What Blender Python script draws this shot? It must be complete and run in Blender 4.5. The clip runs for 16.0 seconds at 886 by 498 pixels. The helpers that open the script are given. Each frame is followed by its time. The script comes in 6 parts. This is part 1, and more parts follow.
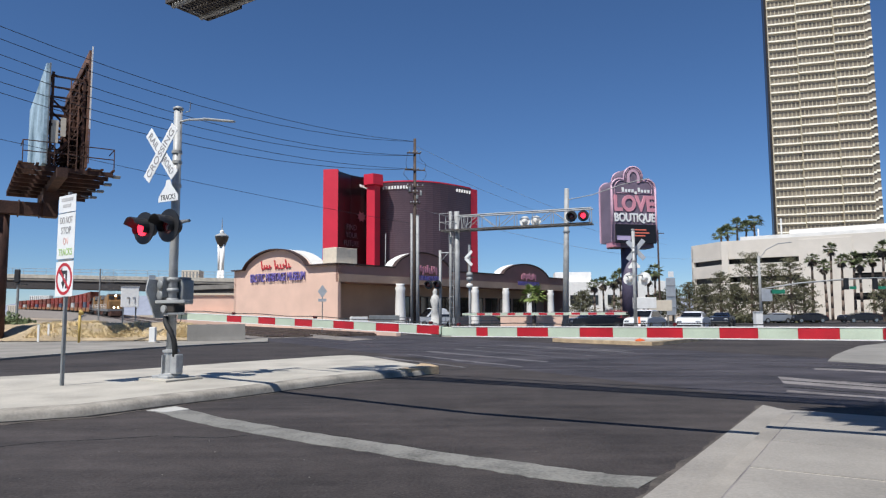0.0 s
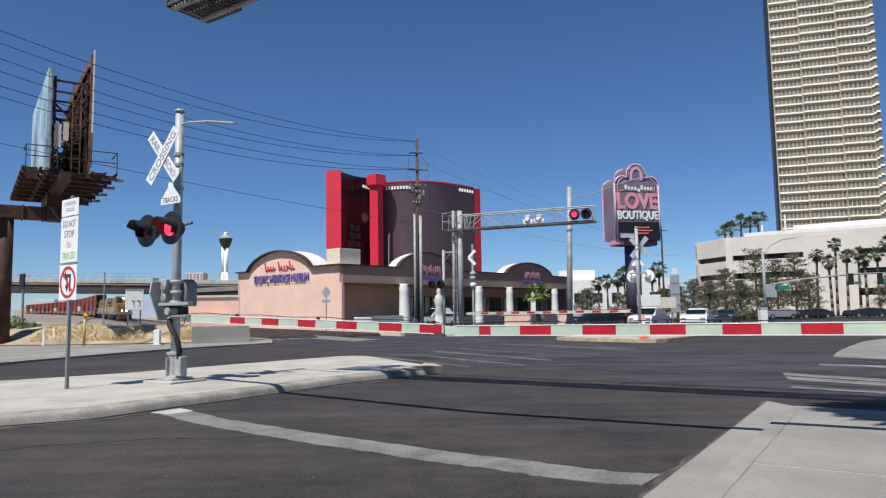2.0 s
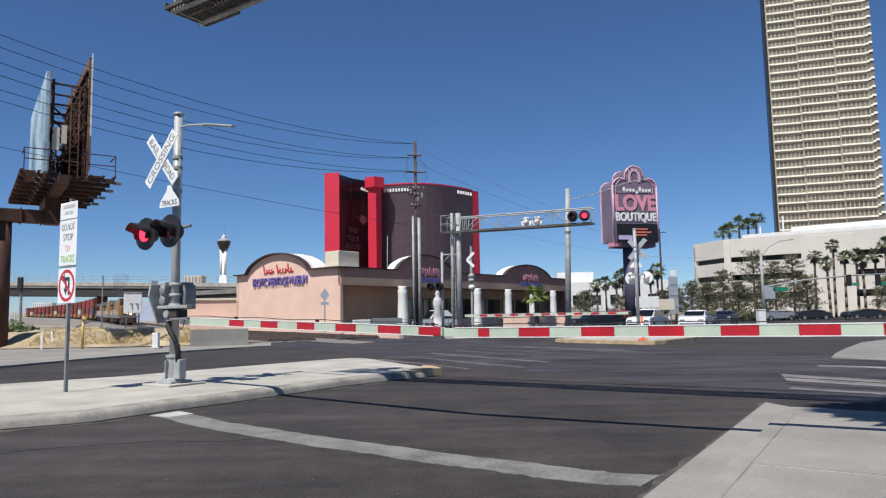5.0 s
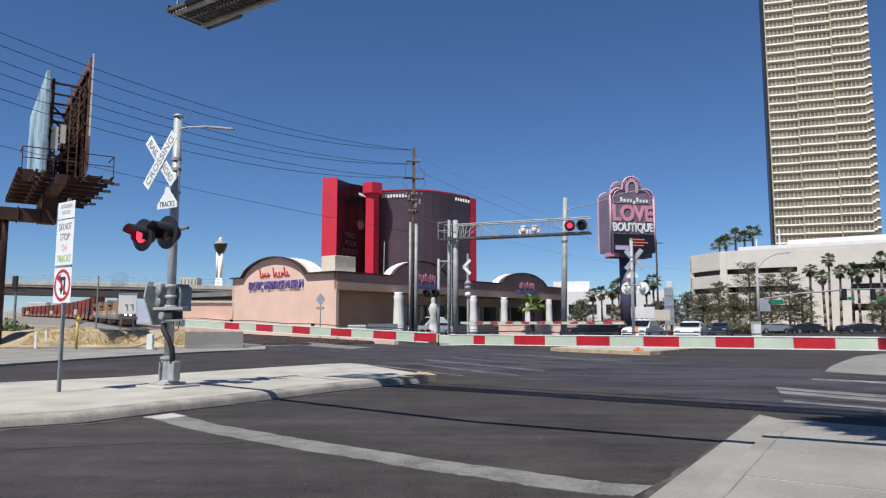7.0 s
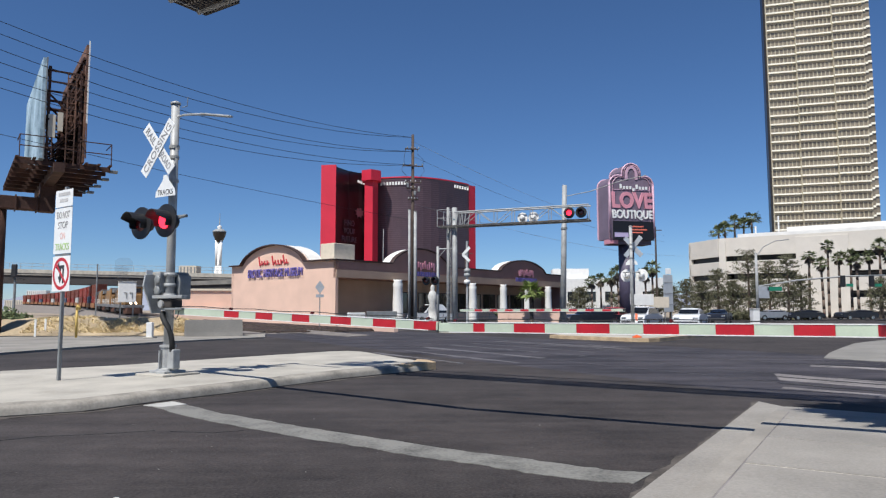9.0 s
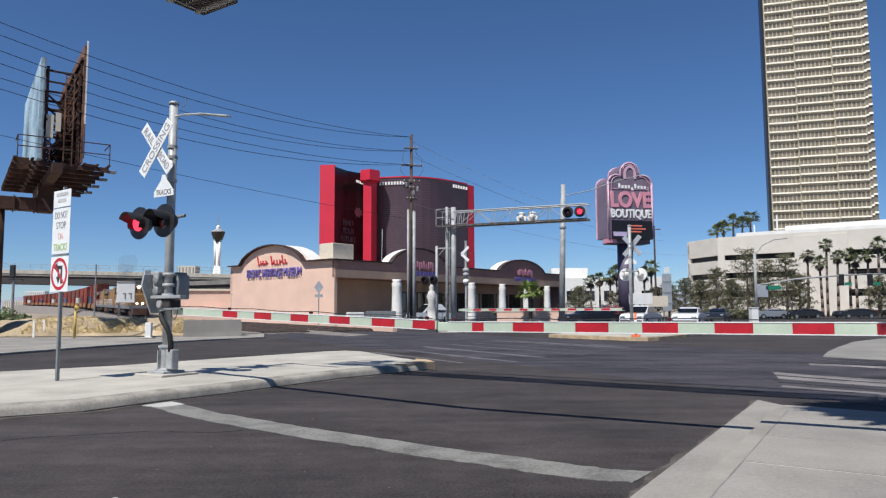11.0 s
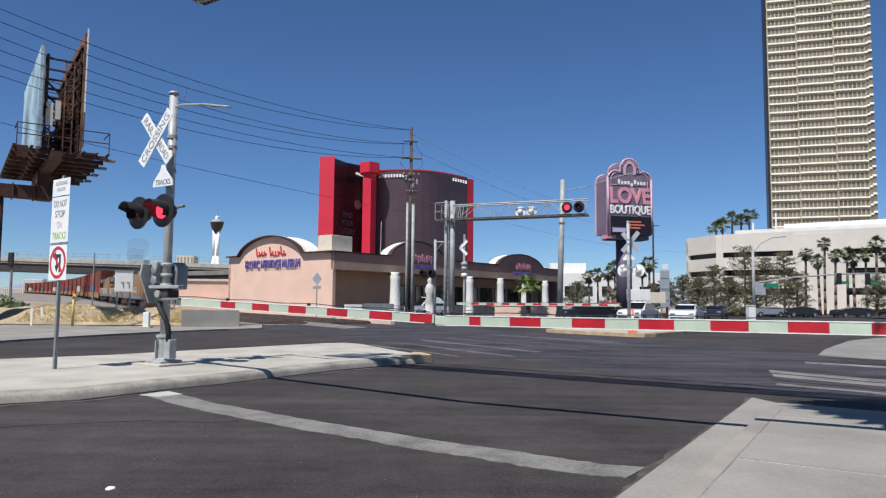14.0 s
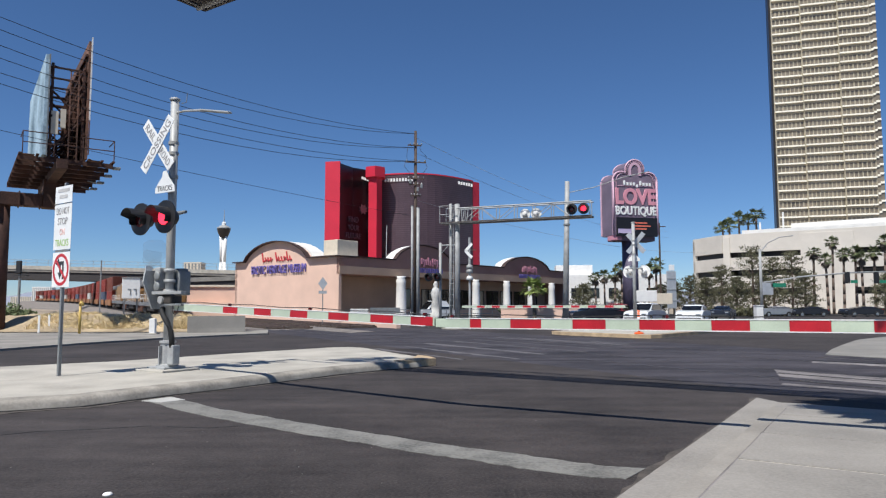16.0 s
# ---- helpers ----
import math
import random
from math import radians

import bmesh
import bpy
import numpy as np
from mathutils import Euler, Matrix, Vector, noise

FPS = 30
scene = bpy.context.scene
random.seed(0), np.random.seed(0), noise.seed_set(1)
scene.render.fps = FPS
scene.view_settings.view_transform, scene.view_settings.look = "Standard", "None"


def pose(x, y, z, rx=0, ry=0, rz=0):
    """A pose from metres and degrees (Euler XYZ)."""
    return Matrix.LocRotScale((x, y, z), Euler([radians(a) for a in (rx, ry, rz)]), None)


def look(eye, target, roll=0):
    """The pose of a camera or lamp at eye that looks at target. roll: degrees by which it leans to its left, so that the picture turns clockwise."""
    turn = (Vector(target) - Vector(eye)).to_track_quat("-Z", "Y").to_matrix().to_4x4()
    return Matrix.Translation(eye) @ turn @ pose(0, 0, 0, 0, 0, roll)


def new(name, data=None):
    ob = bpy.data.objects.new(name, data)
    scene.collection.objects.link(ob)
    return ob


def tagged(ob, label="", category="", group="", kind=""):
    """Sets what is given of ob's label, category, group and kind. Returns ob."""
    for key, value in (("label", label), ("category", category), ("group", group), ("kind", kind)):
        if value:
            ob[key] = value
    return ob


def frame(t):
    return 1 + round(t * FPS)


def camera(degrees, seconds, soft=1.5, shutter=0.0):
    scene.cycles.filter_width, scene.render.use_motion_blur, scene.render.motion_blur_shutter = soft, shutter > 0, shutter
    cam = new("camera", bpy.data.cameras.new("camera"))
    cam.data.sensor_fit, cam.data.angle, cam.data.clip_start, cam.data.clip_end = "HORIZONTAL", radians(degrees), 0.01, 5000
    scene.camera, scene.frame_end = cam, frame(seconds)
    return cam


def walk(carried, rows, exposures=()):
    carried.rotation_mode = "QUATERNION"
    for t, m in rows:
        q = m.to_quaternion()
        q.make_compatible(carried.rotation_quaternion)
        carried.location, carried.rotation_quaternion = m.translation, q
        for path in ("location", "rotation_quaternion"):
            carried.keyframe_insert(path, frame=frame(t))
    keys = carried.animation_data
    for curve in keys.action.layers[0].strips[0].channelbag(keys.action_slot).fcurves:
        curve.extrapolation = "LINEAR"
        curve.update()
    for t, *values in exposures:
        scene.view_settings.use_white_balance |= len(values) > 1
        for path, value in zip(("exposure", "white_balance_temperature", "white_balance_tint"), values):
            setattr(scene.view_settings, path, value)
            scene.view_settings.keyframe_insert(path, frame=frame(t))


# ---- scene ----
cam = camera(65.0, 16.0, 1.25)
PATH = [
    (0, (-0.000, -0.000, 1.350), (0.010, 19.915, 3.194), -0.30),
    (0.5, (0.019, 0.010, 1.345), (-0.120, 19.930, 3.120), -0.35),
    (1, (0.016, 0.002, 1.348), (0.014, 19.926, 3.083), -0.44),
    (1.5, (0.013, 0.006, 1.348), (-0.059, 19.945, 2.911), -0.48),
    (2, (0.020, 0.001, 1.344), (-0.071, 19.916, 3.181), -0.91),
    (2.5, (0.023, 0.000, 1.344), (-0.174, 19.906, 3.269), -0.94),
    (3, (0.020, -0.003, 1.343), (-0.082, 19.901, 3.303), -0.95),
    (3.5, (0.022, -0.015, 1.341), (-0.064, 19.876, 3.424), -0.92),
    (4, (0.015, -0.019, 1.341), (-0.029, 19.878, 3.365), -1.10),
    (6.5, (0.017, -0.017, 1.344), (-0.010, 19.898, 3.188), -0.47),
    (7, (0.012, -0.031, 1.340), (0.060, 19.859, 3.433), -0.01),
    (7.5, (0.011, -0.024, 1.343), (0.093, 19.886, 3.242), -0.41),
    (8, (0.010, -0.023, 1.348), (0.103, 19.887, 3.249), 0.34),
    (8.5, (0.007, -0.011, 1.343), (0.147, 19.903, 3.190), 0.43),
    (9, (0.007, -0.005, 1.346), (0.080, 19.920, 3.081), -0.13),
    (11.5, (0.010, 0.003, 1.341), (0.116, 19.928, 3.066), -0.27),
    (12, (0.014, -0.012, 1.347), (0.295, 19.911, 3.075), 0.30),
    (12.5, (0.022, 0.002, 1.344), (-0.019, 19.940, 2.914), 0.27),
    (13, (0.017, -0.009, 1.348), (0.085, 19.935, 2.849), 0.49),
    (13.5, (0.017, -0.018, 1.352), (0.258, 19.920, 2.909), 0.65),
    (14, (0.016, -0.018, 1.348), (0.157, 19.922, 2.884), 0.51),
    (14.5, (0.025, -0.009, 1.347), (0.072, 19.928, 2.934), 0.26),
    (15, (0.037, -0.015, 1.343), (0.139, 19.914, 3.032), -0.00),
    (15.5, (0.062, -0.008, 1.341), (0.116, 19.913, 3.114), 0.09),
    (16, (0.100, 0.002, 1.337), (0.056, 19.935, 2.972), -0.11),
]
walk(cam, [(t, look(eye, target, roll)) for t, eye, target, roll in PATH], ((0, 0.28, 6100, 10), (16, 0.28, 6100, 10)))

# ---- world, sun and exposure ----
world = bpy.data.worlds.new("world")
scene.world = world
world.use_nodes = True
wn = world.node_tree
sky = wn.nodes.new("ShaderNodeTexSky")
sky.sky_type = "NISHITA"
sky.sun_disc = False
sky.sun_elevation = radians(58)
sky.sun_rotation = radians(214)
sky.altitude = 1500
sky.air_density = 1.0
sky.dust_density = 0.0
sky.ozone_density = 9.0
deep = wn.nodes.new("ShaderNodeHueSaturation")
deep.inputs["Saturation"].default_value = 1.02
wn.links.new(sky.outputs[0], deep.inputs["Color"])
wn.links.new(deep.outputs[0], wn.nodes["Background"].inputs[0])
wn.nodes["Background"].inputs[1].default_value = 0.0755
sun_data = bpy.data.lights.new("sun", "SUN")
sun_data.energy = 5.0
sun_data.angle = radians(0.53)
sun_data.color = (1.0, 0.94, 0.84)
sun = new("sun", sun_data)
sun.matrix_world = look((-35, -52, 100), (0, 0, 0))

# ---- materials ----


def mat(name, color, rough=0.7, metal=0.0, var=0.12, scale=3.0, fine=40.0, bump=0.15, dist=0.004, tint=None, spec=0.5, island=0.0, grain=0.45):
    """A surface with a wide stain and a fine grain, in metres."""
    m = bpy.data.materials.new(name)
    m.use_nodes = True
    n, l = m.node_tree.nodes, m.node_tree.links
    b = n["Principled BSDF"]
    b.inputs["Roughness"].default_value = rough
    b.inputs["Metallic"].default_value = metal
    b.inputs["Specular IOR Level"].default_value = spec
    co = n.new("ShaderNodeTexCoord")
    big = n.new("ShaderNodeTexNoise")
    big.inputs["Scale"].default_value = scale
    big.inputs["Detail"].default_value = 6
    small = n.new("ShaderNodeTexNoise")
    small.inputs["Scale"].default_value = fine
    small.inputs["Detail"].default_value = 3
    for t in (big, small):
        l.new(co.outputs["Object"], t.inputs["Vector"])
    mix = n.new("ShaderNodeMath")
    mix.operation = "MULTIPLY_ADD"
    mix.inputs[1].default_value = grain
    l.new(small.outputs["Fac"], mix.inputs[0])
    l.new(big.outputs["Fac"], mix.inputs[2])
    last = mix.outputs[0]
    if island:
        geo = n.new("ShaderNodeNewGeometry")
        add = n.new("ShaderNodeMath")
        add.operation = "MULTIPLY_ADD"
        add.inputs[1].default_value = island
        l.new(geo.outputs["Random Per Island"], add.inputs[0])
        l.new(last, add.inputs[2])
        last = add.outputs[0]
    ramp = n.new("ShaderNodeValToRGB")
    dark = [0.91 * c * (1 - 1.6 * var) for c in (tint or color)]
    light = [min(0.95, 0.91 * c * (1 + 1.3 * var)) for c in color]
    ramp.color_ramp.elements[0].position, ramp.color_ramp.elements[0].color = 0.45, (*dark, 1)
    ramp.color_ramp.elements[1].position, ramp.color_ramp.elements[1].color = 1.0, (*light, 1)
    l.new(last, ramp.inputs[0])
    l.new(ramp.outputs[0], b.inputs["Base Color"])
    if bump:
        bp = n.new("ShaderNodeBump")
        bp.inputs["Strength"].default_value = bump
        bp.inputs["Distance"].default_value = dist
        l.new(small.outputs["Fac"], bp.inputs["Height"])
        l.new(bp.outputs[0], b.inputs["Normal"])
    return m


def glow(name, color, strength):
    m = bpy.data.materials.new(name)
    m.use_nodes = True
    b = m.node_tree.nodes["Principled BSDF"]
    b.inputs["Base Color"].default_value = (*color, 1)
    b.inputs["Emission Color"].default_value = (*color, 1)
    b.inputs["Emission Strength"].default_value = strength
    return m




def asphalt(name, dark, light, streak=0.0, specks=0.5, rough=0.9):
    """Worn asphalt: wide stains, long traffic streaks, coarse grain and pale stones."""
    m = bpy.data.materials.new(name)
    m.use_nodes = True
    n, l = m.node_tree.nodes, m.node_tree.links
    b = n["Principled BSDF"]
    b.inputs["Roughness"].default_value = rough
    b.inputs["Specular IOR Level"].default_value = 0.3
    co = n.new("ShaderNodeTexCoord")
    turn = n.new("ShaderNodeMapping")
    turn.inputs["Rotation"].default_value = (0, 0, radians(20))
    turn.inputs["Scale"].default_value = (0.16, 1.5, 1)
    l.new(co.outputs["Object"], turn.inputs["Vector"])

    def tex(scale, detail, vector, rough_by=0.6):
        t = n.new("ShaderNodeTexNoise")
        t.inputs["Scale"].default_value = scale
        t.inputs["Detail"].default_value = detail
        t.inputs["Roughness"].default_value = rough_by
        l.new(vector, t.inputs["Vector"])
        return t.outputs["Fac"]

    total = None
    for fac, weight in ((tex(0.4, 6, co.outputs["Object"]), 1.0), (tex(3.0, 5, co.outputs["Object"], 0.7), 0.5), (tex(38, 3, co.outputs["Object"]), 0.95), (tex(1.3, 4, turn.outputs[0]), streak)):
        if not weight:
            continue
        a = n.new("ShaderNodeMath")
        a.operation = "MULTIPLY_ADD"
        a.inputs[1].default_value = weight
        l.new(fac, a.inputs[0])
        a.inputs[2].default_value = -0.5 * weight
        if total:
            plus = n.new("ShaderNodeMath")
            l.new(total, plus.inputs[0])
            l.new(a.outputs[0], plus.inputs[1])
            total = plus.outputs[0]
        else:
            total = a.outputs[0]
    ramp = n.new("ShaderNodeValToRGB")
    ramp.color_ramp.elements[0].position, ramp.color_ramp.elements[0].color = 0.12, (*dark, 1)
    ramp.color_ramp.elements[1].position, ramp.color_ramp.elements[1].color = 0.88, (*light, 1)
    half = n.new("ShaderNodeMath")
    half.inputs[1].default_value = 0.5
    l.new(total, half.inputs[0])
    l.new(half.outputs[0], ramp.inputs[0])
    stones = n.new("ShaderNodeTexVoronoi")
    stones.inputs["Scale"].default_value = 30
    l.new(co.outputs["Object"], stones.inputs["Vector"])
    chip = n.new("ShaderNodeMapRange")
    chip.inputs["From Min"].default_value, chip.inputs["From Max"].default_value = 0.2, 0.1
    chip.inputs["To Max"].default_value = specks
    l.new(stones.outputs["Distance"], chip.inputs["Value"])
    pick = n.new("ShaderNodeSeparateColor")
    l.new(stones.outputs["Color"], pick.inputs[0])
    some = n.new("ShaderNodeMath")
    some.operation = "GREATER_THAN"
    some.inputs[1].default_value = 0.72
    l.new(pick.outputs[0], some.inputs[0])
    each = n.new("ShaderNodeMath")
    each.operation = "MULTIPLY"
    l.new(chip.outputs[0], each.inputs[0])
    l.new(some.outputs[0], each.inputs[1])
    mix = n.new("ShaderNodeMix")
    mix.data_type = "RGBA"
    l.new(each.outputs[0], mix.inputs["Factor"])
    l.new(ramp.outputs[0], mix.inputs["A"])
    mix.inputs["B"].default_value = (0.12, 0.11, 0.10, 1)
    l.new(mix.outputs["Result"], b.inputs["Base Color"])
    bp = n.new("ShaderNodeBump")
    bp.inputs["Strength"].default_value = 0.6
    bp.inputs["Distance"].default_value = 0.01
    l.new(total, bp.inputs["Height"])
    l.new(bp.outputs[0], b.inputs["Normal"])
    return m


ASPHALT = asphalt("asphalt", (0.009, 0.0076, 0.0076), (0.075, 0.064, 0.061), 0.6)
ASPHALT_NEW = asphalt("crossing_asphalt", (0.012, 0.0115, 0.0145), (0.078, 0.070, 0.079), 1.4, 0.3, 0.8)
CONCRETE = mat("concrete", (0.40, 0.372, 0.32), 0.85, var=0.19, scale=1.1, fine=45, bump=0.4, dist=0.008, grain=0.65)
CONCRETE_GREY = mat("grey_concrete", (0.235, 0.222, 0.20), 0.88, var=0.18, scale=0.7, fine=30, bump=0.3, dist=0.006)
KERB_GREY = mat("grimy_kerb_concrete", (0.31, 0.285, 0.245), 0.9, var=0.25, scale=3.0, fine=26, bump=0.6, dist=0.01)
PANEL = mat("dusty_panel_concrete", (0.21, 0.19, 0.185), 0.9, var=0.4, scale=1.6, fine=20, bump=0.4, dist=0.008)
PAVING = mat("pavement_concrete", (0.255, 0.237, 0.212), 0.88, var=0.2, scale=0.8, fine=45, bump=0.4, dist=0.008, grain=0.6)
KERB_STRIP = mat("pavement_kerb_concrete", (0.285, 0.262, 0.23), 0.88, var=0.2, scale=1.2, fine=40, bump=0.4, dist=0.008)
FAR_PAVING = mat("dusty_far_concrete", (0.27, 0.25, 0.22), 0.9, var=0.2, scale=0.6, fine=20, bump=0.3, dist=0.006)
DUST = mat("dust", (0.078, 0.066, 0.056), 0.95, var=0.5, scale=3.0, fine=40)
LINE_WHITE = mat("road_paint", (0.14, 0.136, 0.122), 0.75, var=0.42, scale=2.6, fine=26, bump=0.3, grain=0.8)
LINE_FRESH = mat("fresh_road_paint", (0.46, 0.45, 0.42), 0.75, var=0.2, scale=2.0, fine=25)
LINE_WORN = mat("worn_road_paint", (0.088, 0.082, 0.084), 0.8, var=0.5, scale=2.2, fine=14, bump=0.3, grain=0.9)
KERB_YELLOW = mat("yellow_kerb_paint", (0.52, 0.385, 0.235), 0.7, var=0.25, scale=2.5, fine=20)
DIRT = mat("desert_dirt", (0.33, 0.27, 0.20), 0.95, var=0.3, scale=0.15, fine=6, bump=0.5, dist=0.03)
SAND = mat("sandy_ground", (0.37, 0.29, 0.185), 0.95, var=0.35, scale=0.6, fine=9, bump=0.5, dist=0.03)
GRASS = mat("dry_grass", (0.56, 0.44, 0.24), 0.95, var=0.2, scale=1.2, fine=30, bump=0, island=0.3)
BALLAST = mat("ballast_gravel", (0.21, 0.185, 0.165), 0.95, var=0.35, scale=1.5, fine=9, bump=0.8, dist=0.05)
RAIL_FLUSH = mat("dark_rail_head", (0.07, 0.06, 0.055), 0.5, 0.3, var=0.3)
GARAGE = mat("warm_white_concrete", (0.62, 0.575, 0.51), 0.8, var=0.07, scale=0.3, fine=8)
# near-black because the shade under the bridge decks is in this colour
SHADE_STEEL = mat("shaded_girder_steel", (0.045, 0.04, 0.04), 0.8, var=0.2)
RAIL = mat("rail_steel", (0.16, 0.11, 0.09), 0.55, 0.6, var=0.3, scale=2, fine=30)
SLEEPER = mat("sleeper_wood", (0.10, 0.075, 0.06), 0.9, var=0.3, scale=2, fine=20)
STEEL = mat("galvanised_steel", (0.35, 0.355, 0.35), 0.6, 0.1, var=0.2, scale=2.5, fine=30, bump=0.1)
STEEL_DARK = mat("weathered_steel", (0.26, 0.27, 0.27), 0.6, 0.3, var=0.2, scale=2.5, fine=30)
ALU = mat("silver_paint", (0.40, 0.405, 0.40), 0.5, 0.12, var=0.2, scale=4, fine=35, bump=0.1)
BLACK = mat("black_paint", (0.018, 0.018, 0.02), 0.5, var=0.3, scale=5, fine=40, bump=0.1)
RUBBER = mat("black_rubber", (0.015, 0.015, 0.016), 0.75, var=0.3, scale=5, fine=50)
WHITE = mat("white_paint", (0.78, 0.77, 0.74), 0.6, var=0.06, scale=2, fine=30, bump=0.1)
SIGN_WHITE = mat("sign_sheeting", (0.82, 0.82, 0.80), 0.4, var=0.06, scale=4, fine=60, bump=0.05)
SIGN_BACK = mat("bare_aluminium", (0.55, 0.56, 0.57), 0.4, 0.5, var=0.08)
SHEET_WHITE = mat("reflective_white", (0.50, 0.57, 0.44), 0.4, var=0.08, scale=3, fine=60, bump=0.05)
SHEET_RED = mat("reflective_red", (0.46, 0.012, 0.022), 0.4, var=0.15, scale=4, fine=60, bump=0.05)
SIGN_RED = mat("sign_red", (0.50, 0.02, 0.03), 0.45, var=0.1)
INK = mat("black_ink", (0.03, 0.03, 0.032), 0.6, var=0.1)
INK_FADED = mat("sun_faded_ink", (0.30, 0.29, 0.29), 0.7, var=0.2)
FADED_BAR = mat("sun_bleached_ink", (0.52, 0.51, 0.50), 0.7, var=0.15)
# grating steel darkened in colour for the shade on its underside
GRATING_SHADED = mat("shaded_grating", (0.10, 0.088, 0.08), 0.7, 0.2, var=0.3, scale=2.5, fine=30)
INK_GREEN = mat("green_ink", (0.36, 0.55, 0.16), 0.6, var=0.1)
INK_PINK = mat("faded_red_ink", (0.68, 0.42, 0.38), 0.6, var=0.1)
RUST = mat("rusty_steel", (0.085, 0.04, 0.028), 0.8, 0.2, var=0.45, scale=1.2, fine=15, bump=0.3)
RUST_LIGHT = mat("rusty_panel", (0.17, 0.085, 0.055), 0.8, 0.1, var=0.5, scale=0.8, fine=10)
POSTER = mat("faded_poster", (0.36, 0.47, 0.54), 0.6, var=0.4, scale=0.45, fine=5, tint=(0.16, 0.30, 0.38))
RED_LAMP = glow("lit_red_lamp", (1.0, 0.03, 0.06), 2.2)
RED_DARK = mat("unlit_red_lens", (0.09, 0.006, 0.008), 0.15, var=0.1, spec=0.6)
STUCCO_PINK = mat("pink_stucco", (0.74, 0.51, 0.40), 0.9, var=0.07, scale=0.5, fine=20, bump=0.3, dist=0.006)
# brown-mauve colour carries the shade of the museum front
STUCCO_SHADED = mat("shaded_mauve_stucco", (0.40, 0.225, 0.18), 0.9, var=0.1, scale=0.5, fine=20, bump=0.3, dist=0.006)
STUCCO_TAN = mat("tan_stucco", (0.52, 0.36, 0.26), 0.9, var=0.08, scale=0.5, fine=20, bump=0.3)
TRIM_BROWN = mat("brown_trim", (0.05, 0.025, 0.02), 0.7, var=0.2)
ROOF_WHITE = mat("white_roof_membrane", (0.78, 0.76, 0.72), 0.8, var=0.08, scale=0.6, fine=10)
STATUE_STONE = mat("weathered_plaster", (0.52, 0.51, 0.48), 0.8, var=0.25, scale=2.0, fine=12)
CREAM = mat("cream_stucco", (0.66, 0.58, 0.46), 0.9, var=0.06)
BLUE_SIGN = mat("blue_sign_letters", (0.16, 0.13, 0.40), 0.5, var=0.1)
RED_SIGN = mat("red_sign_script", (0.55, 0.05, 0.06), 0.5, var=0.1)
GLASS_DARK = mat("dark_window_glass", (0.02, 0.022, 0.026), 0.08, var=0.1, bump=0, spec=0.8)
HOTEL_RED = mat("hotel_red_panel", (0.58, 0.015, 0.045), 0.55, var=0.06, scale=0.05, fine=1, bump=0)
HOTEL_DARK = mat("hotel_plum_glass", (0.115, 0.072, 0.088), 0.4, 0.0, var=0.2, scale=0.03, fine=0.3, bump=0)
HOTEL_LINE = mat("hotel_floor_band", (0.085, 0.05, 0.062), 0.5, var=0.1, scale=0.05, fine=1, bump=0)
SCREEN = mat("unlit_led_screen", (0.010, 0.008, 0.010), 0.35, var=0.2, scale=0.05, fine=0.5, bump=0)
GOLD = mat("gold_tinted_glass", (0.235, 0.20, 0.15), 0.35, 0.1, var=0.3, scale=0.12, fine=0.8, bump=0)
GOLD_LINE = mat("champagne_mullion", (0.44, 0.385, 0.28), 0.5, 0.1, var=0.1, bump=0)
GOLD_BAND = mat("cream_spandrel", (0.95, 0.91, 0.78), 0.5, 0.0, var=0.04, scale=0.2, bump=0)
BRONZE_DARK = mat("dark_bronze_glass", (0.035, 0.03, 0.028), 0.3, 0.2, var=0.2, bump=0)
PURPLE = mat("purple_sign_face", (0.185, 0.14, 0.19), 0.55, var=0.12, scale=0.6, fine=6)
PYLON_BLUE = mat("dull_violet_paint", (0.09, 0.075, 0.12), 0.6, var=0.15)
PINK = mat("pink_sign_paint", (0.70, 0.30, 0.37), 0.5, var=0.1, scale=0.7, fine=8)
PINK_EDGE = mat("pink_trim", (0.62, 0.40, 0.50), 0.5, var=0.1)
WOOD = mat("creosoted_wood", (0.085, 0.06, 0.048), 0.9, var=0.35, scale=1.5, fine=15)
BARK = mat("bark", (0.13, 0.095, 0.07), 0.95, var=0.35, scale=2, fine=12, bump=0.5, dist=0.03)
PALM_BARK = mat("palm_trunk", (0.16, 0.12, 0.095), 0.95, var=0.35, scale=2, fine=10, bump=0.5, dist=0.03)
PALM_LEAF = mat("palm_leaf", (0.10, 0.118, 0.052), 0.6, var=0.4, scale=0.8, fine=5, bump=0, island=0.5)
LEAF = mat("dusty_leaf", (0.072, 0.070, 0.036), 0.7, var=0.5, scale=0.6, fine=5, bump=0, island=0.6)
BUSH = mat("sage_leaf", (0.09, 0.115, 0.05), 0.75, var=0.4, scale=0.8, fine=5, bump=0, island=0.5)
LIME_LEAF = mat("bright_palm_leaf", (0.20, 0.25, 0.07), 0.6, var=0.3, scale=0.8, fine=5, bump=0, island=0.4)
SKIRT = mat("dead_palm_leaf", (0.13, 0.10, 0.075), 0.9, var=0.4, scale=0.8, fine=5, bump=0, island=0.4)
LOCO_YELLOW = mat("locomotive_yellow", (0.29, 0.155, 0.05), 0.5, var=0.3, scale=0.5, fine=5)
LOCO_GREY = mat("locomotive_grey", (0.16, 0.16, 0.165), 0.6, var=0.25, scale=0.6, fine=5)
TRUCK = mat("bogie_grime", (0.05, 0.042, 0.036), 0.85, var=0.3)
WELL = mat("well_car_paint", (0.30, 0.13, 0.045), 0.7, var=0.35, scale=0.5, fine=5)
BOX_RED = mat("red_container", (0.30, 0.045, 0.03), 0.6, var=0.3, scale=0.4, fine=4)
BOX_BROWN = mat("brown_container", (0.20, 0.055, 0.035), 0.65, var=0.3, scale=0.4, fine=4)
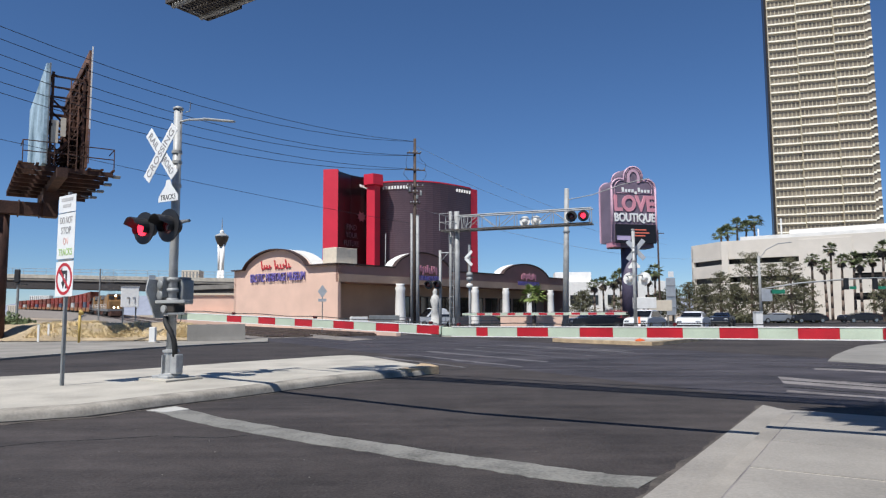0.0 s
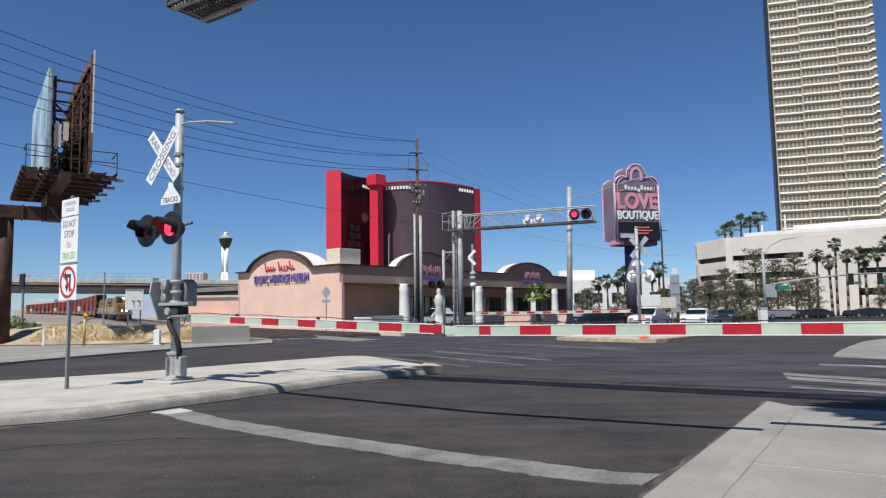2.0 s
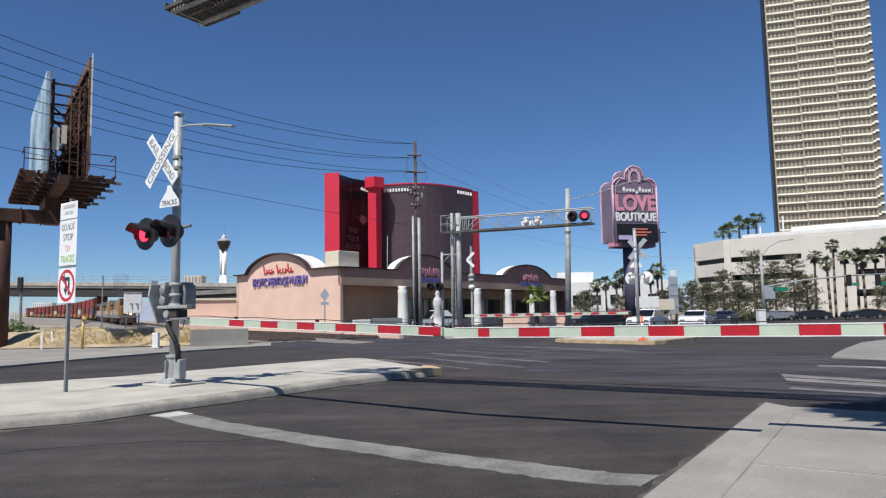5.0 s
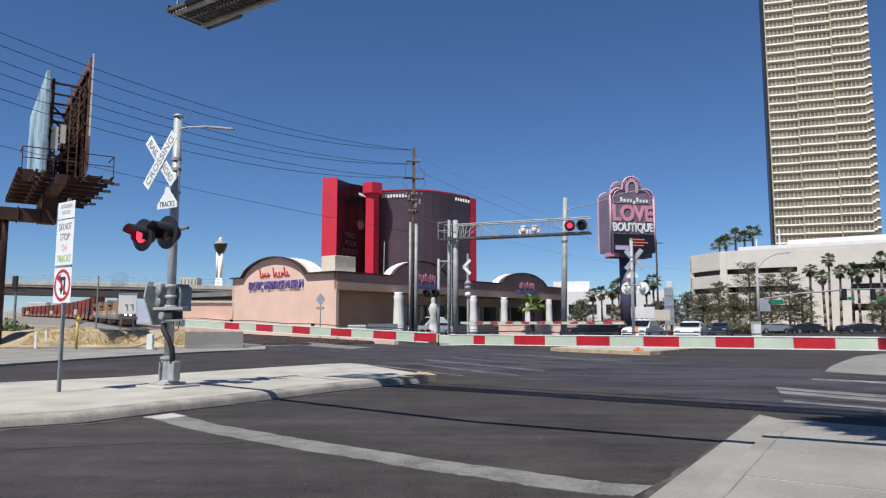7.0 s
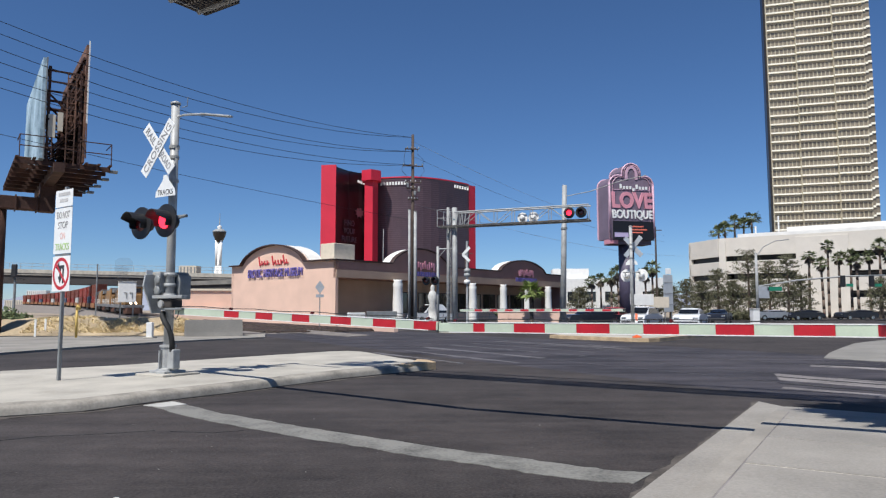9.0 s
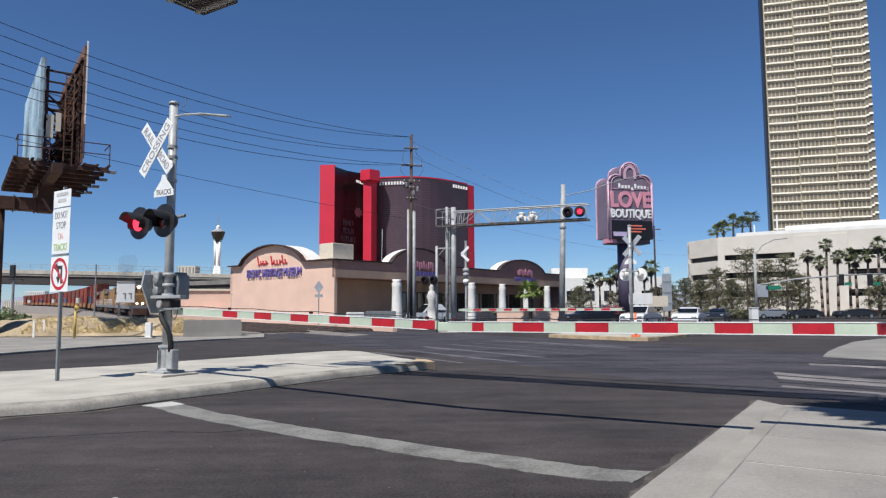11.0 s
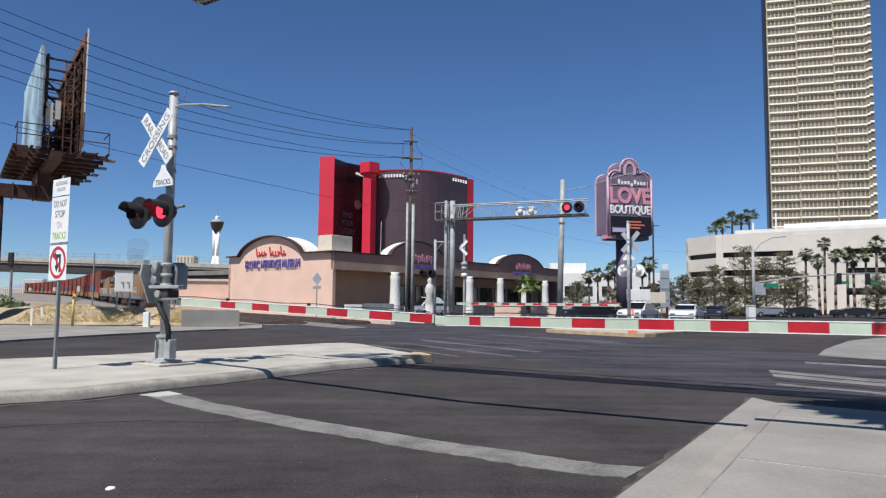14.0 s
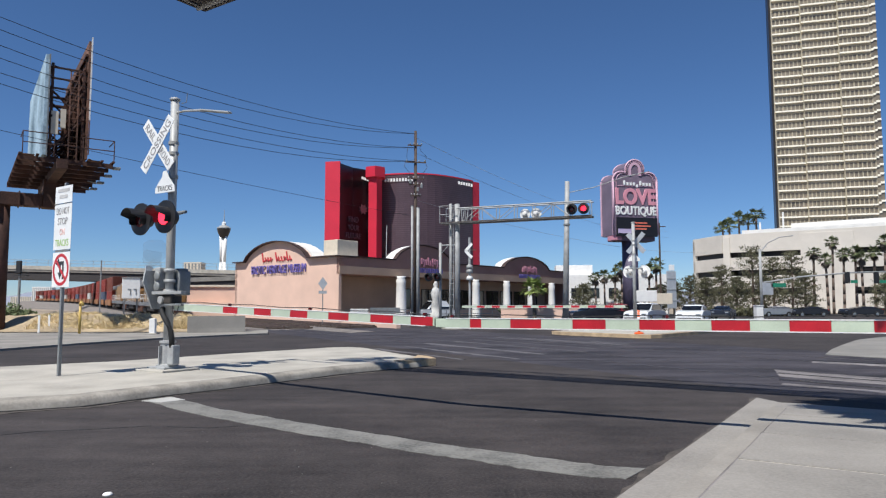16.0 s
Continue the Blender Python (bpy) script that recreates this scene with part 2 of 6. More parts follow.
BOX_BLUE = mat("blue_grey_container", (0.10, 0.13, 0.20), 0.6, var=0.3, scale=0.4, fine=4)
BOX_WHITE = mat("white_container", (0.60, 0.60, 0.58), 0.6, var=0.15, scale=0.4, fine=4)
HEADLIGHT = glow("headlight", (1.0, 0.85, 0.6), 6.0)
# distance haze is mixed into this blue-grey rock colour
MOUNTAIN = mat("haze_tinted_rock", (0.25, 0.27, 0.33), 1.0, var=0.15, scale=0.003, fine=0.03, bump=0)
CAR_WHITE = mat("white_car_paint", (0.72, 0.73, 0.74), 0.25, var=0.03, bump=0)
CAR_BLACK = mat("black_car_paint", (0.02, 0.022, 0.03), 0.2, var=0.1, bump=0)
CAR_SILVER = mat("silver_car_paint", (0.42, 0.43, 0.45), 0.3, 0.5, var=0.05, bump=0)
CAR_RED = mat("red_car_paint", (0.35, 0.02, 0.025), 0.3, var=0.05, bump=0)
TAIL = mat("red_tail_lamp", (0.4, 0.01, 0.015), 0.2, var=0.05, bump=0)
CHROME = mat("bright_metal", (0.6, 0.6, 0.6), 0.2, 0.9, var=0.05, bump=0)
GREEN_SIGN = mat("green_street_sign", (0.02, 0.20, 0.12), 0.5, var=0.1)
ORANGE = mat("orange_plastic", (0.75, 0.13, 0.03), 0.5, var=0.1)
YELLOW_PIPE = mat("yellow_pipe", (0.55, 0.38, 0.10), 0.6, var=0.15)
SCREEN_TEXT = mat("dim_screen_text", (0.10, 0.088, 0.11), 0.5, var=0.1, scale=0.05, fine=1, bump=0)
SCREEN_STAR = mat("dim_screen_star", (0.15, 0.06, 0.08), 0.5, var=0.1, scale=0.05, fine=1, bump=0)
LED_TEXT = glow("led_text", (0.7, 0.16, 0.10), 0.12)
LED_WHITE = glow("led_violet", (0.45, 0.38, 0.55), 0.06)



def haze(name, color, alpha):
    m = bpy.data.materials.new(name)
    m.use_nodes = True
    b = m.node_tree.nodes["Principled BSDF"]
    b.inputs["Base Color"].default_value = (*color, 1)
    b.inputs["Roughness"].default_value = 1.0
    b.inputs["Alpha"].default_value = alpha
    return m


SMOKE = haze("diesel_smoke", (0.12, 0.12, 0.125), 0.07)

# ---- mesh helpers ----


def finish(name, bm, material):
    me = bpy.data.meshes.new(name)
    bm.normal_update()
    bm.to_mesh(me)
    bm.free()
    me.materials.append(material)
    return me


def smooth(me):
    me.polygons.foreach_set("use_smooth", [True] * len(me.polygons))
    return me


def part(name, bm, material, parent=None, label="", rounded=False, kind=""):
    me = finish(name, bm, material)
    if rounded:
        me.polygons.foreach_set("use_smooth", [len(p.vertices) == 4 for p in me.polygons])
    ob = new(name, me)
    ob.parent = parent
    return tagged(ob, label, kind=kind)


def thing(name, m, label, category, group="", kind=""):
    ob = new(name)
    ob.matrix_basis = m
    ob.empty_display_size = 0.2
    return tagged(ob, label, category, group, kind)


def piece(name, me, parent, m):
    ob = new(name, me)
    ob.parent = parent
    ob.matrix_basis = m
    return ob


def B():
    return bmesh.new()


def box(bm, c, s, m=None, bevel=0.0):
    t = Matrix.Translation(c) @ Matrix.Diagonal((*s, 1))
    r = bmesh.ops.create_cube(bm, size=1, matrix=(m or Matrix()) @ t)
    if bevel:
        es = list({e for v in r["verts"] for e in v.link_edges})
        bmesh.ops.bevel(bm, geom=es, offset=bevel, segments=2, affect="EDGES", profile=0.5)
    return bm


def cyl(bm, a, b, r0, r1=None, seg=12):
    a, b = Vector(a), Vector(b)
    d = b - a
    m = Matrix.Translation((a + b) / 2) @ d.to_track_quat("Z", "Y").to_matrix().to_4x4()
    bmesh.ops.create_cone(bm, cap_ends=True, segments=seg, radius1=r0, radius2=r0 if r1 is None else r1, depth=d.length, matrix=m)
    return bm


def tube(bm, pts, r, seg=8):
    """One skin swept along a line of points."""
    pts = [Vector(p) for p in pts]
    rings = []
    for i, p in enumerate(pts):
        d = (pts[min(i + 1, len(pts) - 1)] - pts[max(i - 1, 0)]).normalized()
        side = d.cross(Vector((0, 0, 1)) if abs(d.z) < 0.9 else Vector((0, 1, 0))).normalized()
        up = side.cross(d)
        rings.append([bm.verts.new(p + (side * math.cos(2 * math.pi * k / seg) + up * math.sin(2 * math.pi * k / seg)) * r) for k in range(seg)])
    for a, b in zip(rings[:-1], rings[1:]):
        for k in range(seg):
            bm.faces.new((a[k], b[k], b[(k + 1) % seg], a[(k + 1) % seg]))
    bm.faces.new(rings[0])
    bm.faces.new(rings[-1][::-1])
    return bm


def prism(bm, pts, z0, z1, m=None):
    """A flat shape in x and y, with height from z0 to z1."""
    m = m or Matrix()
    area = sum(a[0] * b[1] - b[0] * a[1] for a, b in zip(pts, pts[1:] + pts[:1]))
    pts = pts if area > 0 else pts[::-1]
    lo = [bm.verts.new(m @ Vector((x, y, z0))) for x, y in pts]
    hi = [bm.verts.new(m @ Vector((x, y, z1))) for x, y in pts]
    bm.faces.new(hi)
    bm.faces.new(lo[::-1])
    n = len(pts)
    for i in range(n):
        bm.faces.new((lo[i], lo[(i + 1) % n], hi[(i + 1) % n], hi[i]))
    return bm


def lathe(bm, profile, seg=16, m=None):
    """Radius and height pairs, turned round z."""
    m = m or Matrix()
    rings = [[bm.verts.new(m @ Vector((r * math.cos(2 * math.pi * i / seg), r * math.sin(2 * math.pi * i / seg), z))) for i in range(seg)] for r, z in profile]
    for a, b in zip(rings[:-1], rings[1:]):
        for i in range(seg):
            bm.faces.new((a[i], a[(i + 1) % seg], b[(i + 1) % seg], b[i]))
    bm.faces.new(rings[-1])
    bm.faces.new(rings[0][::-1])
    return bm


UPRIGHT = pose(0, 0, 0, 90)  # drawing plane stood up: x right, y up, facing -y


def letters(text, height, depth=0.01, width=0.0, m=None, bold=0.0):
    """Lettering as a mesh, centred, in x and y."""
    cu = bpy.data.curves.new("letters", "FONT")
    cu.body, cu.size, cu.extrude, cu.align_x, cu.align_y = text, height * 1.4, depth, "CENTER", "CENTER"
    cu.offset = bold
    ob = new("letters", cu)
    bpy.context.view_layer.update()
    me = bpy.data.meshes.new_from_object(ob.evaluated_get(bpy.context.evaluated_depsgraph_get()))
    bpy.data.objects.remove(ob)
    bm = bmesh.new()
    bm.from_mesh(me)
    bpy.data.meshes.remove(me)
    if bm.verts:
        xs, ys = [v.co.x for v in bm.verts], [v.co.y for v in bm.verts]
        k = width / (max(xs) - min(xs)) if width else 1.0
        cx, cy = (max(xs) + min(xs)) / 2, (max(ys) + min(ys)) / 2
        ky = height / (max(ys) - min(ys))
        for v in bm.verts:
            v.co.x, v.co.y = (v.co.x - cx) * k, (v.co.y - cy) * ky
    if m:
        bm.transform(m)
    return bm


def ragged_strip(pts, width, z0, z1, seed, step=0.16):
    """A crumbled strip along a line in plan, its width uneven."""
    rng = random.Random(seed)
    line = []
    for a, b in zip(pts[:-1], pts[1:]):
        a, b = Vector(a), Vector(b)
        k = max(1, int((b - a).length / step))
        line += [a.lerp(b, i / k) for i in range(k)]
    line.append(Vector(pts[-1]))
    bm = B()
    left, right = [], []
    wide = 0.5
    for i, p in enumerate(line):
        d = (line[min(i + 1, len(line) - 1)] - line[max(i - 1, 0)]).normalized()
        wide = max(0.12, min(1.0, wide + rng.uniform(-0.25, 0.25)))
        n = Vector((-d.y, d.x)) * width
        left.append(p + n * wide * rng.uniform(0.6, 1.0))
        right.append(p - n * 0.08)
    for i in range(len(line) - 1):
        prism(bm, [tuple(left[i]), tuple(left[i + 1]), tuple(right[i + 1]), tuple(right[i])], z0, z1)
    return bm


def edge_strip(pts, width, z0, z1):
    """A strip that follows a line in plan."""
    bm = B()
    left, right = [], []
    for i, p in enumerate(pts):
        a, b = Vector(pts[max(i - 1, 0)]), Vector(pts[min(i + 1, len(pts) - 1)])
        d = (b - a).normalized()
        n = Vector((-d.y, d.x)) * width / 2
        left.append(Vector(p) + n)
        right.append(Vector(p) - n)
    for i in range(len(pts) - 1):
        prism(bm, [tuple(left[i]), tuple(left[i + 1]), tuple(right[i + 1]), tuple(right[i])], z0, z1)
    return bm

# ---- ground, road, islands, pavements ----
tagged(part("ground", prism(B(), [(-4800, -600), (4800, -600), (4800, 4800), (-4800, 4800)], -1.0, -0.05), DIRT), "flat dusty desert ground reaching the horizon", "ground", kind="structure")
tagged(part("road", prism(B(), [(-45, -30), (80, -30), (80, 110), (20, 110), (-6, 62), (-22, 46), (-45, 36)], -0.04, 0.0), ASPHALT), "worn dark grey asphalt road with cracks and dust", "road", kind="structure")

ISLAND = [(-9.6, 6.85), (-5.63, 9.0), (-4.79, 9.45), (-4.1, 10.57), (-3.5, 11.37), (-2.69, 12.66), (-1.94, 13.85), (-1.2, 14.7), (-0.5, 15.35), (-0.15, 15.9), (-0.35, 16.6), (-1.0, 17.9), (-2.1, 20.3), (-2.7, 20.75), (-3.4, 20.4), (-5.5, 17.8), (-7.26, 15.45), (-8.95, 14.1), (-16.0, 9.0), (-16.0, 3.4)]


def inset(pts, d):
    out, n = [], len(pts)
    for i in range(n):
        a, b, c = (Vector(pts[j % n]) for j in (i - 1, i, i + 1))
        d1, d2 = (b - a).normalized(), (c - b).normalized()
        nrm = Vector((-d1.y - d2.y, d1.x + d2.x)).normalized()
        out.append(tuple(b + nrm * d))
    return out


island = thing("traffic_island", pose(0, 0, 0), "pale concrete traffic island with a kerb beside the road", "traffic island", kind="structure")
kerb = B()
rings = [[kerb.verts.new((x, y, z)) for x, y in pts] for pts, z in ((ISLAND, -0.02), (inset(ISLAND, 0.02), 0.075), (inset(ISLAND, 0.04), 0.11), (inset(ISLAND, 0.075), 0.13), (inset(ISLAND, 0.24), 0.1495))]
for ra, rb in zip(rings[:-1], rings[1:]):
    for k in range(len(ra)):
        kerb.faces.new((ra[k - 1], ra[k], rb[k], rb[k - 1]))
part("kerb", kerb, KERB_GREY, island, "rounded concrete kerb", rounded=True)
part("paving", prism(B(), inset(ISLAND, 0.23), 0.0, 0.15), CONCRETE, island)
part("nose", prism(B(), [(-0.75, 15.15), (-0.1, 15.85), (-0.3, 16.6), (-0.55, 16.9), (-0.62, 16.0), (-1.0, 15.2)], -0.01, 0.165), KERB_YELLOW, island, "worn yellow painted kerb nose")
tagged(part("kerb_line", edge_strip([(x + 0.012, y - 0.012) for x, y in ISLAND[:10]], 0.075, -0.005, 0.009), RUBBER), "dark line between the kerb and the asphalt", "road joint", kind="structure")
tagged(part("joint_dust", ragged_strip([(-9.5, 6.8), (-5.5, 8.95), (-4.7, 9.4), (-3.98, 10.52), (-3.38, 11.3), (-2.57, 12.6), (-1.82, 13.75), (-0.9, 14.7)][::-1], 0.26, -0.005, 0.005, 32), DUST), "brown dust along the kerb", "road dust", kind="structure")

# the near pavement: gutter, kerb, slabs with joints
U = Vector((0.534, 0.845))
V = Vector((0.845, -0.534))


def along(s, k):
    """A place s metres up the road from the pavement's edge, k metres to the side."""
    return tuple(Vector((1.46, 5.22)) + U * s + V * k)


pavement = thing("pavement", pose(0, 0, 0), "pale concrete pavement with tooled joints", "pavement", kind="structure")
part("gutter", prism(B(), [along(-14, 0), along(5.9, 0), along(5.45, 0.4), along(-14, 0.4)], -0.03, 0.012), PAVING, pavement, "concrete gutter apron")
part("kerb", prism(B(), [along(-14, 0.4), along(4.3, 0.4), along(4.3, 0.555), along(-14, 0.555)], -0.03, 0.101), KERB_STRIP, pavement, "concrete kerb")
bm = B()
near = [bm.verts.new((*along(4.3, k), z)) for k, z in ((0.4, 0.1), (6.0, 0.1), (6.0, -0.02), (0.4, -0.02))]
far = [bm.verts.new((*along(s1, k), z)) for s1, k, z in ((5.5, 0.4, 0.014), (5.1, 6.0, 0.014), (5.1, 6.0, -0.02), (5.5, 0.4, -0.02))]
for k in range(4):
    bm.faces.new((near[k], near[(k + 1) % 4], far[(k + 1) % 4], far[k]))
bm.faces.new(near[::-1])
bm.faces.new(far)
part("ramp", bm, PAVING, pavement, "concrete ramp down to the crossing")
for i in range(9):
    s1 = 3.69 - (i - 1) * 1.36 if i else 4.29
    s0 = s1 - (1.33 if i else 0.57)
    for j in range(3):
        k0, k1 = 0.57 + j * 1.6, 0.57 + j * 1.6 + 1.588
        part("slab", prism(B(), [along(s0, k0), along(s1, k0), along(s1, k1), along(s0, k1)], 0.0, 0.102 + 0.002 * ((i * 7 + j * 3) % 3)), PAVING, pavement)
part("bedding", prism(B(), [along(-14, 0.52), along(4.29, 0.52), along(4.29, 12), along(-14, 12)], -0.03, 0.099), CONCRETE, pavement)
part("kerb_joint", prism(B(), [along(-14, 0.556), along(4.28, 0.556), along(4.28, 0.569), along(-14, 0.569)], 0.0, 0.1), PANEL, pavement, "dirty joint behind the kerb")
tagged(part("edge_dust", ragged_strip([along(-9, 0.0), along(5.9, 0.0)], 0.27, -0.005, 0.004, 31), DUST), "dust and grit along the gutter", "road dust", kind="structure")

# beyond the crossing on that side
tagged(part("far_corner_paving", prism(B(), [(10.32, 18.86), (11.6, 20.9), (13.08, 23.0), (15.8, 26.7), (18.4, 29.2), (40, 40), (60, 40), (60, -10), (16, 11), (11.09, 17.59)], -0.02, 0.03), CONCRETE_GREY), "pale concrete corner paving", "pavement", kind="structure")
for quad in ([(8.85, 16.78), (16.4, 9.9), (16.0, 9.5), (8.6, 16.3)], [(6.92, 14.56), (12.6, 6.9), (11.7, 6.3), (6.38, 13.21)], [(5.9, 12.1), (10.9, 6.5), (10.7, 6.3), (5.75, 11.85)]):
    tagged(part("crossing_panel", prism(B(), quad, -0.02, 0.011), PANEL), "dusty concrete crossing panel", "crossing panel", group="crossing panels", kind="structure")

# far pavement by the vacant lot
tagged(part("far_pavement", prism(B(), [(-16, 14), (-13.4, 21.2), (-12.7, 24.4), (-11.3, 28.8), (-9.5, 31.8), (-8.3, 33.2), (-9.6, 38.4), (-10.6, 35.4), (-14.2, 34.2), (-22, 34.8), (-60, 34.8), (-60, 14)], -0.02, 0.07), FAR_PAVING), "dull grey concrete pavement beside the vacant lot", "pavement", kind="structure")
tagged(part("far_lane", prism(B(), [(-16.2, 13.8), (-13.55, 21.0), (-14.3, 21.9), (-60, 25.5), (-60, 14)], 0.0, 0.074), ASPHALT), "dark asphalt side lane", "road", kind="structure")
tagged(part("edge_line", edge_strip([(-13.6, 21.6), (-18, 22.3), (-30, 23.6)], 0.25, 0.05, 0.078), LINE_WHITE), "white edge line on asphalt", "road marking", kind="structure")

# markings
stop = B()
rng = random.Random(4)
MID = [(-3.97, 10.13), (-2.95, 9.02), (-2.03, 8.25), (-1.27, 7.62), (-0.62, 7.14), (0.00, 6.64), (0.46, 6.35), (0.91, 6.01), (1.32, 5.76), (1.63, 5.68)]
steps = []
for (xa, ya), (xb, yb) in zip(MID[:-1], MID[1:]):
    steps += [Vector((xa, ya)).lerp(Vector((xb, yb)), k / 6) for k in range(6)]
steps.append(Vector(MID[-1]))
edge = [(rng.uniform(0.20, 0.24), rng.uniform(0.20, 0.24)) for _ in steps]
for i in range(len(steps) - 1):
    p, q = steps[i], steps[i + 1]
    n = Vector((0.585, 0.81))
    prism(stop, [tuple(p - n * edge[i][0]), tuple(q - n * edge[i + 1][0]), tuple(q + n * edge[i + 1][1]), tuple(p + n * edge[i][1])], -0.002, 0.006)
tagged(part("stop_line", stop, LINE_WHITE), "worn white stop line painted on asphalt", "road marking", kind="structure")
fresh = B()
prism(fresh, [(-4.2, 10.0), (-3.85, 9.8), (-3.62, 10.1), (-3.95, 10.42)], 0.0, 0.009)
tagged(part("line_end", fresh, LINE_FRESH), "brighter end of the stop line", "road marking", kind="structure")

# worn pale bars along the rails, and the crosswalk bars beside the median
for i, (x, y, ln, w) in enumerate(((-2.0, 22.0, 5.2, 0.3), (-1.2, 23.2, 6.4, 0.42), (-0.5, 25.2, 6.8, 0.5), (0.5, 26.6, 7.4, 0.34), (1.3, 27.8, 7.0, 0.24))):
    c = Vector((x, y))
    e = c + Vector((0.50, -0.866)) * ln
    tagged(part("worn_bar", ragged_strip([tuple(e), tuple(c)], w, -0.002, 0.0125, 40 + i, 0.3), LINE_WORN), "worn pale bar on the crossing asphalt", "road marking", group="worn bars on the crossing", kind="structure")
for i, (x, y, ln) in enumerate(((2.4, 29.7, 7.2), (3.3, 28.9, 6.2), (4.1, 27.9, 5.0), (4.85, 26.7, 2.8), (5.6, 26.4, 2.2))):
    c = Vector((x, y))
    e = c + Vector((0.46, -0.888)) * ln
    tagged(part("crosswalk_bar", ragged_strip([tuple(e), tuple(c)], 0.2, -0.002, 0.0135, 50 + i, 0.3), LINE_WORN), "worn white bar beside the median", "road marking", group="bars beside the median", kind="structure")
for pts in ([(9.0, 17.0), (16.6, 10.1)], [(6.65, 13.85), (12.1, 6.6)], [(6.1, 12.6), (11.2, 6.5)]):
    tagged(part("panel_joint", edge_strip(pts, 0.11, 0.0, 0.015), RUBBER), "dark rail gap between crossing panels", "road joint", group="gaps between crossing panels", kind="structure")

# cracks in the near lane, a lane stud
for pts in ([(-5.2, 7.3), (-4.6, 7.35), (-4.3, 7.6), (-3.7, 7.75), (-3.2, 7.95)], [(-3.0, 7.9), (-2.5, 7.8), (-2.2, 7.95)]):
    tagged(part("road_crack", edge_strip(pts, 0.018, -0.01, 0.003), RUBBER), "thin dark crack in the asphalt", "road crack", kind="structure")
stud = thing("lane_stud", pose(-2.30, 5.07, 0), "small round white ceramic lane stud on asphalt", "lane stud")
part("dome", lathe(B(), [(0.036, 0), (0.034, 0.01), (0.024, 0.018), (0.008, 0.021)], 14), WHITE, stud, rounded=True)

rng = random.Random(12)
bm = B()
for _ in range(70):
    x, y = rng.uniform(-5, 6), rng.uniform(3.6, 11)
    r = rng.uniform(0.002, 0.005)
    box(bm, (x, y, 0.004 + r * 0.3), (r * 2, r * rng.uniform(1, 2), r))
tagged(part("road_grit", bm, CONCRETE_GREY), "scattered pale grit on the asphalt", "grit", kind="stuff")

# median with yellow kerb
MEDIAN = [(5.15, 33.0), (5.5, 32.0), (7.9, 28.9), (8.5, 28.55), (9.1, 29.0), (11.9, 32.6), (18, 42), (15.5, 47)]
median = thing("median", pose(0, 0, 0), "concrete median with a worn yellow kerb", "median", kind="structure")
part("kerb", prism(B(), MEDIAN, -0.02, 0.15), KERB_YELLOW, median, "worn yellow kerb")
part("paving", prism(B(), inset(MEDIAN, 0.25), 0.0, 0.165), CONCRETE, median)

# ---- railway ----


def track(s, side=0.0):
    """A place on the line: s metres from the crossing, with its heading."""
    y = 33 + 0.869 * s
    far = max(0.0, y - 200)
    x = 14.4 - 0.57 * y - 0.00032 * far * far
    dx = -0.57 - 0.00064 * far
    h = Vector((dx, 1)).normalized()
    z = 0.013 * max(0.0, y - 85)
    return Vector((x + h.y * side, y - h.x * side, z)), math.degrees(math.atan2(-h.x, h.y))


def ribbon(bm, side, w0, w1, z0, z1, s0, s1, step):
    """A bank along the line: w1 wide below, w0 wide above."""
    rows = []
    s = s0
    while s <= s1:
        p, _ = track(s, side)
        q, _ = track(s + 1, side)
        h = (q - p).normalized()
        r = Vector((h.y, -h.x, 0))
        rows.append([bm.verts.new(p + r * o + Vector((0, 0, z))) for o, z in ((-w1 / 2, -z0 - p.z), (-w0 / 2, z1), (w0 / 2, z1), (w1 / 2, -z0 - p.z))])
        s += step
    for a, b in zip(rows[:-1], rows[1:]):
        for i in range(3):
            bm.faces.new((a[i], a[i + 1], b[i + 1], b[i]))
    return bm


railway = thing("railway", pose(0, 0, 0), "rusty railway tracks on a low gravel bank", "railway", kind="structure")
part("bank", ribbon(B(), 2.2, 9.5, 15.5, 0.06, 0.02, 9, 560, 12), BALLAST, railway, "grey ballast gravel bank", kind="stuff")
for side in (0.0, 4.1):
    for g in (-0.76, 0.76):
        for s0, s1, lift, m in ((-34.0, 8.0, 0.003, RAIL_FLUSH), (8.0, 520.0, 0.2, RAIL)):
            bm = B()
            s = s0
            last = None
            while s <= s1:
                p, _ = track(s, side + g)
                p = p + Vector((0, 0, lift))
                if last:
                    mm = Matrix.Translation((last + p) / 2) @ (p - last).to_track_quat("Y", "Z").to_matrix().to_4x4()
                    box(bm, (0, 0, -0.06), (0.075, (p - last).length, 0.14), mm)
                last = p
                s += 7 if s < 106 else 20
            part("rail", bm, m, railway)
    me = finish("sleeper", box(B(), (0, 0, 0), (2.6, 0.24, 0.16)), SLEEPER)
    for i in range(85):
        p, yaw = track(9 + i * 0.62, side)
        piece("sleeper", me, railway, pose(p.x, p.y, p.z + 0.04, 0, 0, yaw))
tagged(part("crossing_surface", ribbon(B(), 2.3, 9.6, 10.2, 0.03, 0.010, -26, 9, 5), ASPHALT_NEW), "smooth dark crossing surface between the rails", "crossing panel", kind="structure")
verge = prism(B(), [(-9.3, 38.6), (-8.0, 40.4), (-4.5, 34.6), (-3.5, 36.4), (-9.5, 47), (-14, 48)], -0.03, 0.03)
tagged(part("gravel_verge", verge, BALLAST), "loose gravel beside the rails", "gravel", kind="structure")

# ---- vacant lot: mound, dry grass, bushes ----


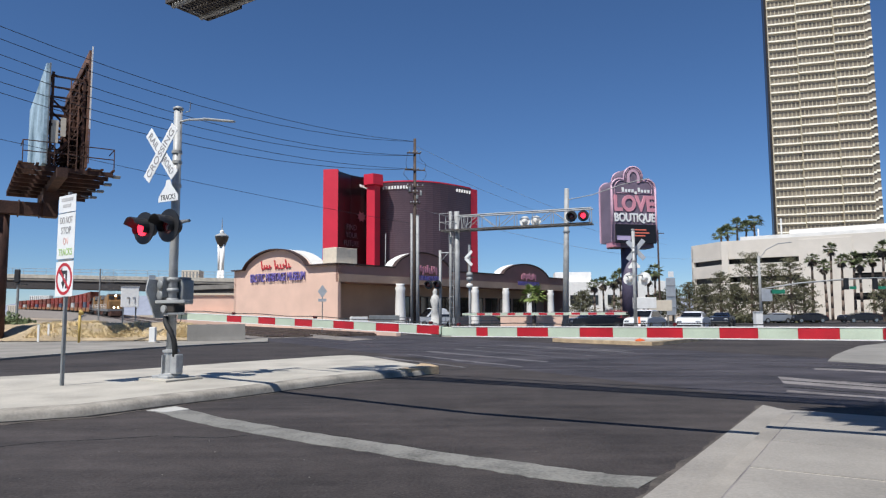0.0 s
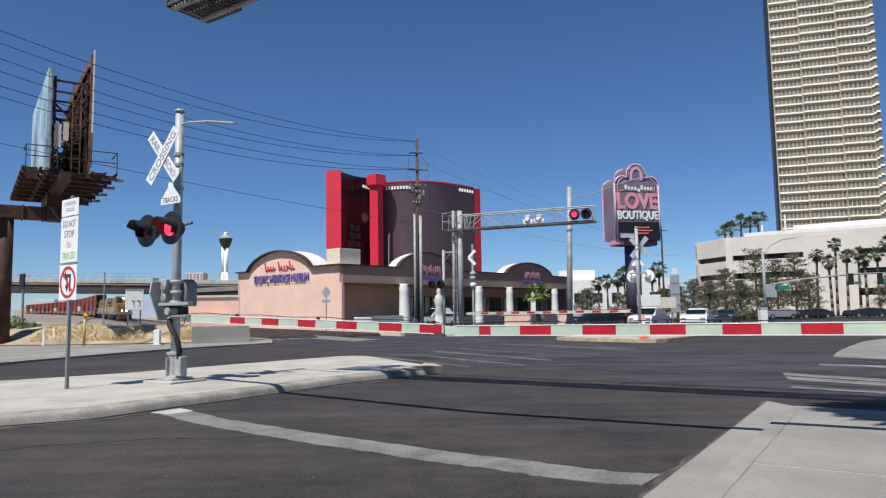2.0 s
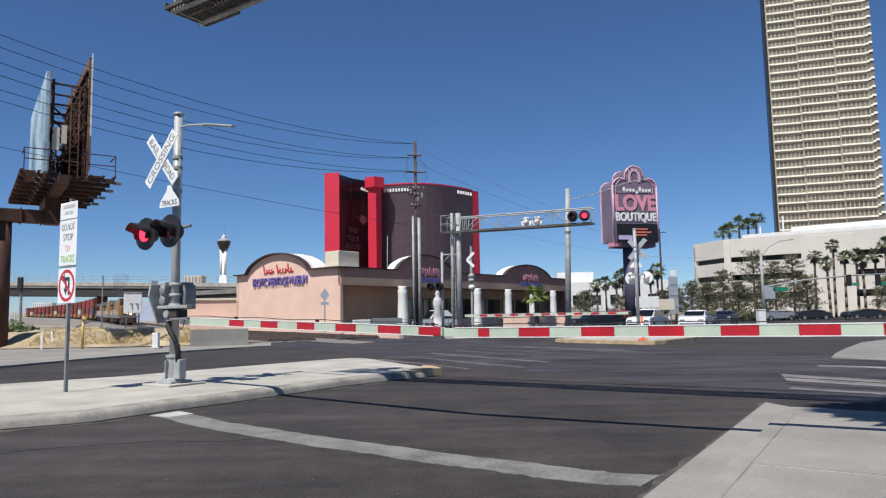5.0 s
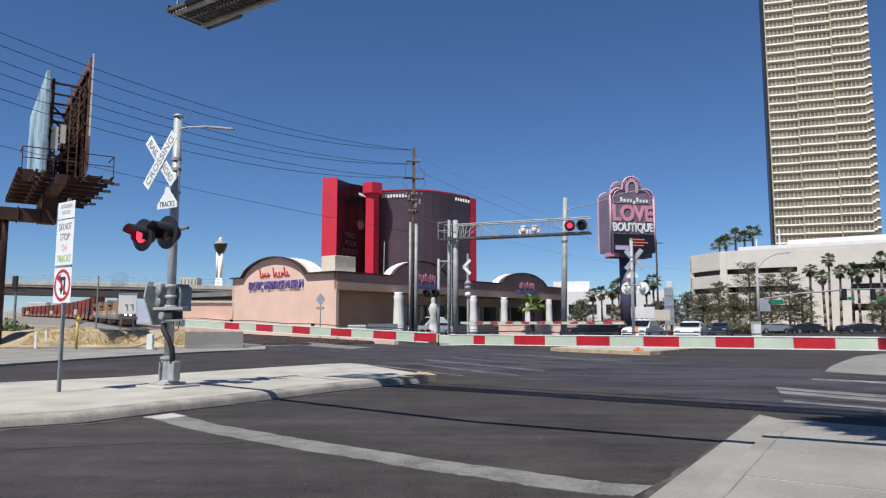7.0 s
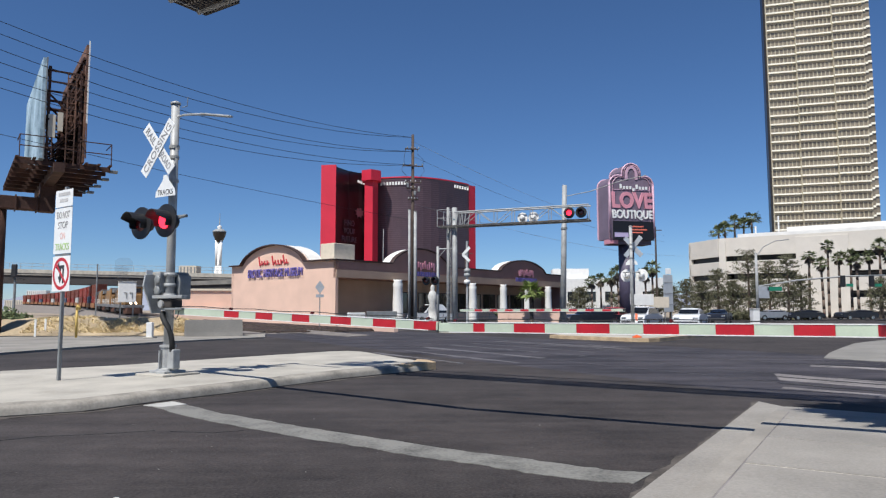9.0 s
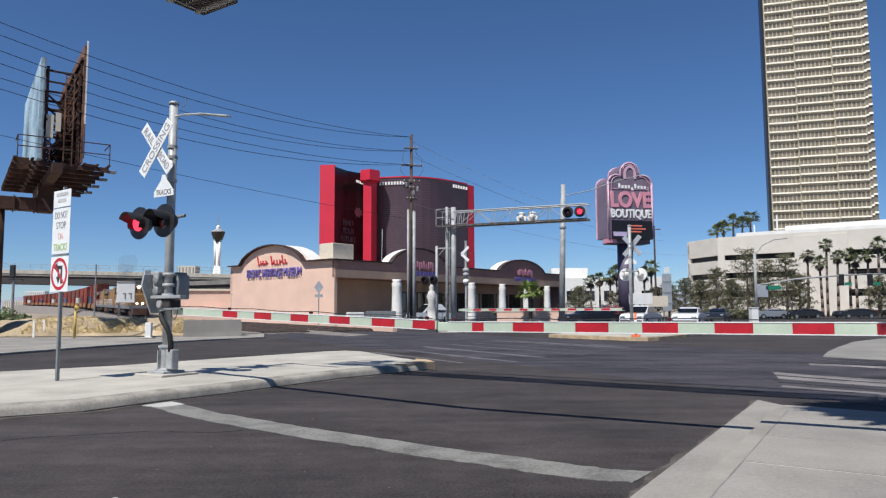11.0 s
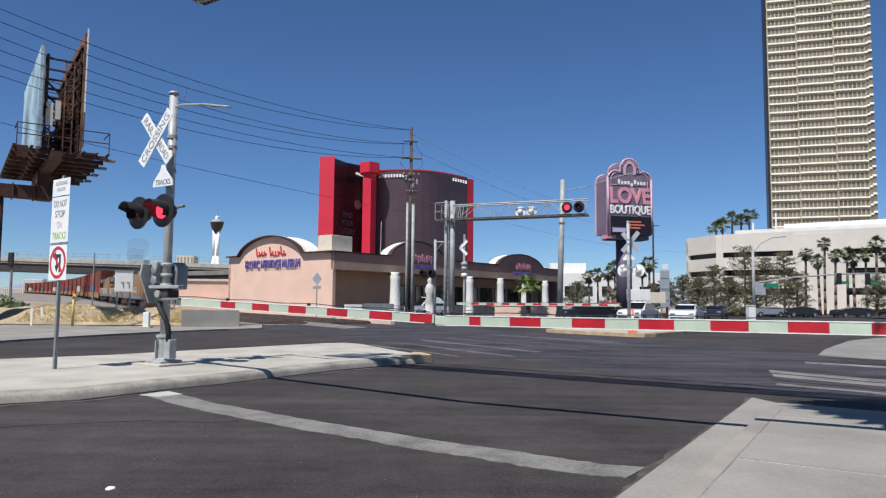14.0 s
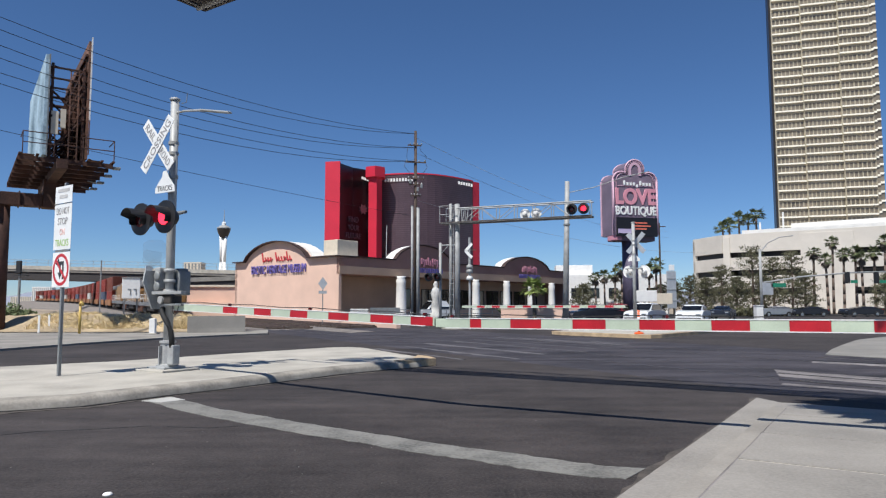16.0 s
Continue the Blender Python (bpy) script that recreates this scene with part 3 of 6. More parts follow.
def lot_height(x, y):
    edge = max(0.0, min(1.0, (y - 34.6) / 1.6))
    hump = 0.5 * math.exp(-((x + 18.5) ** 2) / 16 - ((y - 37.2) ** 2) / 5)
    hump += 0.42 * math.exp(-((x + 14.2) ** 2) / 5 - ((y - 36.4) ** 2) / 3)
    hump += 0.35 * math.exp(-((x + 23.5) ** 2) / 14 - ((y - 38.0) ** 2) / 6)
    return 0.1 + edge * (hump + 0.28 + 0.1 * noise.noise(Vector((x * 0.9, y * 0.9, 0))) + 0.09 * noise.noise(Vector((x * 2.1, y * 2.1, 3))))


bm = B()
xs = [-60 + i * 1.0 for i in range(30)] + [-30 + i * 0.18 for i in range(105)]
ys = [34.5 + j * 0.18 for j in range(45)] + [43, 45, 48]
grid = [[bm.verts.new((x, y, lot_height(x, y) - 0.3 * max(0, y - 43) / 8)) for x in xs] for y in ys]
for j in range(len(ys) - 1):
    for i in range(len(xs) - 1):
        if xs[i] < 15.5 - 0.57 * ys[j] - 9.5 or ys[j] < 40:
            bm.faces.new((grid[j][i], grid[j][i + 1], grid[j + 1][i + 1], grid[j + 1][i]))
lot = part("vacant_lot", bm, SAND, rounded=True)
tagged(lot, "sandy mounded vacant lot beside the railway", "vacant lot", kind="structure")


rng = random.Random(5)
bm = B()
for _ in range(5200):
    x, y = rng.uniform(-21, -11.5), 35.0 + abs(rng.gauss(0, 1.3))
    if rng.random() > 0.55 + 1.3 * noise.noise(Vector((x * 0.45, y * 0.45, 7))) + 0.06 * (x + 16):
        continue
    z = lot_height(x, y)
    for _ in range(4):
        a, ln = rng.uniform(0, 6.28), rng.uniform(0.06, 0.22)
        tip = Vector((x + math.cos(a) * ln * 0.9, y + math.sin(a) * ln * 0.9, z + ln * 0.8))
        bm.faces.new([bm.verts.new(v) for v in ((x - 0.016, y, z - 0.02), (x + 0.016, y, z - 0.02), tip)])
tagged(part("dry_grass", bm, GRASS), "straw-coloured dry grass tufts on the sandy mound", "dry grass", kind="stuff")
blob = thing("valve_marker", pose(-13.35, 32.2, 0.07), "stubby white utility marker beside the barrier", "marker post")
part("shaft", box(B(), (0, 0, 0.36), (0.28, 0.22, 0.72), bevel=0.03), WHITE, blob)
part("foot", box(B(), (0, 0, 0.03), (0.5, 0.4, 0.06), bevel=0.02), CONCRETE, blob)


def shrub(name, m, r, h, material, label, count, seed, leaf=0.14):
    rng = random.Random(seed)
    ob = thing(name, m, label, "bush")
    bm = B()
    for i in range(7):
        a = i * 0.9
        cyl(bm, (0, 0, 0), (r * 0.6 * math.cos(a), r * 0.6 * math.sin(a), h * 0.6), 0.03, 0.01, 5)
    part("stem", bm, BARK, ob)
    bm = B()
    for _ in range(count):
        v = Vector((rng.gauss(0, 1), rng.gauss(0, 1), rng.gauss(0, 1))).normalized() * rng.uniform(0.55, 1.0)
        p = Vector((v.x * r, v.y * r, h * 0.5 + v.z * h * 0.5))
        p *= 0.85 + 0.3 * noise.noise(p * 1.5 + Vector((seed, 0, 0)))
        q = Euler((rng.uniform(0, 6), rng.uniform(0, 6), 0)).to_matrix()
        s = leaf * rng.uniform(0.6, 1.3)
        bm.faces.new([bm.verts.new(p + q @ Vector(c)) for c in ((-s, 0, 0), (0, -s * 0.5, 0), (s, 0, 0), (0, s * 0.5, 0))])
    part("leaves", bm, material, ob, kind="stuff")
    return ob


shrub("bush", pose(-26.3, 42, 0.2), 1.7, 1.35, BUSH, "low grey-green desert bush on sandy ground", 1600, 1)
shrub("bush", pose(-30, 44, 0.2), 2.0, 1.3, BUSH, "low grey-green desert bush on sandy ground", 1500, 2)
for x, y in ((-19.6, 33.9), (-19.9, 35.3), (-22.2, 34.3)):
    post = thing("marker_post", pose(x, y, 0.07), "white plastic marker post beside the lot", "marker post", group="marker posts by the lot")
    part("shaft", box(B(), (0, 0, 0.42), (0.1, 0.03, 0.84), bevel=0.008), WHITE, post)
    part("cap", box(B(), (0, 0, 0.85), (0.11, 0.04, 0.04), bevel=0.01), SHEET_WHITE, post)
pipe = thing("vent_pipe", pose(-17.2, 33.1, 0.07), "yellow gas vent pipe standing on the verge", "pipe")
part("shaft", cyl(B(), (0, 0, 0), (0, 0, 1.35), 0.06), YELLOW_PIPE, pipe, rounded=True)
part("cap", tube(B(), [(0, 0, 1.3), (0, 0, 1.42), (0.06, -0.05, 1.5), (0.14, -0.08, 1.42), (0.15, -0.08, 1.3)], 0.07), YELLOW_PIPE, pipe, rounded=True)

# ---- crossing masts, gates, flashing lamps ----
FLASH = []  # each lamp with its resting place and which beat it keeps
RZ = -32.3


def flasher(parent, x, y, z, yaw, beat, lit=True, back=BLACK, size=1.0):
    """A round crossing lamp; it faces -y of its thing, turned by yaw."""
    f = new("flasher", finish("flasher", lathe(B(), [(0.305 * size, -0.012), (0.305 * size, 0.012)], 28, pose(0, 0, 0, 90)), back))
    f.parent = parent
    f.matrix_basis = pose(x, y, z, 0, 0, yaw)
    tagged(f, "black round target board")
    part("housing", lathe(B(), [(0.08, -0.24), (0.13, -0.2), (0.165, -0.04), (0.165, 0.0)], 20, pose(0, 0, 0, 90) @ pose(0, 0, 0)), back, f, rounded=True)
    hood = B()
    seg = 14
    rows = []
    for r in (0.175, 0.185):
        for ln in (0.0, 1.0):
            rows.append([hood.verts.new((r * math.cos(a), -0.012 - ln * (0.30 if 0.2 < k / seg < 0.8 else 0.12), r * math.sin(a))) for k in range(seg + 1) for a in [radians(-35 + 250 * k / seg)]])
    for i in range(seg):
        hood.faces.new((rows[0][i], rows[0][i + 1], rows[1][i + 1], rows[1][i]))
        hood.faces.new((rows[2][i], rows[3][i], rows[3][i + 1], rows[2][i + 1]))
        hood.faces.new((rows[1][i], rows[1][i + 1], rows[3][i + 1], rows[3][i]))
    part("hood", hood, back, f)
    part("lens", lathe(B(), [(0.15, 0.012), (0.15, 0.02), (0.1, 0.032), (0.02, 0.036)], 20, pose(0, 0, 0, 90)), RED_DARK, f, "dark red glass lens", rounded=True)
    if lit:
        lamp = part("lamp", lathe(B(), [(0.148, -0.01), (0.148, 0.012), (0.1, 0.024), (0.02, 0.028)], 20, pose(0, 0, 0, 90)), RED_LAMP, f, "glowing red lamp", rounded=True)
        FLASH.append((lamp, beat))
    return f


def crossbuck(parent, y, z, face=SIGN_WHITE):
    for name, word, lean, off in (("blade", "RAILROAD", -49, 0.0), ("blade", "CROSSING", 49, -0.02)):
        m = pose(0, y + off, z) @ UPRIGHT @ pose(0, 0, 0, 0, 0, lean)
        b = new(name, finish(name, box(B(), (0, 0, 0), (1.22, 0.225, 0.012), bevel=0.004), face))
        b.parent = parent
        b.matrix_basis = m
        tagged(b, "white crossbuck blade with faded lettering")
        if lean < 0:
            for w, x in (("RAIL", -0.34), ("ROAD", 0.34)):
                part("lettering", letters(w, 0.135, 0.002, 0.38, pose(x, 0, 0.009)), INK_FADED, b, "sun-faded dark lettering")
        else:
            part("lettering", letters(word, 0.135, 0.002, 1.08, pose(0, 0, 0.009)), INK_FADED, b, "sun-faded dark lettering")


def mast(m, label, beat=0, lamps="front", height=5.15, lit=True):
    ob = thing("crossing_mast", m, label, "crossing signal", "crossing masts")
    part("pole", cyl(B(), (0, 0, 0.3), (0, 0, height), 0.085, 0.078, 16), ALU, ob, rounded=True)
    base = B()
    box(base, (0, 0, 0.06), (0.46, 0.46, 0.05), bevel=0.01)
    lathe(base, [(0.2, 0.08), (0.2, 0.11), (0.135, 0.13), (0.125, 0.5), (0.15, 0.51), (0.15, 0.55), (0.09, 0.56)], 12)
    for i in range(4):
        box(base, (0, 0, 0), (0.025, 0.08, 0.36), pose(0, 0, 0.28, 0, 0, 90 * i) @ pose(0, 0.15, 0))
    part("pedestal", base, ALU, ob, "finned cast aluminium pedestal")
    part("footing", box(B(), (0, 0, 0.015), (0.85, 0.8, 0.05), bevel=0.012), CONCRETE, ob, "square concrete footing")
    part("junction_box", box(B(), (0.24, -0.05, 0.3), (0.17, 0.16, 0.36), bevel=0.02), ALU, ob)
    part("cap", lathe(B(), [(0.095, height - 0.02), (0.095, height + 0.02), (0.04, height + 0.05)], 14), ALU, ob, rounded=True)
    if lamps == "front":
        arm = tube(B(), [(0.05, 0, height - 0.26), (0.3, 0, height - 0.26), (0.75, 0, height - 0.32), (1.6, -0.02, height - 0.5)], 0.022, 8)
        box(arm, (0, 0, 0), (0.8, 0.1, 0.03), pose(1.2, -0.02, height - 0.41, 0, 12.0), bevel=0.01)
        part("bracket", arm, ALU, ob)
        part("whip", tube(B(), [(0.2, 0, height - 0.1), (0.34, 0, height - 0.1), (0.36, 0, height + 0.08)], 0.008, 6), STEEL_DARK, ob)
    crossbuck(ob, -0.34, height - 0.94, SIGN_WHITE if lamps == "front" else SIGN_BACK)
    for z in (height - 0.85, height - 1.05, height - 1.5, 2.95):
        part("clamp", cyl(B(), (0, 0, z - 0.03), (0, 0, z + 0.03), 0.098, seg=14), STEEL, ob)
    plate = part("tracks_sign", prism(B(), [(-0.29, -0.17), (0.29, -0.17), (0.28, -0.07), (0.17, 0.05), (0.09, 0.13), (0.06, 0.24), (-0.06, 0.24), (-0.09, 0.13), (-0.17, 0.05), (-0.28, -0.07)], -0.006, 0.006), SIGN_WHITE, ob, "white plate with the count of tracks")
    plate.matrix_basis = pose(0.05, -0.2, height - 1.66) @ UPRIGHT
    part("lettering", letters("TRACKS", 0.1, 0.002, 0.44, pose(0, -0.09, 0.008)), INK, plate)
    bar = B()
    cyl(bar, (-0.42, 0, 2.95), (0.42, 0, 2.95), 0.03, seg=8)
    for x in (-0.35, 0.35):
        cyl(bar, (x, 0, 2.95), (x, -0.22, 2.86), 0.025, seg=8)
    part("crossarm", bar, STEEL_DARK, ob)
    back = BLACK if lamps == "front" else WHITE
    flasher(ob, -0.36, -0.4, 2.82, 0, beat, lit, back)
    flasher(ob, 0.36, -0.4, 2.82, 0, 1 - beat, lit, back)
    return ob


def gate_works(ob, side=1):
    """The motor housing, counterweight arms and cable on a gate mast."""
    w = B()
    box(w, (0.03, 0.22, 1.63), (0.26, 0.26, 0.46), bevel=0.02)
    box(w, (0.03, 0.22, 1.88), (0.2, 0.2, 0.06), bevel=0.02)
    part("motor_housing", w, STEEL_DARK, ob, "grey cast motor housing", rounded=True)
    part("relay_box", box(B(), (-0.17, -0.06, 1.72), (0.16, 0.2, 0.4), bevel=0.02), STEEL, ob, "grey relay box")
    for z in (1.47, 1.66, 1.86):
        part("clamp", cyl(B(), (0, 0, z - 0.035), (0, 0, z + 0.035), 0.112, seg=16), STEEL, ob, rounded=True)
    bolts = B()
    for z in (1.47, 1.86):
        for a in (0, 40, 300, 340):
            c, s = math.cos(radians(a)), math.sin(radians(a))
            cyl(bolts, (0.1 * c, 0.1 * s, z), (0.135 * c, 0.135 * s, z), 0.014, seg=6)
    part("bolt", bolts, STEEL_DARK, ob, kind="stuff")
    for z in (1.62, 1.82):
        part("cover", lathe(B(), [(0.085, 0), (0.085, 0.03), (0.07, 0.04), (0.02, 0.042)], 14, pose(-0.13, -0.165, z - 0.06, 90)), STEEL_DARK, ob, "round grey cover", rounded=True)
    c = B()
    m = pose(-0.3, -0.12, 1.5) @ pose(0, 0, 0, 90, 0, 90)
    prism(c, [(-0.2, 0.36), (0.06, 0.36), (0.16, 0.2), (0.2, -0.2), (0.12, -0.36), (-0.04, -0.36), (-0.14, -0.1), (-0.24, 0.15)], -0.02, 0.02, m)
    part("counterweight_arm", c, ALU, ob, "grey steel counterweight arm")
    part("sticker", box(B(), (-0.325, -0.22, 1.86), (0.008, 0.14, 0.17)), SIGN_WHITE, ob)
    part("hub", cyl(B(), (-0.3, 0.05, 1.7), (-0.18, 0.05, 1.7), 0.13, seg=16), BLACK, ob, rounded=True)
    part("channel", box(B(), (0.2, -0.16, 1.44), (0.86, 0.12, 0.06), bevel=0.01), STEEL, ob)
    part("lower_channel", box(B(), (0.26, -0.12, 1.22), (0.62, 0.1, 0.04), bevel=0.008), STEEL_DARK, ob)
    part("gearbox", box(B(), (0.08, -0.05, 1.32), (0.4, 0.26, 0.17), bevel=0.03), TRUCK, ob, "grimy gear case")
    part("gear", cyl(B(), (0.02, -0.22, 1.31), (0.02, -0.16, 1.31), 0.07, seg=12), STEEL, ob)
    part("loop_wire", tube(B(), [(0.3, -0.14, 1.2), (0.33, -0.16, 1.08), (0.4, -0.16, 1.03), (0.46, -0.16, 1.08), (0.47, -0.14, 1.2)], 0.008, 5), RUBBER, ob)
    part("conduit", tube(B(), [(-0.02, -0.12, 1.16), (0.02, -0.15, 1.06), (0.1, -0.16, 0.98), (0.19, -0.15, 0.88), (0.25, -0.13, 0.74), (0.26, -0.11, 0.6), (0.24, -0.09, 0.44)], 0.05), RUBBER, ob, "black flexible conduit", rounded=True)


def gate(base, yaw, length, z0, z1, reds, label):
    """A gate arm from its hinge at base; reds: stretches of red along it."""
    ob = thing("gate_arm", pose(*base, z0, 0, math.degrees(math.atan2(z0 - z1, length)), yaw), label, "gate arm", "lowered gate arms")
    cuts = sorted({0.25, length, *[v for r in reds for v in r]})
    for a, b in zip(cuts[:-1], cuts[1:]):
        mid = (a + b) / 2
        red = any(r[0] < mid < r[1] for r in reds)
        part("red_stripe" if red else "white_stripe", box(B(), (mid, 0, 0), (b - a, 0.075, 0.112), bevel=0.006), SHEET_RED if red else SHEET_WHITE, ob)
    edge = B()
    box(edge, (length / 2, 0.0, -0.060), (length - 0.3, 0.085, 0.01))
    box(edge, (length / 2, 0.0, 0.060), (length - 0.3, 0.085, 0.01))
    part("edge_trim", edge, WHITE, ob, "pale metal edge trim")
    part("wire", tube(B(), [(0.3 + i * (length - 0.4) / 8, 0.0, 0.085 + 0.02 * (i % 2)) for i in range(9)], 0.006, 5), RUBBER, ob)
    for f in (0.30, 0.62, 0.97):
        lamp = part("arm_lamp", cyl(B(), (length * f, -0.025, 0.088), (length * f, 0.025, 0.088), 0.02, seg=10), RED_DARK, ob, "small red gate lamp")
    return ob


left_mast = mast(pose(-5.08, 13.1, 0.15, 0, 0, RZ), "silver crossing mast with crossbuck and flashing lamps on the island", 0)
gate_works(left_mast)
SRED = [(1.81, 2.23), (2.69, 3.13), (3.61, 4.02), (4.49, 4.92), (5.36, 5.79), (6.11, 6.49)]
gate((-5.08, 13.1), -38.9, 6.52, 1.34, 1.135, SRED, "lowered red and white gate arm hinged at the island mast")
RR = [(0.501, 0.659), (1.057, 1.456), (1.846, 2.236), (2.616, 2.997), (3.369, 3.741), (4.105, 4.469), (4.824, 5.18), (5.527, 5.875), (6.215, 6.555)]
GL = 7.62
gate((6.60, 5.20), 150.0, GL, 1.146, 1.12, [(GL - b * 0.994, GL - a * 0.994) for a, b in RR], "lowered red and white gate arm reaching over the near lanes")
right_mast = mast(pose(6.74, 4.86, 0.1, 0, 0, RZ), "silver crossing mast with gate motor beside the near pavement", 1)
gate_works(right_mast)
far_mast = mast(pose(9.15, 33.2, 0.15, 0, 0, 180 + RZ), "silver crossing mast seen from behind on the median", 0, "back", lit=False)
gate((9.0, 33.4), 158, 8.6, 1.3, 1.3, [(0.8 + i * 0.82, 1.22 + i * 0.82) for i in range(9)], "lowered gate arm on the far side of the crossing")


def cantilever(m, length, height, label, depth=0.85, lamps=(), half=0.3, platform=0.0):
    """A truss arm along +x from its mast, with a walkway and rails."""
    ob = thing("cantilever_signal", m, label, "crossing signal", "cantilever signals")
    part("mast", cyl(B(), (0, 0, 0.1), (0, 0, height + 0.3), 0.17, 0.15, 16), STEEL, ob, "tall galvanised mast", rounded=True)
    part("second_mast", cyl(B(), (-0.45, 0.1, 0.1), (-0.45, 0.1, height + 0.35), 0.09, 0.09, 12), STEEL, ob, rounded=True)
    part("footing", cyl(B(), (-0.2, 0, -0.05), (-0.2, 0, 0.12), 0.75, seg=20), CONCRETE, ob)
    ld = B()
    for x in (-0.75, -0.5):
        cyl(ld, (x + 0.35, -0.25, 0.3), (x + 0.35, -0.25, height), 0.02, seg=6)
    for i in range(int(height / 0.32)):
        cyl(ld, (-0.4, -0.25, 0.4 + i * 0.32), (-0.15, -0.25, 0.4 + i * 0.32), 0.014, seg=5)
    part("ladder", ld, STEEL, ob, "steel ladder")
    z0, z1 = height - depth, height
    for y in (-half, half):
        part("bottom_chord", cyl(B(), (-0.9, y, z0), (length, y, z0), 0.05, seg=8), STEEL, ob)
        part("top_chord", cyl(B(), (0.1, y, z1), (length, y, z1), 0.04, seg=8), STEEL, ob)
    n = 7
    for i in range(n + 1):
        x = 0.4 + (length - 0.5) * i / n
        x2 = 0.4 + (length - 0.5) * (i + 1) / n
        for y in (-half, half):
            part("web_post", cyl(B(), (x, y, z0), (x, y, z1), 0.022, seg=6), STEEL, ob)
            if i < n and i not in (3, 6):
                part("web_diagonal", cyl(B(), (x, y, z1 if i % 2 else z0), (x2, y, z0 if i % 2 else z1), 0.02, seg=6), STEEL, ob)
        part("cross_tie", cyl(B(), (x, -half, z0), (x, half, z0), 0.02, seg=6), STEEL, ob)
    for x in (0.2, 0.45, 0.7, 0.95):
        part("brace", cyl(B(), (x, -half, z0), (x + 0.12, -half, z1), 0.03, seg=6), STEEL, ob)
    deck = B()
    k = int((length + 0.9) / 0.09)
    for i in range(k):
        x = -0.85 + i * (length + 0.85) / k
        box(deck, (x, 0, z0 + 0.03), (0.05, 0.86 if x > length - platform or not platform else 2 * half, 0.03))
    for y in (-0.43, -0.22, 0, 0.22, 0.43):
        start = length - platform if platform and abs(y) > half else -0.9
        box(deck, ((start + length) / 2, y, z0 + 0.028), (length - start, 0.03, 0.06))
    if platform:
        box(deck, (length - 0.02, 0, z0 + 0.05), (0.05, 0.9, 0.12))
        box(deck, (length - platform / 2, -0.44, z0 + 0.05), (platform, 0.05, 0.12))
    # walkway seen from below: underside shade is put into its colour
    part("walkway", deck, GRATING_SHADED, ob, "open steel grating walkway, coloured dark for its shaded underside")
    cage = B()
    for y in (-0.5, 0.5):
        for z in (z0 + 0.5, z0 + 1.0):
            cyl(cage, (-0.9, y, z), (0.0, y, z), 0.02, seg=6)
        cyl(cage, (-0.9, y, z0), (-0.9, y, z0 + 1.0), 0.025, seg=6)
    for z in (z0 + 0.5, z0 + 1.0):
        cyl(cage, (-0.9, -0.5, z), (-0.9, 0.5, z), 0.02, seg=6)
    part("railing", cage, STEEL, ob)
    for x, yaw, beat, lit in lamps:
        s = -1 if yaw == 0 else 1
        f = flasher(ob, x, s * 0.5, (z0 + z1) / 2 - 0.02, yaw, beat, lit, BLACK if yaw == 0 else WHITE, 1.0)
        part("lamp_hanger", cyl(B(), (x, s * 0.3, (z0 + z1) / 2), (x, s * 0.48, (z0 + z1) / 2), 0.03, seg=8), STEEL, ob)
    return ob


far_cant = cantilever(pose(0.85, 40.8, 0, 0, 0, -22.0), 7.95, 7.05, "galvanised cantilever crossing signal over the far lanes", lamps=((6.9, 0, 1, True), (7.55, 0, 0, True), (4.0, 180, 0, False), (4.65, 180, 0, False)))
near_cant = cantilever(pose(7.59, 4.07, 0.1, 0, 0, 146.0), 14.8, 7.65, "galvanised cantilever crossing signal overhead beside the near pavement", lamps=((13.2, 0, 0, False), (14.1, 0, 0, False), (13.2, 180, 0, False), (14.1, 180, 0, False)), half=0.3, platform=0.95)
bracket = thing("bracket_post", pose(-0.15, 41.4, 0, 0, 0, -20), "slim grey post with a short bracket arm", "post")
part("shaft", cyl(B(), (0, 0, 0), (0, 0, 5.1), 0.085, 0.08, 12), STEEL, bracket, rounded=True)
part("arm", cyl(B(), (0, 0, 4.95), (0.95, 0, 4.95), 0.04, seg=8), STEEL, bracket)
part("brace", cyl(B(), (0, 0, 4.4), (0.5, 0, 4.93), 0.02, seg=6), STEEL, bracket)
part("crossarm", cyl(B(), (-0.75, -0.05, 3.15), (0.12, -0.05, 3.15), 0.03, seg=8), STEEL_DARK, bracket)
for x in (-0.6, -0.05):
    flasher(bracket, x, -0.35, 3.05, 0, 0, False, BLACK, 0.85)

# bells, back plates and small gear on the far signal mast
gear = thing("signal_gear", pose(1.55, 40.2, 0, 0, 0, -33), "cluster of pale lamps on a signal mast, seen edge on", "crossing signal")
part("shaft", cyl(B(), (0, 0, 0), (0, 0, 5.3), 0.07, seg=10), ALU, gear)
for z in (4.72, 4.32):
    m = pose(0.0, -0.1, z) @ UPRIGHT @ pose(0, 0, 0, 0, 0, 42 if z > 4.5 else -42)
    b = part("blade", box(B(), (0, 0, 0), (0.62, 0.17, 0.012)), SIGN_WHITE, gear)
    b.matrix_basis = m
for i, z in enumerate((3.6, 3.35, 2.95)):
    part("bell" if i == 2 else "bracket", lathe(B(), [(0.02, z - 0.16), (0.2, z - 0.1), (0.17, z + 0.08), (0.05, z + 0.14)], 12), WHITE if i == 2 else STEEL, gear, rounded=True)

# ---- signs on the island ----
sign = thing("road_sign", pose(-6.55, 12.1, 0.15, 0, 0, RZ - 3.5), "grey post with three white regulatory signs on the island", "road sign")
part("post", box(B(), (0, 0, 1.68), (0.055, 0.055, 3.36), bevel=0.006), STEEL_DARK, sign)


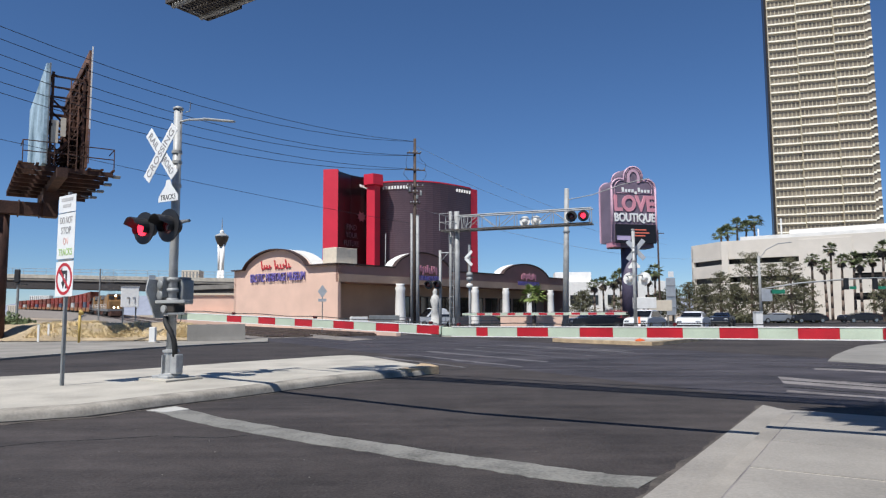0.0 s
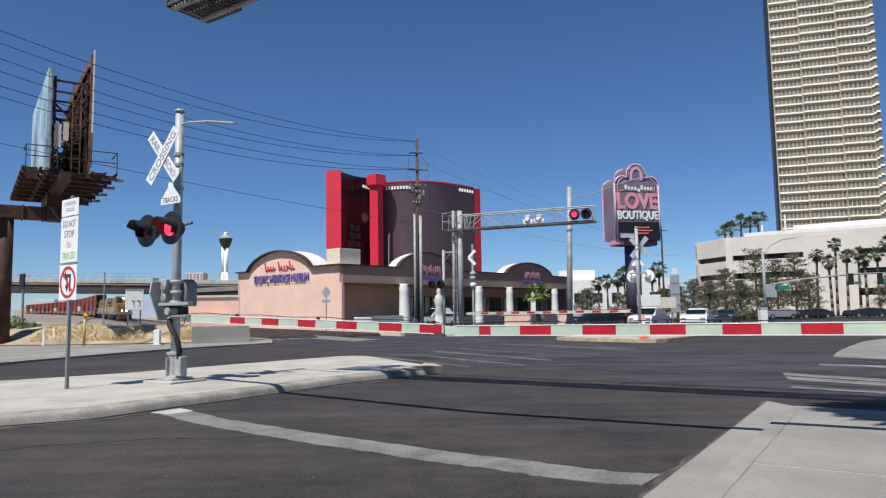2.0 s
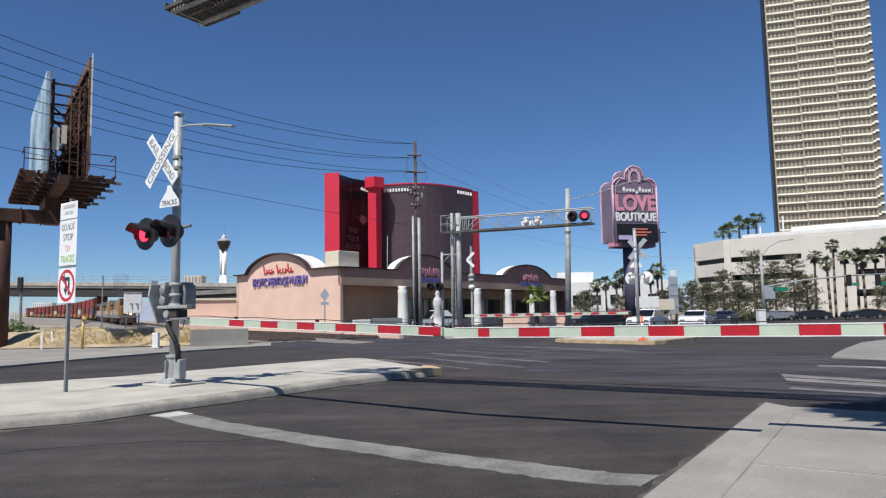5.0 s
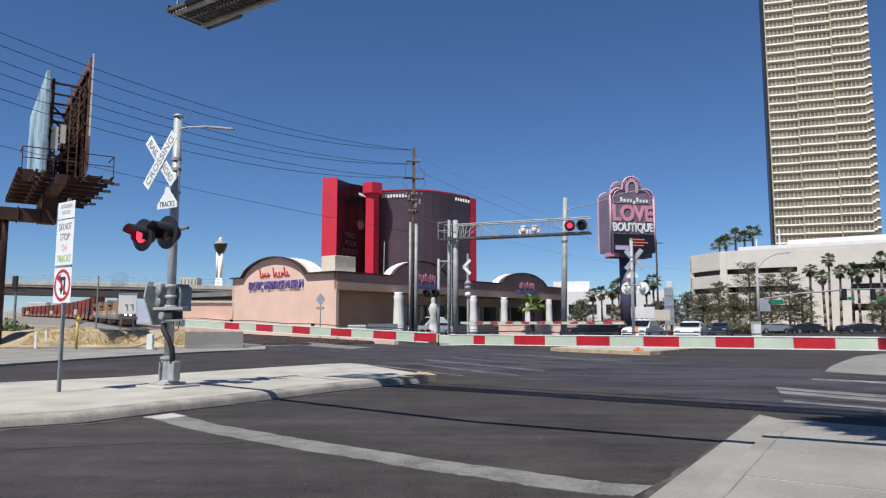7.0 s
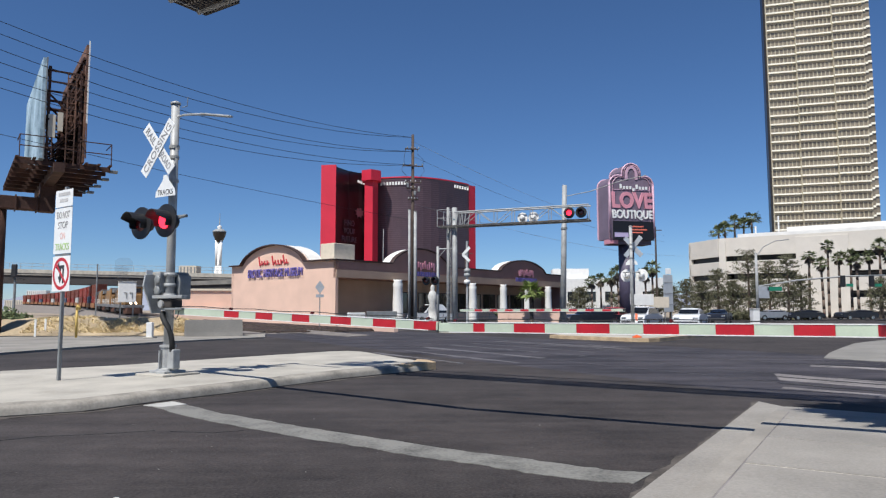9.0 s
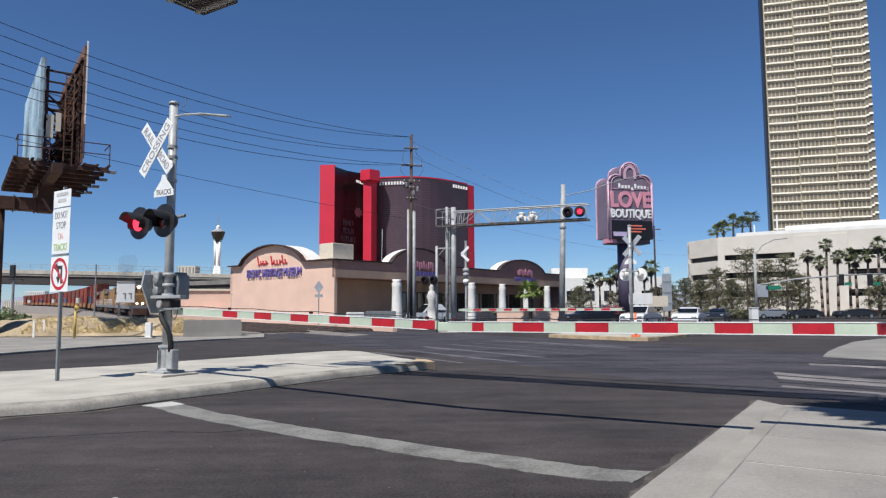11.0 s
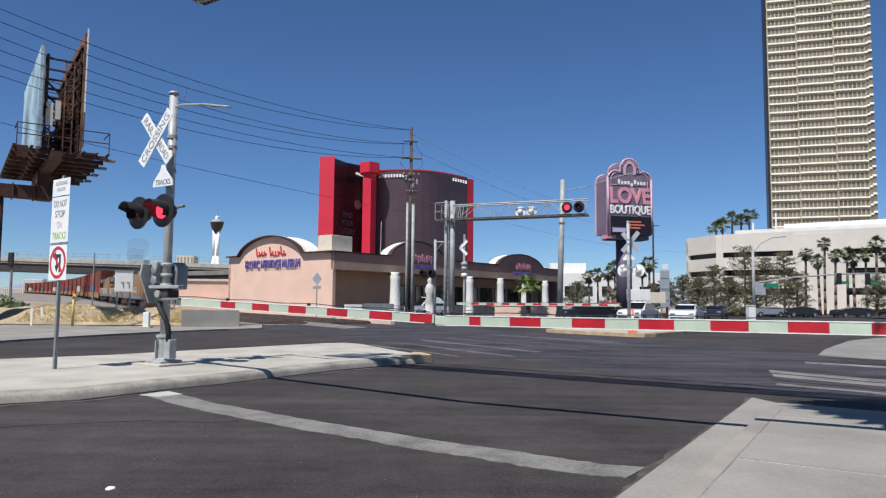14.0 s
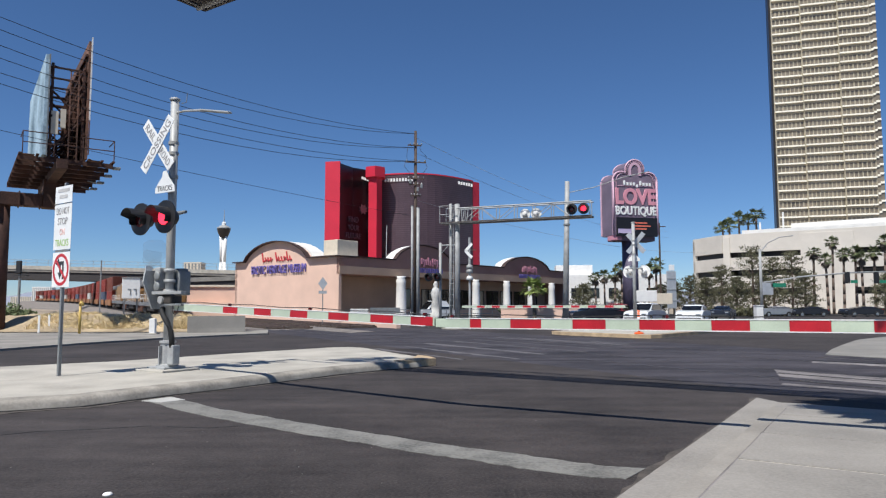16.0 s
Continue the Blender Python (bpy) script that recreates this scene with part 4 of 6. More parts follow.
def plate(name, w, h, z, label, parent=sign):
    p = part(name, box(B(), (0, 0, 0), (w, h, 0.006), bevel=0.002), SIGN_WHITE, parent, label)
    p.matrix_basis = pose(0, -0.04, z) @ UPRIGHT
    return p


p = plate("upper_sign", 0.6, 0.30, 3.15, "small white sign with dark unreadable lines")
for y, w in ((0.075, 0.4), (-0.035, 0.28)):
    part("text_bar", box(B(), (0, y, 0.006), (w, 0.055, 0.003)), FADED_BAR, p)
p = plate("tracks_warning", 0.61, 0.80, 2.58, "white sign with stacked lettering")
for word, y, w, c in (("DO NOT", 0.28, 0.44, INK_FADED), ("STOP", 0.1, 0.34, INK_FADED), ("ON", -0.09, 0.17, INK_PINK), ("TRACKS", -0.28, 0.47, INK_GREEN)):
    part("lettering", letters(word, 0.12, 0.002, w, pose(0, y, 0.006)), c, p)
p = plate("no_turn_sign", 0.61, 0.61, 1.83, "white sign with a red barred turn arrow")
ring = B()
for i in range(40):
    a0, a1 = 2 * math.pi * i / 40, 2 * math.pi * (i + 1) / 40
    prism(ring, [(r * math.cos(a), r * math.sin(a)) for r, a in ((0.225, a0), (0.28, a0), (0.28, a1), (0.225, a1))], 0.003, 0.006)
box(ring, (0, 0, 0.0065), (0.48, 0.045, 0.003), pose(0, 0, 0, 0, 0, -45))
part("red_ring", ring, SIGN_RED, p)
ar = B()
prism(ar, [(0.05, -0.17), (0.105, -0.17), (0.105, 0.09), (0.05, 0.09)], 0.003, 0.0055)
prism(ar, [(-0.08, 0.085), (0.105, 0.085), (0.105, 0.145), (-0.08, 0.145)], 0.003, 0.0052)
prism(ar, [(-0.19, 0.115), (-0.07, 0.03), (-0.07, 0.2)], 0.003, 0.0054)
prism(ar, [(-0.05, 0.09), (0.0, 0.09), (0.0, -0.06), (-0.05, -0.06)], 0.003, 0.0051)
prism(ar, [(-0.1, -0.05), (0.05, -0.05), (-0.025, -0.17)], 0.003, 0.0053)
part("turn_arrow", ar, INK, p)
for z in (2.98, 2.16):
    part("strap", box(B(), (0, -0.025, z), (0.5, 0.02, 0.03)), STEEL_DARK, sign)

# small sign beyond the rails, and a delineator on the median
s2 = thing("small_sign", pose(-8.3, 48, 0, 0, 0, 5), "small pale crossing sign on a thin post", "road sign")
part("post", cyl(B(), (0, 0, 0), (0, 0, 2.7), 0.035, seg=8), STEEL_DARK, s2)
q = part("diamond_plate", prism(B(), [(0, -0.45), (0.32, 0), (0, 0.45), (-0.32, 0)], -0.01, 0.01), SIGN_BACK, s2)
q.matrix_basis = pose(0, -0.05, 2.9) @ UPRIGHT
q2 = part("lower_plate", box(B(), (0, 0, 0), (0.55, 0.2, 0.02)), SIGN_BACK, s2)
q2.matrix_basis = pose(0, -0.05, 2.3) @ UPRIGHT
dl = thing("delineator", pose(8.2, 29.2, 0.16), "orange and white delineator post on the median", "delineator")
part("foot", lathe(B(), [(0.2, 0), (0.2, 0.05), (0.07, 0.09)], 14), ORANGE, dl)
part("shaft", cyl(B(), (0, 0, 0.05), (0, 0, 1.0), 0.05, seg=12), ORANGE, dl, rounded=True)
part("white_band", cyl(B(), (0, 0, 0.55), (0, 0, 0.7), 0.054, seg=12), SIGN_WHITE, dl, rounded=True)

# ---- billboard ----
bb = thing("billboard", pose(-17.95, 32.3, 0, 0, 0, 34.8), "rusty double-sided billboard on a single column", "billboard")
# its own axes: x across, y away along the platform
part("column", cyl(B(), (-2.15, 4.9, 0), (-2.15, 4.9, 6.95), 0.44, 0.42, 20), RUST, bb, "thick rusty steel column", rounded=True)
bm = B()
box(bm, (-1.3, 4.6, 6.82), (3.3, 0.7, 0.66), bevel=0.03)
box(bm, (0.0, 4.6, 7.2), (0.72, 0.8, 1.5), bevel=0.03)
for x in (-1.4, -0.45):
    box(bm, (x, 4.6, 6.82), (0.06, 0.86, 0.78))
part("torsion_beam", bm, RUST, bb)
part("spine", box(B(), (0, 4.4, 8.0), (0.45, 9.6, 0.45)), RUST, bb)
for i in range(8):
    part("joist", box(B(), (0.24, 0.15 + i * 1.3, 8.2), (4.0, 0.13, 0.2)), RUST, bb)
for x in (-1.7, -1.0, 1.15, 1.7, 2.2):
    part("stringer", box(B(), (x, 4.6, 8.34), (0.12, 9.8, 0.06)), RUST, bb)
for x in (-1.36, 1.44):
    bm = B()
    for i in range(7):
        box(bm, (x, 0.7 + 1.4 * i, 8.385), (0.52, 1.22, 0.03))
    part("catwalk", bm, RUST_LIGHT, bb, "rusty catwalk plates")
part("poster_panel", box(B(), (-0.75, 4.6, 10.8), (0.14, 9.3, 4.8)), POSTER, bb, "faded pale blue poster face")
part("poster_edge", box(B(), (-0.65, 4.6, 10.8), (0.06, 9.36, 4.86)), STEEL_DARK, bb)
part("back_panel", box(B(), (1.02, 4.6, 11.3), (0.1, 9.3, 5.8)), RUST_LIGHT, bb, "rusty panel seen from behind")
part("white_edge", box(B(), (1.1, -0.08, 12.35), (0.06, 0.06, 4.1)), SIGN_WHITE, bb)
bm = B()
for i in range(6):
    y = 0.2 + i * 1.8
    for x in (-0.5, 0.85):
        box(bm, (x, y, 10.6), (0.12, 0.12, 4.6))
    for z in (9.0, 10.3, 11.7, 12.7):
        box(bm, (0.05, y, z), (1.6, 0.08, 0.08))
    cyl(bm, (-0.75, y, 8.5), (0.85, y, 10.3), 0.05, seg=6)
    cyl(bm, (0.85, y, 10.3), (-0.75, y, 11.8), 0.05, seg=6)
for z in (9.0, 10.3, 11.7, 12.8):
    for x in (-0.5, 0.85):
        box(bm, (x, 4.6, z), (0.08, 9.2, 0.1))
part("frame", bm, RUST, bb, "dark rusty inner frame")
for i in range(6):
    part("batten", box(B(), (0.93, 0.35 + i * 1.75, 11.0), (0.08, 0.07, 5.2 - 0.25 * (i % 3))), RUST, bb)
for z in (9.6, 10.9, 12.2, 13.5):
    part("purlin", box(B(), (0.9, 4.6, z), (0.1, 9.2, 0.12)), RUST, bb)
lad = B()
for x in (0.25, 0.6):
    box(lad, (x, 0.0, 10.4), (0.05, 0.05, 4.4))
for i in range(14):
    box(lad, (0.42, 0.0, 8.5 + i * 0.3), (0.35, 0.03, 0.03))
part("ladder", lad, RUST_LIGHT, bb)
part("meter_board", box(B(), (-0.35, 0.1, 10.0), (0.3, 0.12, 1.1)), CREAM, bb, "cream electrical panels")
part("meter_board", box(B(), (0.0, 0.1, 10.25), (0.22, 0.12, 0.9)), CREAM, bb, "cream electrical panels")
part("lower_edge", box(B(), (1.1, -0.08, 9.45), (0.05, 0.06, 1.7)), RUST_LIGHT, bb)
for x0, x1 in ((-1.62, -0.35), (0.85, 2.2)):
    for z in (8.85, 9.35):
        part("rail", cyl(B(), (x0, -0.35, z), (x1, -0.35, z), 0.025, seg=6), RUST, bb)
    for x in (x0, x1):
        part("railing_post", cyl(B(), (x, -0.35, 8.3), (x, -0.35, 9.36), 0.025, seg=6), RUST, bb)
        part("rail", cyl(B(), (x, -0.35, 9.35), (x, 1.1, 9.35), 0.025, seg=6), RUST, bb)
for i in range(4):
    y = 0.4 + i * 2.4
    bm = cyl(B(), (1.8, y, 8.2), (2.35, y, 8.1), 0.03, seg=6)
    box(bm, (2.45, y, 8.16), (0.34, 0.3, 0.12), pose(0, 0, 0), bevel=0.02)
    part("flood_lamp", bm, STEEL_DARK, bb, "grey billboard flood lamp")

# ---- museum ----
MUS = math.degrees(math.atan2(0.77, 0.64))
mu = thing("museum_building", pose(-9.8, 65, 0, 0, 0, MUS), "low pink stucco museum with arched parapets and a columned porch", "building")
# its own axes: x along the porch front, y along the lit side wall
FL, SL, H = 42.0, 16.8, 6.0


def arch_wall(length, arches, z0, top, steps=18):
    pts = [(0, z0), (length, z0), (length, top)]
    for c, half, rise in sorted(arches, reverse=True):
        for i in range(steps + 1):
            u = 1 - 2 * i / steps
            pts.append((c + half * u, top + rise * (1 - u * u) ** 0.72))
    pts.append((0, top))
    return pts


def arch_cap(bm, length, arches, top, y0, y1, th=0.22):
    line = [(0, top)]
    for c, half, rise in sorted(arches):
        for i in range(19):
            u = -1 + 2 * i / 18
            line.append((c + half * u, top + rise * (1 - u * u) ** 0.72))
    line.append((length, top))
    for (xa, za), (xb, zb) in zip(line[:-1], line[1:]):
        if xb - xa < 1e-4:
            continue
        vs = [bm.verts.new(v) for v in ((xa, y0, za), (xb, y0, zb), (xb, y1, zb), (xa, y1, za), (xa, y0, za + th), (xb, y0, zb + th), (xb, y1, zb + th), (xa, y1, za + th))]
        for f in ((0, 1, 5, 4), (2, 3, 7, 6), (4, 5, 6, 7), (3, 2, 1, 0), (0, 4, 7, 3), (1, 2, 6, 5)):
            bm.faces.new([vs[i] for i in f])
    return bm


SIDE = [(9.5, 5.3, 1.9)]
FRONT = [(12.2, 4.6, 1.75), (32.2, 5.4, 1.55)]
side_m = pose(0, 0, 0, 0, 0, 90)
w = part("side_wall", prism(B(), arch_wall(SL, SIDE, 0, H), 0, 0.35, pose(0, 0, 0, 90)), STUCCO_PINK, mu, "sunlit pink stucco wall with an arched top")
w.matrix_basis = side_m @ pose(0, 0, 0)
cap = part("coping", arch_cap(B(), SL, SIDE, H, -0.45, 0.1, 0.12), TRIM_BROWN, mu, "dark brown coping")
cap.matrix_basis = side_m @ Matrix.Diagonal((1, -1, 1, 1))
vault = part("vault_roof", arch_cap(B(), SL, SIDE, H - 0.1, -2.2, -0.45, 0.2), ROOF_WHITE, mu, "white barrel roof behind the arch")
vault.matrix_basis = side_m @ Matrix.Diagonal((1, 1, 1, 1))
fm = pose(0, 0, 0, 90)
# cornice shade on the front is put into the fascia's mauve colour
part("parapet", prism(B(), arch_wall(FL, FRONT, 4.35, H), -0.3, 0.0, fm), STUCCO_SHADED, mu, "stucco fascia with arched tops, coloured mauve for its shade")
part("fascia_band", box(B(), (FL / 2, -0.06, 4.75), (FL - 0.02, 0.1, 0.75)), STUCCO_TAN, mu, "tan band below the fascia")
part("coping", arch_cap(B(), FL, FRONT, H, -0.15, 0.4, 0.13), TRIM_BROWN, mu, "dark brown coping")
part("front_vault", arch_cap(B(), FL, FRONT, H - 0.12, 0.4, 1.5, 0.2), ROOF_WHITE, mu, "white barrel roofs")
part("porch_soffit", box(B(), (FL / 2, 1.7, 4.42), (FL - 0.3, 3.4, 0.12)), STUCCO_SHADED, mu)
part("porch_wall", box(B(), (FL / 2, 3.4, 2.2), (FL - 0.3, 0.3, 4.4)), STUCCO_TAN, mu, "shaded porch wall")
part("roof", box(B(), (FL / 2, 8.4, 5.2), (FL - 0.7, 16.0, 0.3)), ROOF_WHITE, mu)
part("back_wall", box(B(), (FL / 2, 16.6, 2.8), (FL, 0.35, 5.6)), STUCCO_PINK, mu)
part("end_wall", box(B(), (FL - 0.2, 8.3, 3.0), (0.35, 16.2, 6.0)), STUCCO_SHADED, mu)
part("roof_block", box(B(), (2.2, 2.2, 6.75), (2.7, 2.0, 2.0), bevel=0.04), CREAM, mu, "cream rooftop block")
for s, r in ((7.75, 0.56), (20.3, 0.5), (26.5, 0.48), (31.9, 0.48), (37.0, 0.48)):
    part("column", lathe(B(), [(r * 1.05, 0), (r, 0.25), (r * 0.92, 2.2), (r * 0.84, 3.6), (r * 0.96, 3.9), (r * 0.7, 4.15), (r * 0.9, 4.36)], 18, pose(s, -0.7, 0)), WHITE, mu, "white tapered round column", rounded=True)
for i in range(1, 10):
    x = 10.3 + i * 3.1
    win = part("window", box(B(), (x, 3.22, 2.1), (2.5, 0.06, 2.2)), GLASS_DARK, mu, "dark porch window")
    fr = B()
    for dx in (-1.25, 0, 1.25):
        box(fr, (x + dx, 3.2, 2.1), (0.07, 0.1, 2.3))
    for dz in (-1.12, 1.12):
        box(fr, (x, 3.2, 2.1 + dz), (2.6, 0.1, 0.07))
    part("frame", fr, TRIM_BROWN, win)
part("sill_wall", box(B(), (FL / 2, 3.1, 0.45), (FL - 0.3, 0.25, 0.9)), STUCCO_PINK, mu)
t = part("sign_lettering", letters("EROTIC HERITAGE MUSEUM", 0.86, 0.06, 8.9), BLUE_SIGN, mu, "raised dark blue sign lettering")
t.matrix_basis = pose(-0.12, 9.15, 5.12) @ pose(0, 0, 0, 90, 0, -90)
rng = random.Random(3)
bm = B()
for i in range(11):
    y = 11.75 - i * 0.45
    if i == 4:
        continue
    tall = 1.0 if i in (0, 5, 9) else 0.5
    box(bm, (0, 0, 0), (0.1, 0.13, tall), pose(-0.08, y, 6.22 + (0.16 if tall > 0.7 else -0.04), -14), bevel=0.02)
    box(bm, (0, 0, 0), (0.09, 0.3, 0.12), pose(-0.08, y - 0.16, 6.05 + rng.uniform(-0.05, 0.28), 18), bevel=0.02)
part("script_lettering", bm, RED_SIGN, mu, "red script sign drawn as bars")
for c in (12.2, 32.2):
    bm = B()
    for i in range(10):
        box(bm, (c - 1.6 + i * 0.36, -0.36, 5.9 + 0.1 * (i % 3)), (0.24, 0.08, 0.62 + 0.2 * (i % 2)), bevel=0.03)
    part("script_lettering", bm, PINK, mu, "pink script sign drawn as bars")
    bm = B()
    for i in range(14):
        box(bm, (c - 2.3 + i * 0.36, -0.36, 5.1), (0.26, 0.08, 0.5), bevel=0.02)
    part("letter_bars", bm, BLUE_SIGN, mu, "blue sign letters drawn as bars")
rail = B()
for z in (0.55, 1.0):
    cyl(rail, (0.5, -4.5, z), (FL, -4.5, z), 0.03, seg=6)
for i in range(22):
    cyl(rail, (0.5 + i * 1.97, -4.5, 0), (0.5 + i * 1.97, -4.5, 1.0), 0.03, seg=6)
fence = thing("fence", pose(-9.8, 65, 0, 0, 0, MUS), "low metal fence before the museum porch", "fence")
part("rails", rail, STEEL_DARK, fence)
statue = thing("statue", pose(-0.7, 62.5, 0), "white figure sculpture on a plinth", "statue")
part("figure", lathe(B(), [(0.55, 0), (0.55, 0.7), (0.35, 0.75), (0.42, 1.3), (0.3, 1.9), (0.46, 2.5), (0.3, 2.9), (0.16, 3.05), (0.24, 3.3), (0.1, 3.55)], 14), STATUE_STONE, statue, rounded=True)
planter = thing("planter", pose(6.6, 66, 0), "dark round planter with low shrub", "planter")
part("bowl", lathe(B(), [(0.7, 0), (1.5, 0.9), (1.6, 1.05), (1.4, 1.0)], 18), BUSH, planter, rounded=True)
wallp = thing("low_wall", pose(9.4, 61, 0, 0, 0, -20), "low pink stucco garden wall", "wall")
part("body", box(B(), (0, 0, 0.55), (9, 0.3, 1.1), bevel=0.02), STUCCO_PINK, wallp)
part("coping", box(B(), (0, 0, 1.13), (9.1, 0.4, 0.08), bevel=0.02), CREAM, wallp)
kw = thing("kerb_wall", pose(-7.6, 50.2, 0, 0, 0, -60.3), "low pale pink kerb wall beside the tracks", "wall")
part("body", box(B(), (0, 0, 0.3), (20, 0.3, 0.6), bevel=0.02), STUCCO_PINK, kw)
bs = thing("bench_shelter", pose(-6.1, 62.0, 0, 0, 0, 20), "bench and cabinets beside the museum wall", "bench")
part("cabinet", box(B(), (-1.4, 0, 0.55), (1.5, 0.6, 1.1), bevel=0.03), WHITE, bs)
part("seat", box(B(), (1.0, 0, 0.6), (2.8, 0.5, 0.1), bevel=0.02), STEEL_DARK, bs)
part("back", box(B(), (1.0, 0.25, 0.95), (2.8, 0.08, 0.5), bevel=0.02), STEEL_DARK, bs)
for x in (-0.2, 2.2):
    part("leg", box(B(), (x, 0, 0.3), (0.08, 0.4, 0.6)), STEEL_DARK, bs)
blk = thing("concrete_barrier", pose(-11.2, 34.6, 0.02, 0, 0, 24), "weathered grey concrete barrier block", "barrier")
part("body", prism(B(), [(-0.35, 0), (0.35, 0), (0.28, 0.25), (0.16, 0.85), (-0.16, 0.85), (-0.28, 0.25)], -1.35, 1.35, pose(0, 0, 0, 90, 0, 90)), CONCRETE_GREY, blk)
lb = thing("pink_building", pose(-29.8, 92, 0, 0, 0, 8), "low pink stucco building behind the crossing", "building")
part("wall", box(B(), (0, 0, 1.9), (8.6, 9, 3.8), bevel=0.05), STUCCO_PINK, lb)
part("roof", box(B(), (0, 0, 3.9), (8.9, 9.4, 0.25)), CREAM, lb)
part("step_wall", box(B(), (0.5, -5.2, 0.9), (7, 1.2, 1.8), bevel=0.04), STUCCO_PINK, lb)
wb = thing("white_building", pose(28, 118, 0, 0, 0, -6), "white low building with dark windows behind palms", "building")
part("wall", box(B(), (0, 0, 3.2), (17, 10, 6.4), bevel=0.05), WHITE, wb)
part("roof_unit", box(B(), (-6, 0, 7.2), (6, 5, 1.8), bevel=0.05), WHITE, wb)
for i in range(5):
    part("window", box(B(), (-6 + i * 3, -5.02, 3.4), (1.5, 0.1, 1.6)), GLASS_DARK, wb)

# ---- relay cabinet and trackside gear ----
rc = thing("relay_cabinet", pose(-26.95, 60, 0.1, 0, 0, 25), "raised white trackside relay cabinet", "cabinet")
part("body", box(B(), (0, 0, 2.8), (1.42, 0.9, 1.75), bevel=0.04), SIGN_WHITE, rc)
part("roof", box(B(), (0, 0, 3.69), (1.5, 1.0, 0.06), bevel=0.02), STEEL, rc)
# two dark hook shapes stand in for shadows cast on the cabinet
for x in (-0.05, 0.4):
    hook = B()
    box(hook, (x, -0.47, 2.5), (0.06, 0.03, 0.5))
    box(hook, (x - 0.09, -0.47, 2.73), (0.24, 0.03, 0.06))
    part("hook_shadow", hook, STEEL_DARK, rc)
for x in (-0.5, 0.5):
    part("leg", box(B(), (x, 0, 1.05), (0.12, 0.12, 2.1)), STEEL_DARK, rc)
for x, y, h in ((-28.6, 58, 5.2), (-24.6, 62, 3.4)):
    sp = thing("signal_post", pose(x, y, 0), "thin dark railway post", "post", "thin railway posts")
    part("shaft", cyl(B(), (0, 0, 0), (0, 0, h), 0.06, seg=8), STEEL_DARK, sp)
rs = thing("railway_signal", pose(-41.5, 68, 0), "black railway signal on a tall pole", "railway signal")
part("shaft", cyl(B(), (0, 0, 0), (0, 0, 4.6), 0.12, seg=10), STEEL_DARK, rs)
part("head", box(B(), (0, -0.2, 5.2), (0.5, 0.3, 1.3), bevel=0.08), BLACK, rs)
part("platform", box(B(), (0.2, 0, 4.4), (1.2, 0.5, 0.1)), BLACK, rs)

# ---- poles and wires ----


def at(heading, y):
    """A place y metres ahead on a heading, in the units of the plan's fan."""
    return ((heading - 784) / 1231 * y, y)


up = thing("utility_pole", pose(-2.0, 50, 0, 0, 0, 12), "dark wooden utility pole with crossarms", "utility pole")
part("shaft", cyl(B(), (0, 0, 0), (0, 0, 14.1), 0.15, 0.10, 12), WOOD, up, rounded=True)
for z, w in ((13.0, 1.0), (11.75, 1.5), (10.55, 1.25), (10.1, 1.0), (9.3, 0.8)):
    arm = part("crossarm", box(B(), (-0.1 if z > 12 else 0, -0.14, z), (w, 0.07, 0.08)), WOOD, up)
    for i in range(4):
        x = -w / 2 + 0.08 + i * (w - 0.16) / 3
        part("insulator", lathe(B(), [(0.03, z + 0.04), (0.055, z + 0.09), (0.03, z + 0.17)], 8, pose(x, -0.14, 0)), STEEL if z < 11 else STEEL_DARK, arm)
for x, z in ((-0.42, 10.3), (0.4, 10.0), (0.12, 9.75)):
    part("fuse_box", box(B(), (x, -0.26, z), (0.16, 0.14, 0.32), bevel=0.03), STEEL_DARK, up)
for x0, z0, x1, z1 in ((-0.75, 11.8, -0.45, 10.6), (0.72, 11.8, 0.5, 10.6), (-0.55, 13.0, -0.62, 11.8), (0.3, 13.0, 0.7, 11.8), (-0.5, 10.5, -0.1, 9.3), (0.55, 10.5, 0.15, 9.3)):
    part("drop_wire", tube(B(), [(x0, -0.14, z0), (x0 * 1.15, -0.2, (z0 + z1) / 2 + 0.2), (x1 * 1.1, -0.2, (z0 + z1) / 2 - 0.2), (x1, -0.14, z1)], 0.014, 5), BLACK, up)
for x, y, r, h in ((-2.21, 49.4, 0.09, 8.45), (-1.78, 49.2, 0.12, 8.3)):
    st = thing("steel_pole", pose(x, y, 0), "plain grey steel pole beside the wooden one", "pole", "steel poles")
    part("shaft", cyl(B(), (0, 0, 0), (0, 0, h), r, r * 0.92, 12), STEEL, st, rounded=True)
    part("cap", cyl(B(), (0, 0, h), (0, 0, h + 0.06), r, seg=12), STEEL_DARK, st)
wpole = thing("flag_pole", pose(*at(680.5, 78), 0), "slim grey pole behind the museum roof", "pole")
part("shaft", cyl(B(), (0, 0, 0), (0.15, 0, 10.4), 0.05, 0.04, 8), STEEL_DARK, wpole, rounded=True)
hp = thing("light_pole", pose(7.35, 42, 0), "tall grey steel lamp post by the crossing", "street lamp")
part("shaft", cyl(B(), (0, 0, 0), (0.25, 0, 8.9), 0.2, 0.14, 14), STEEL, hp, rounded=True)
part("band", cyl(B(), (0.18, 0, 6.2), (0.18, 0, 6.3), 0.2, seg=14), STEEL_DARK, hp)
part("arm", tube(B(), [(0.2, 0, 8.2), (1.6, -1, 8.35), (3.2, -2, 8.8), (4.4, -2.9, 8.95)], 0.025), STEEL, hp)


def sag(a, b, drop, n=18):
    a, b = Vector(a), Vector(b)
    return [a.lerp(b, i / n) - Vector((0, 0, 4 * drop * (i / n) * (1 - i / n))) for i in range(n + 1)]


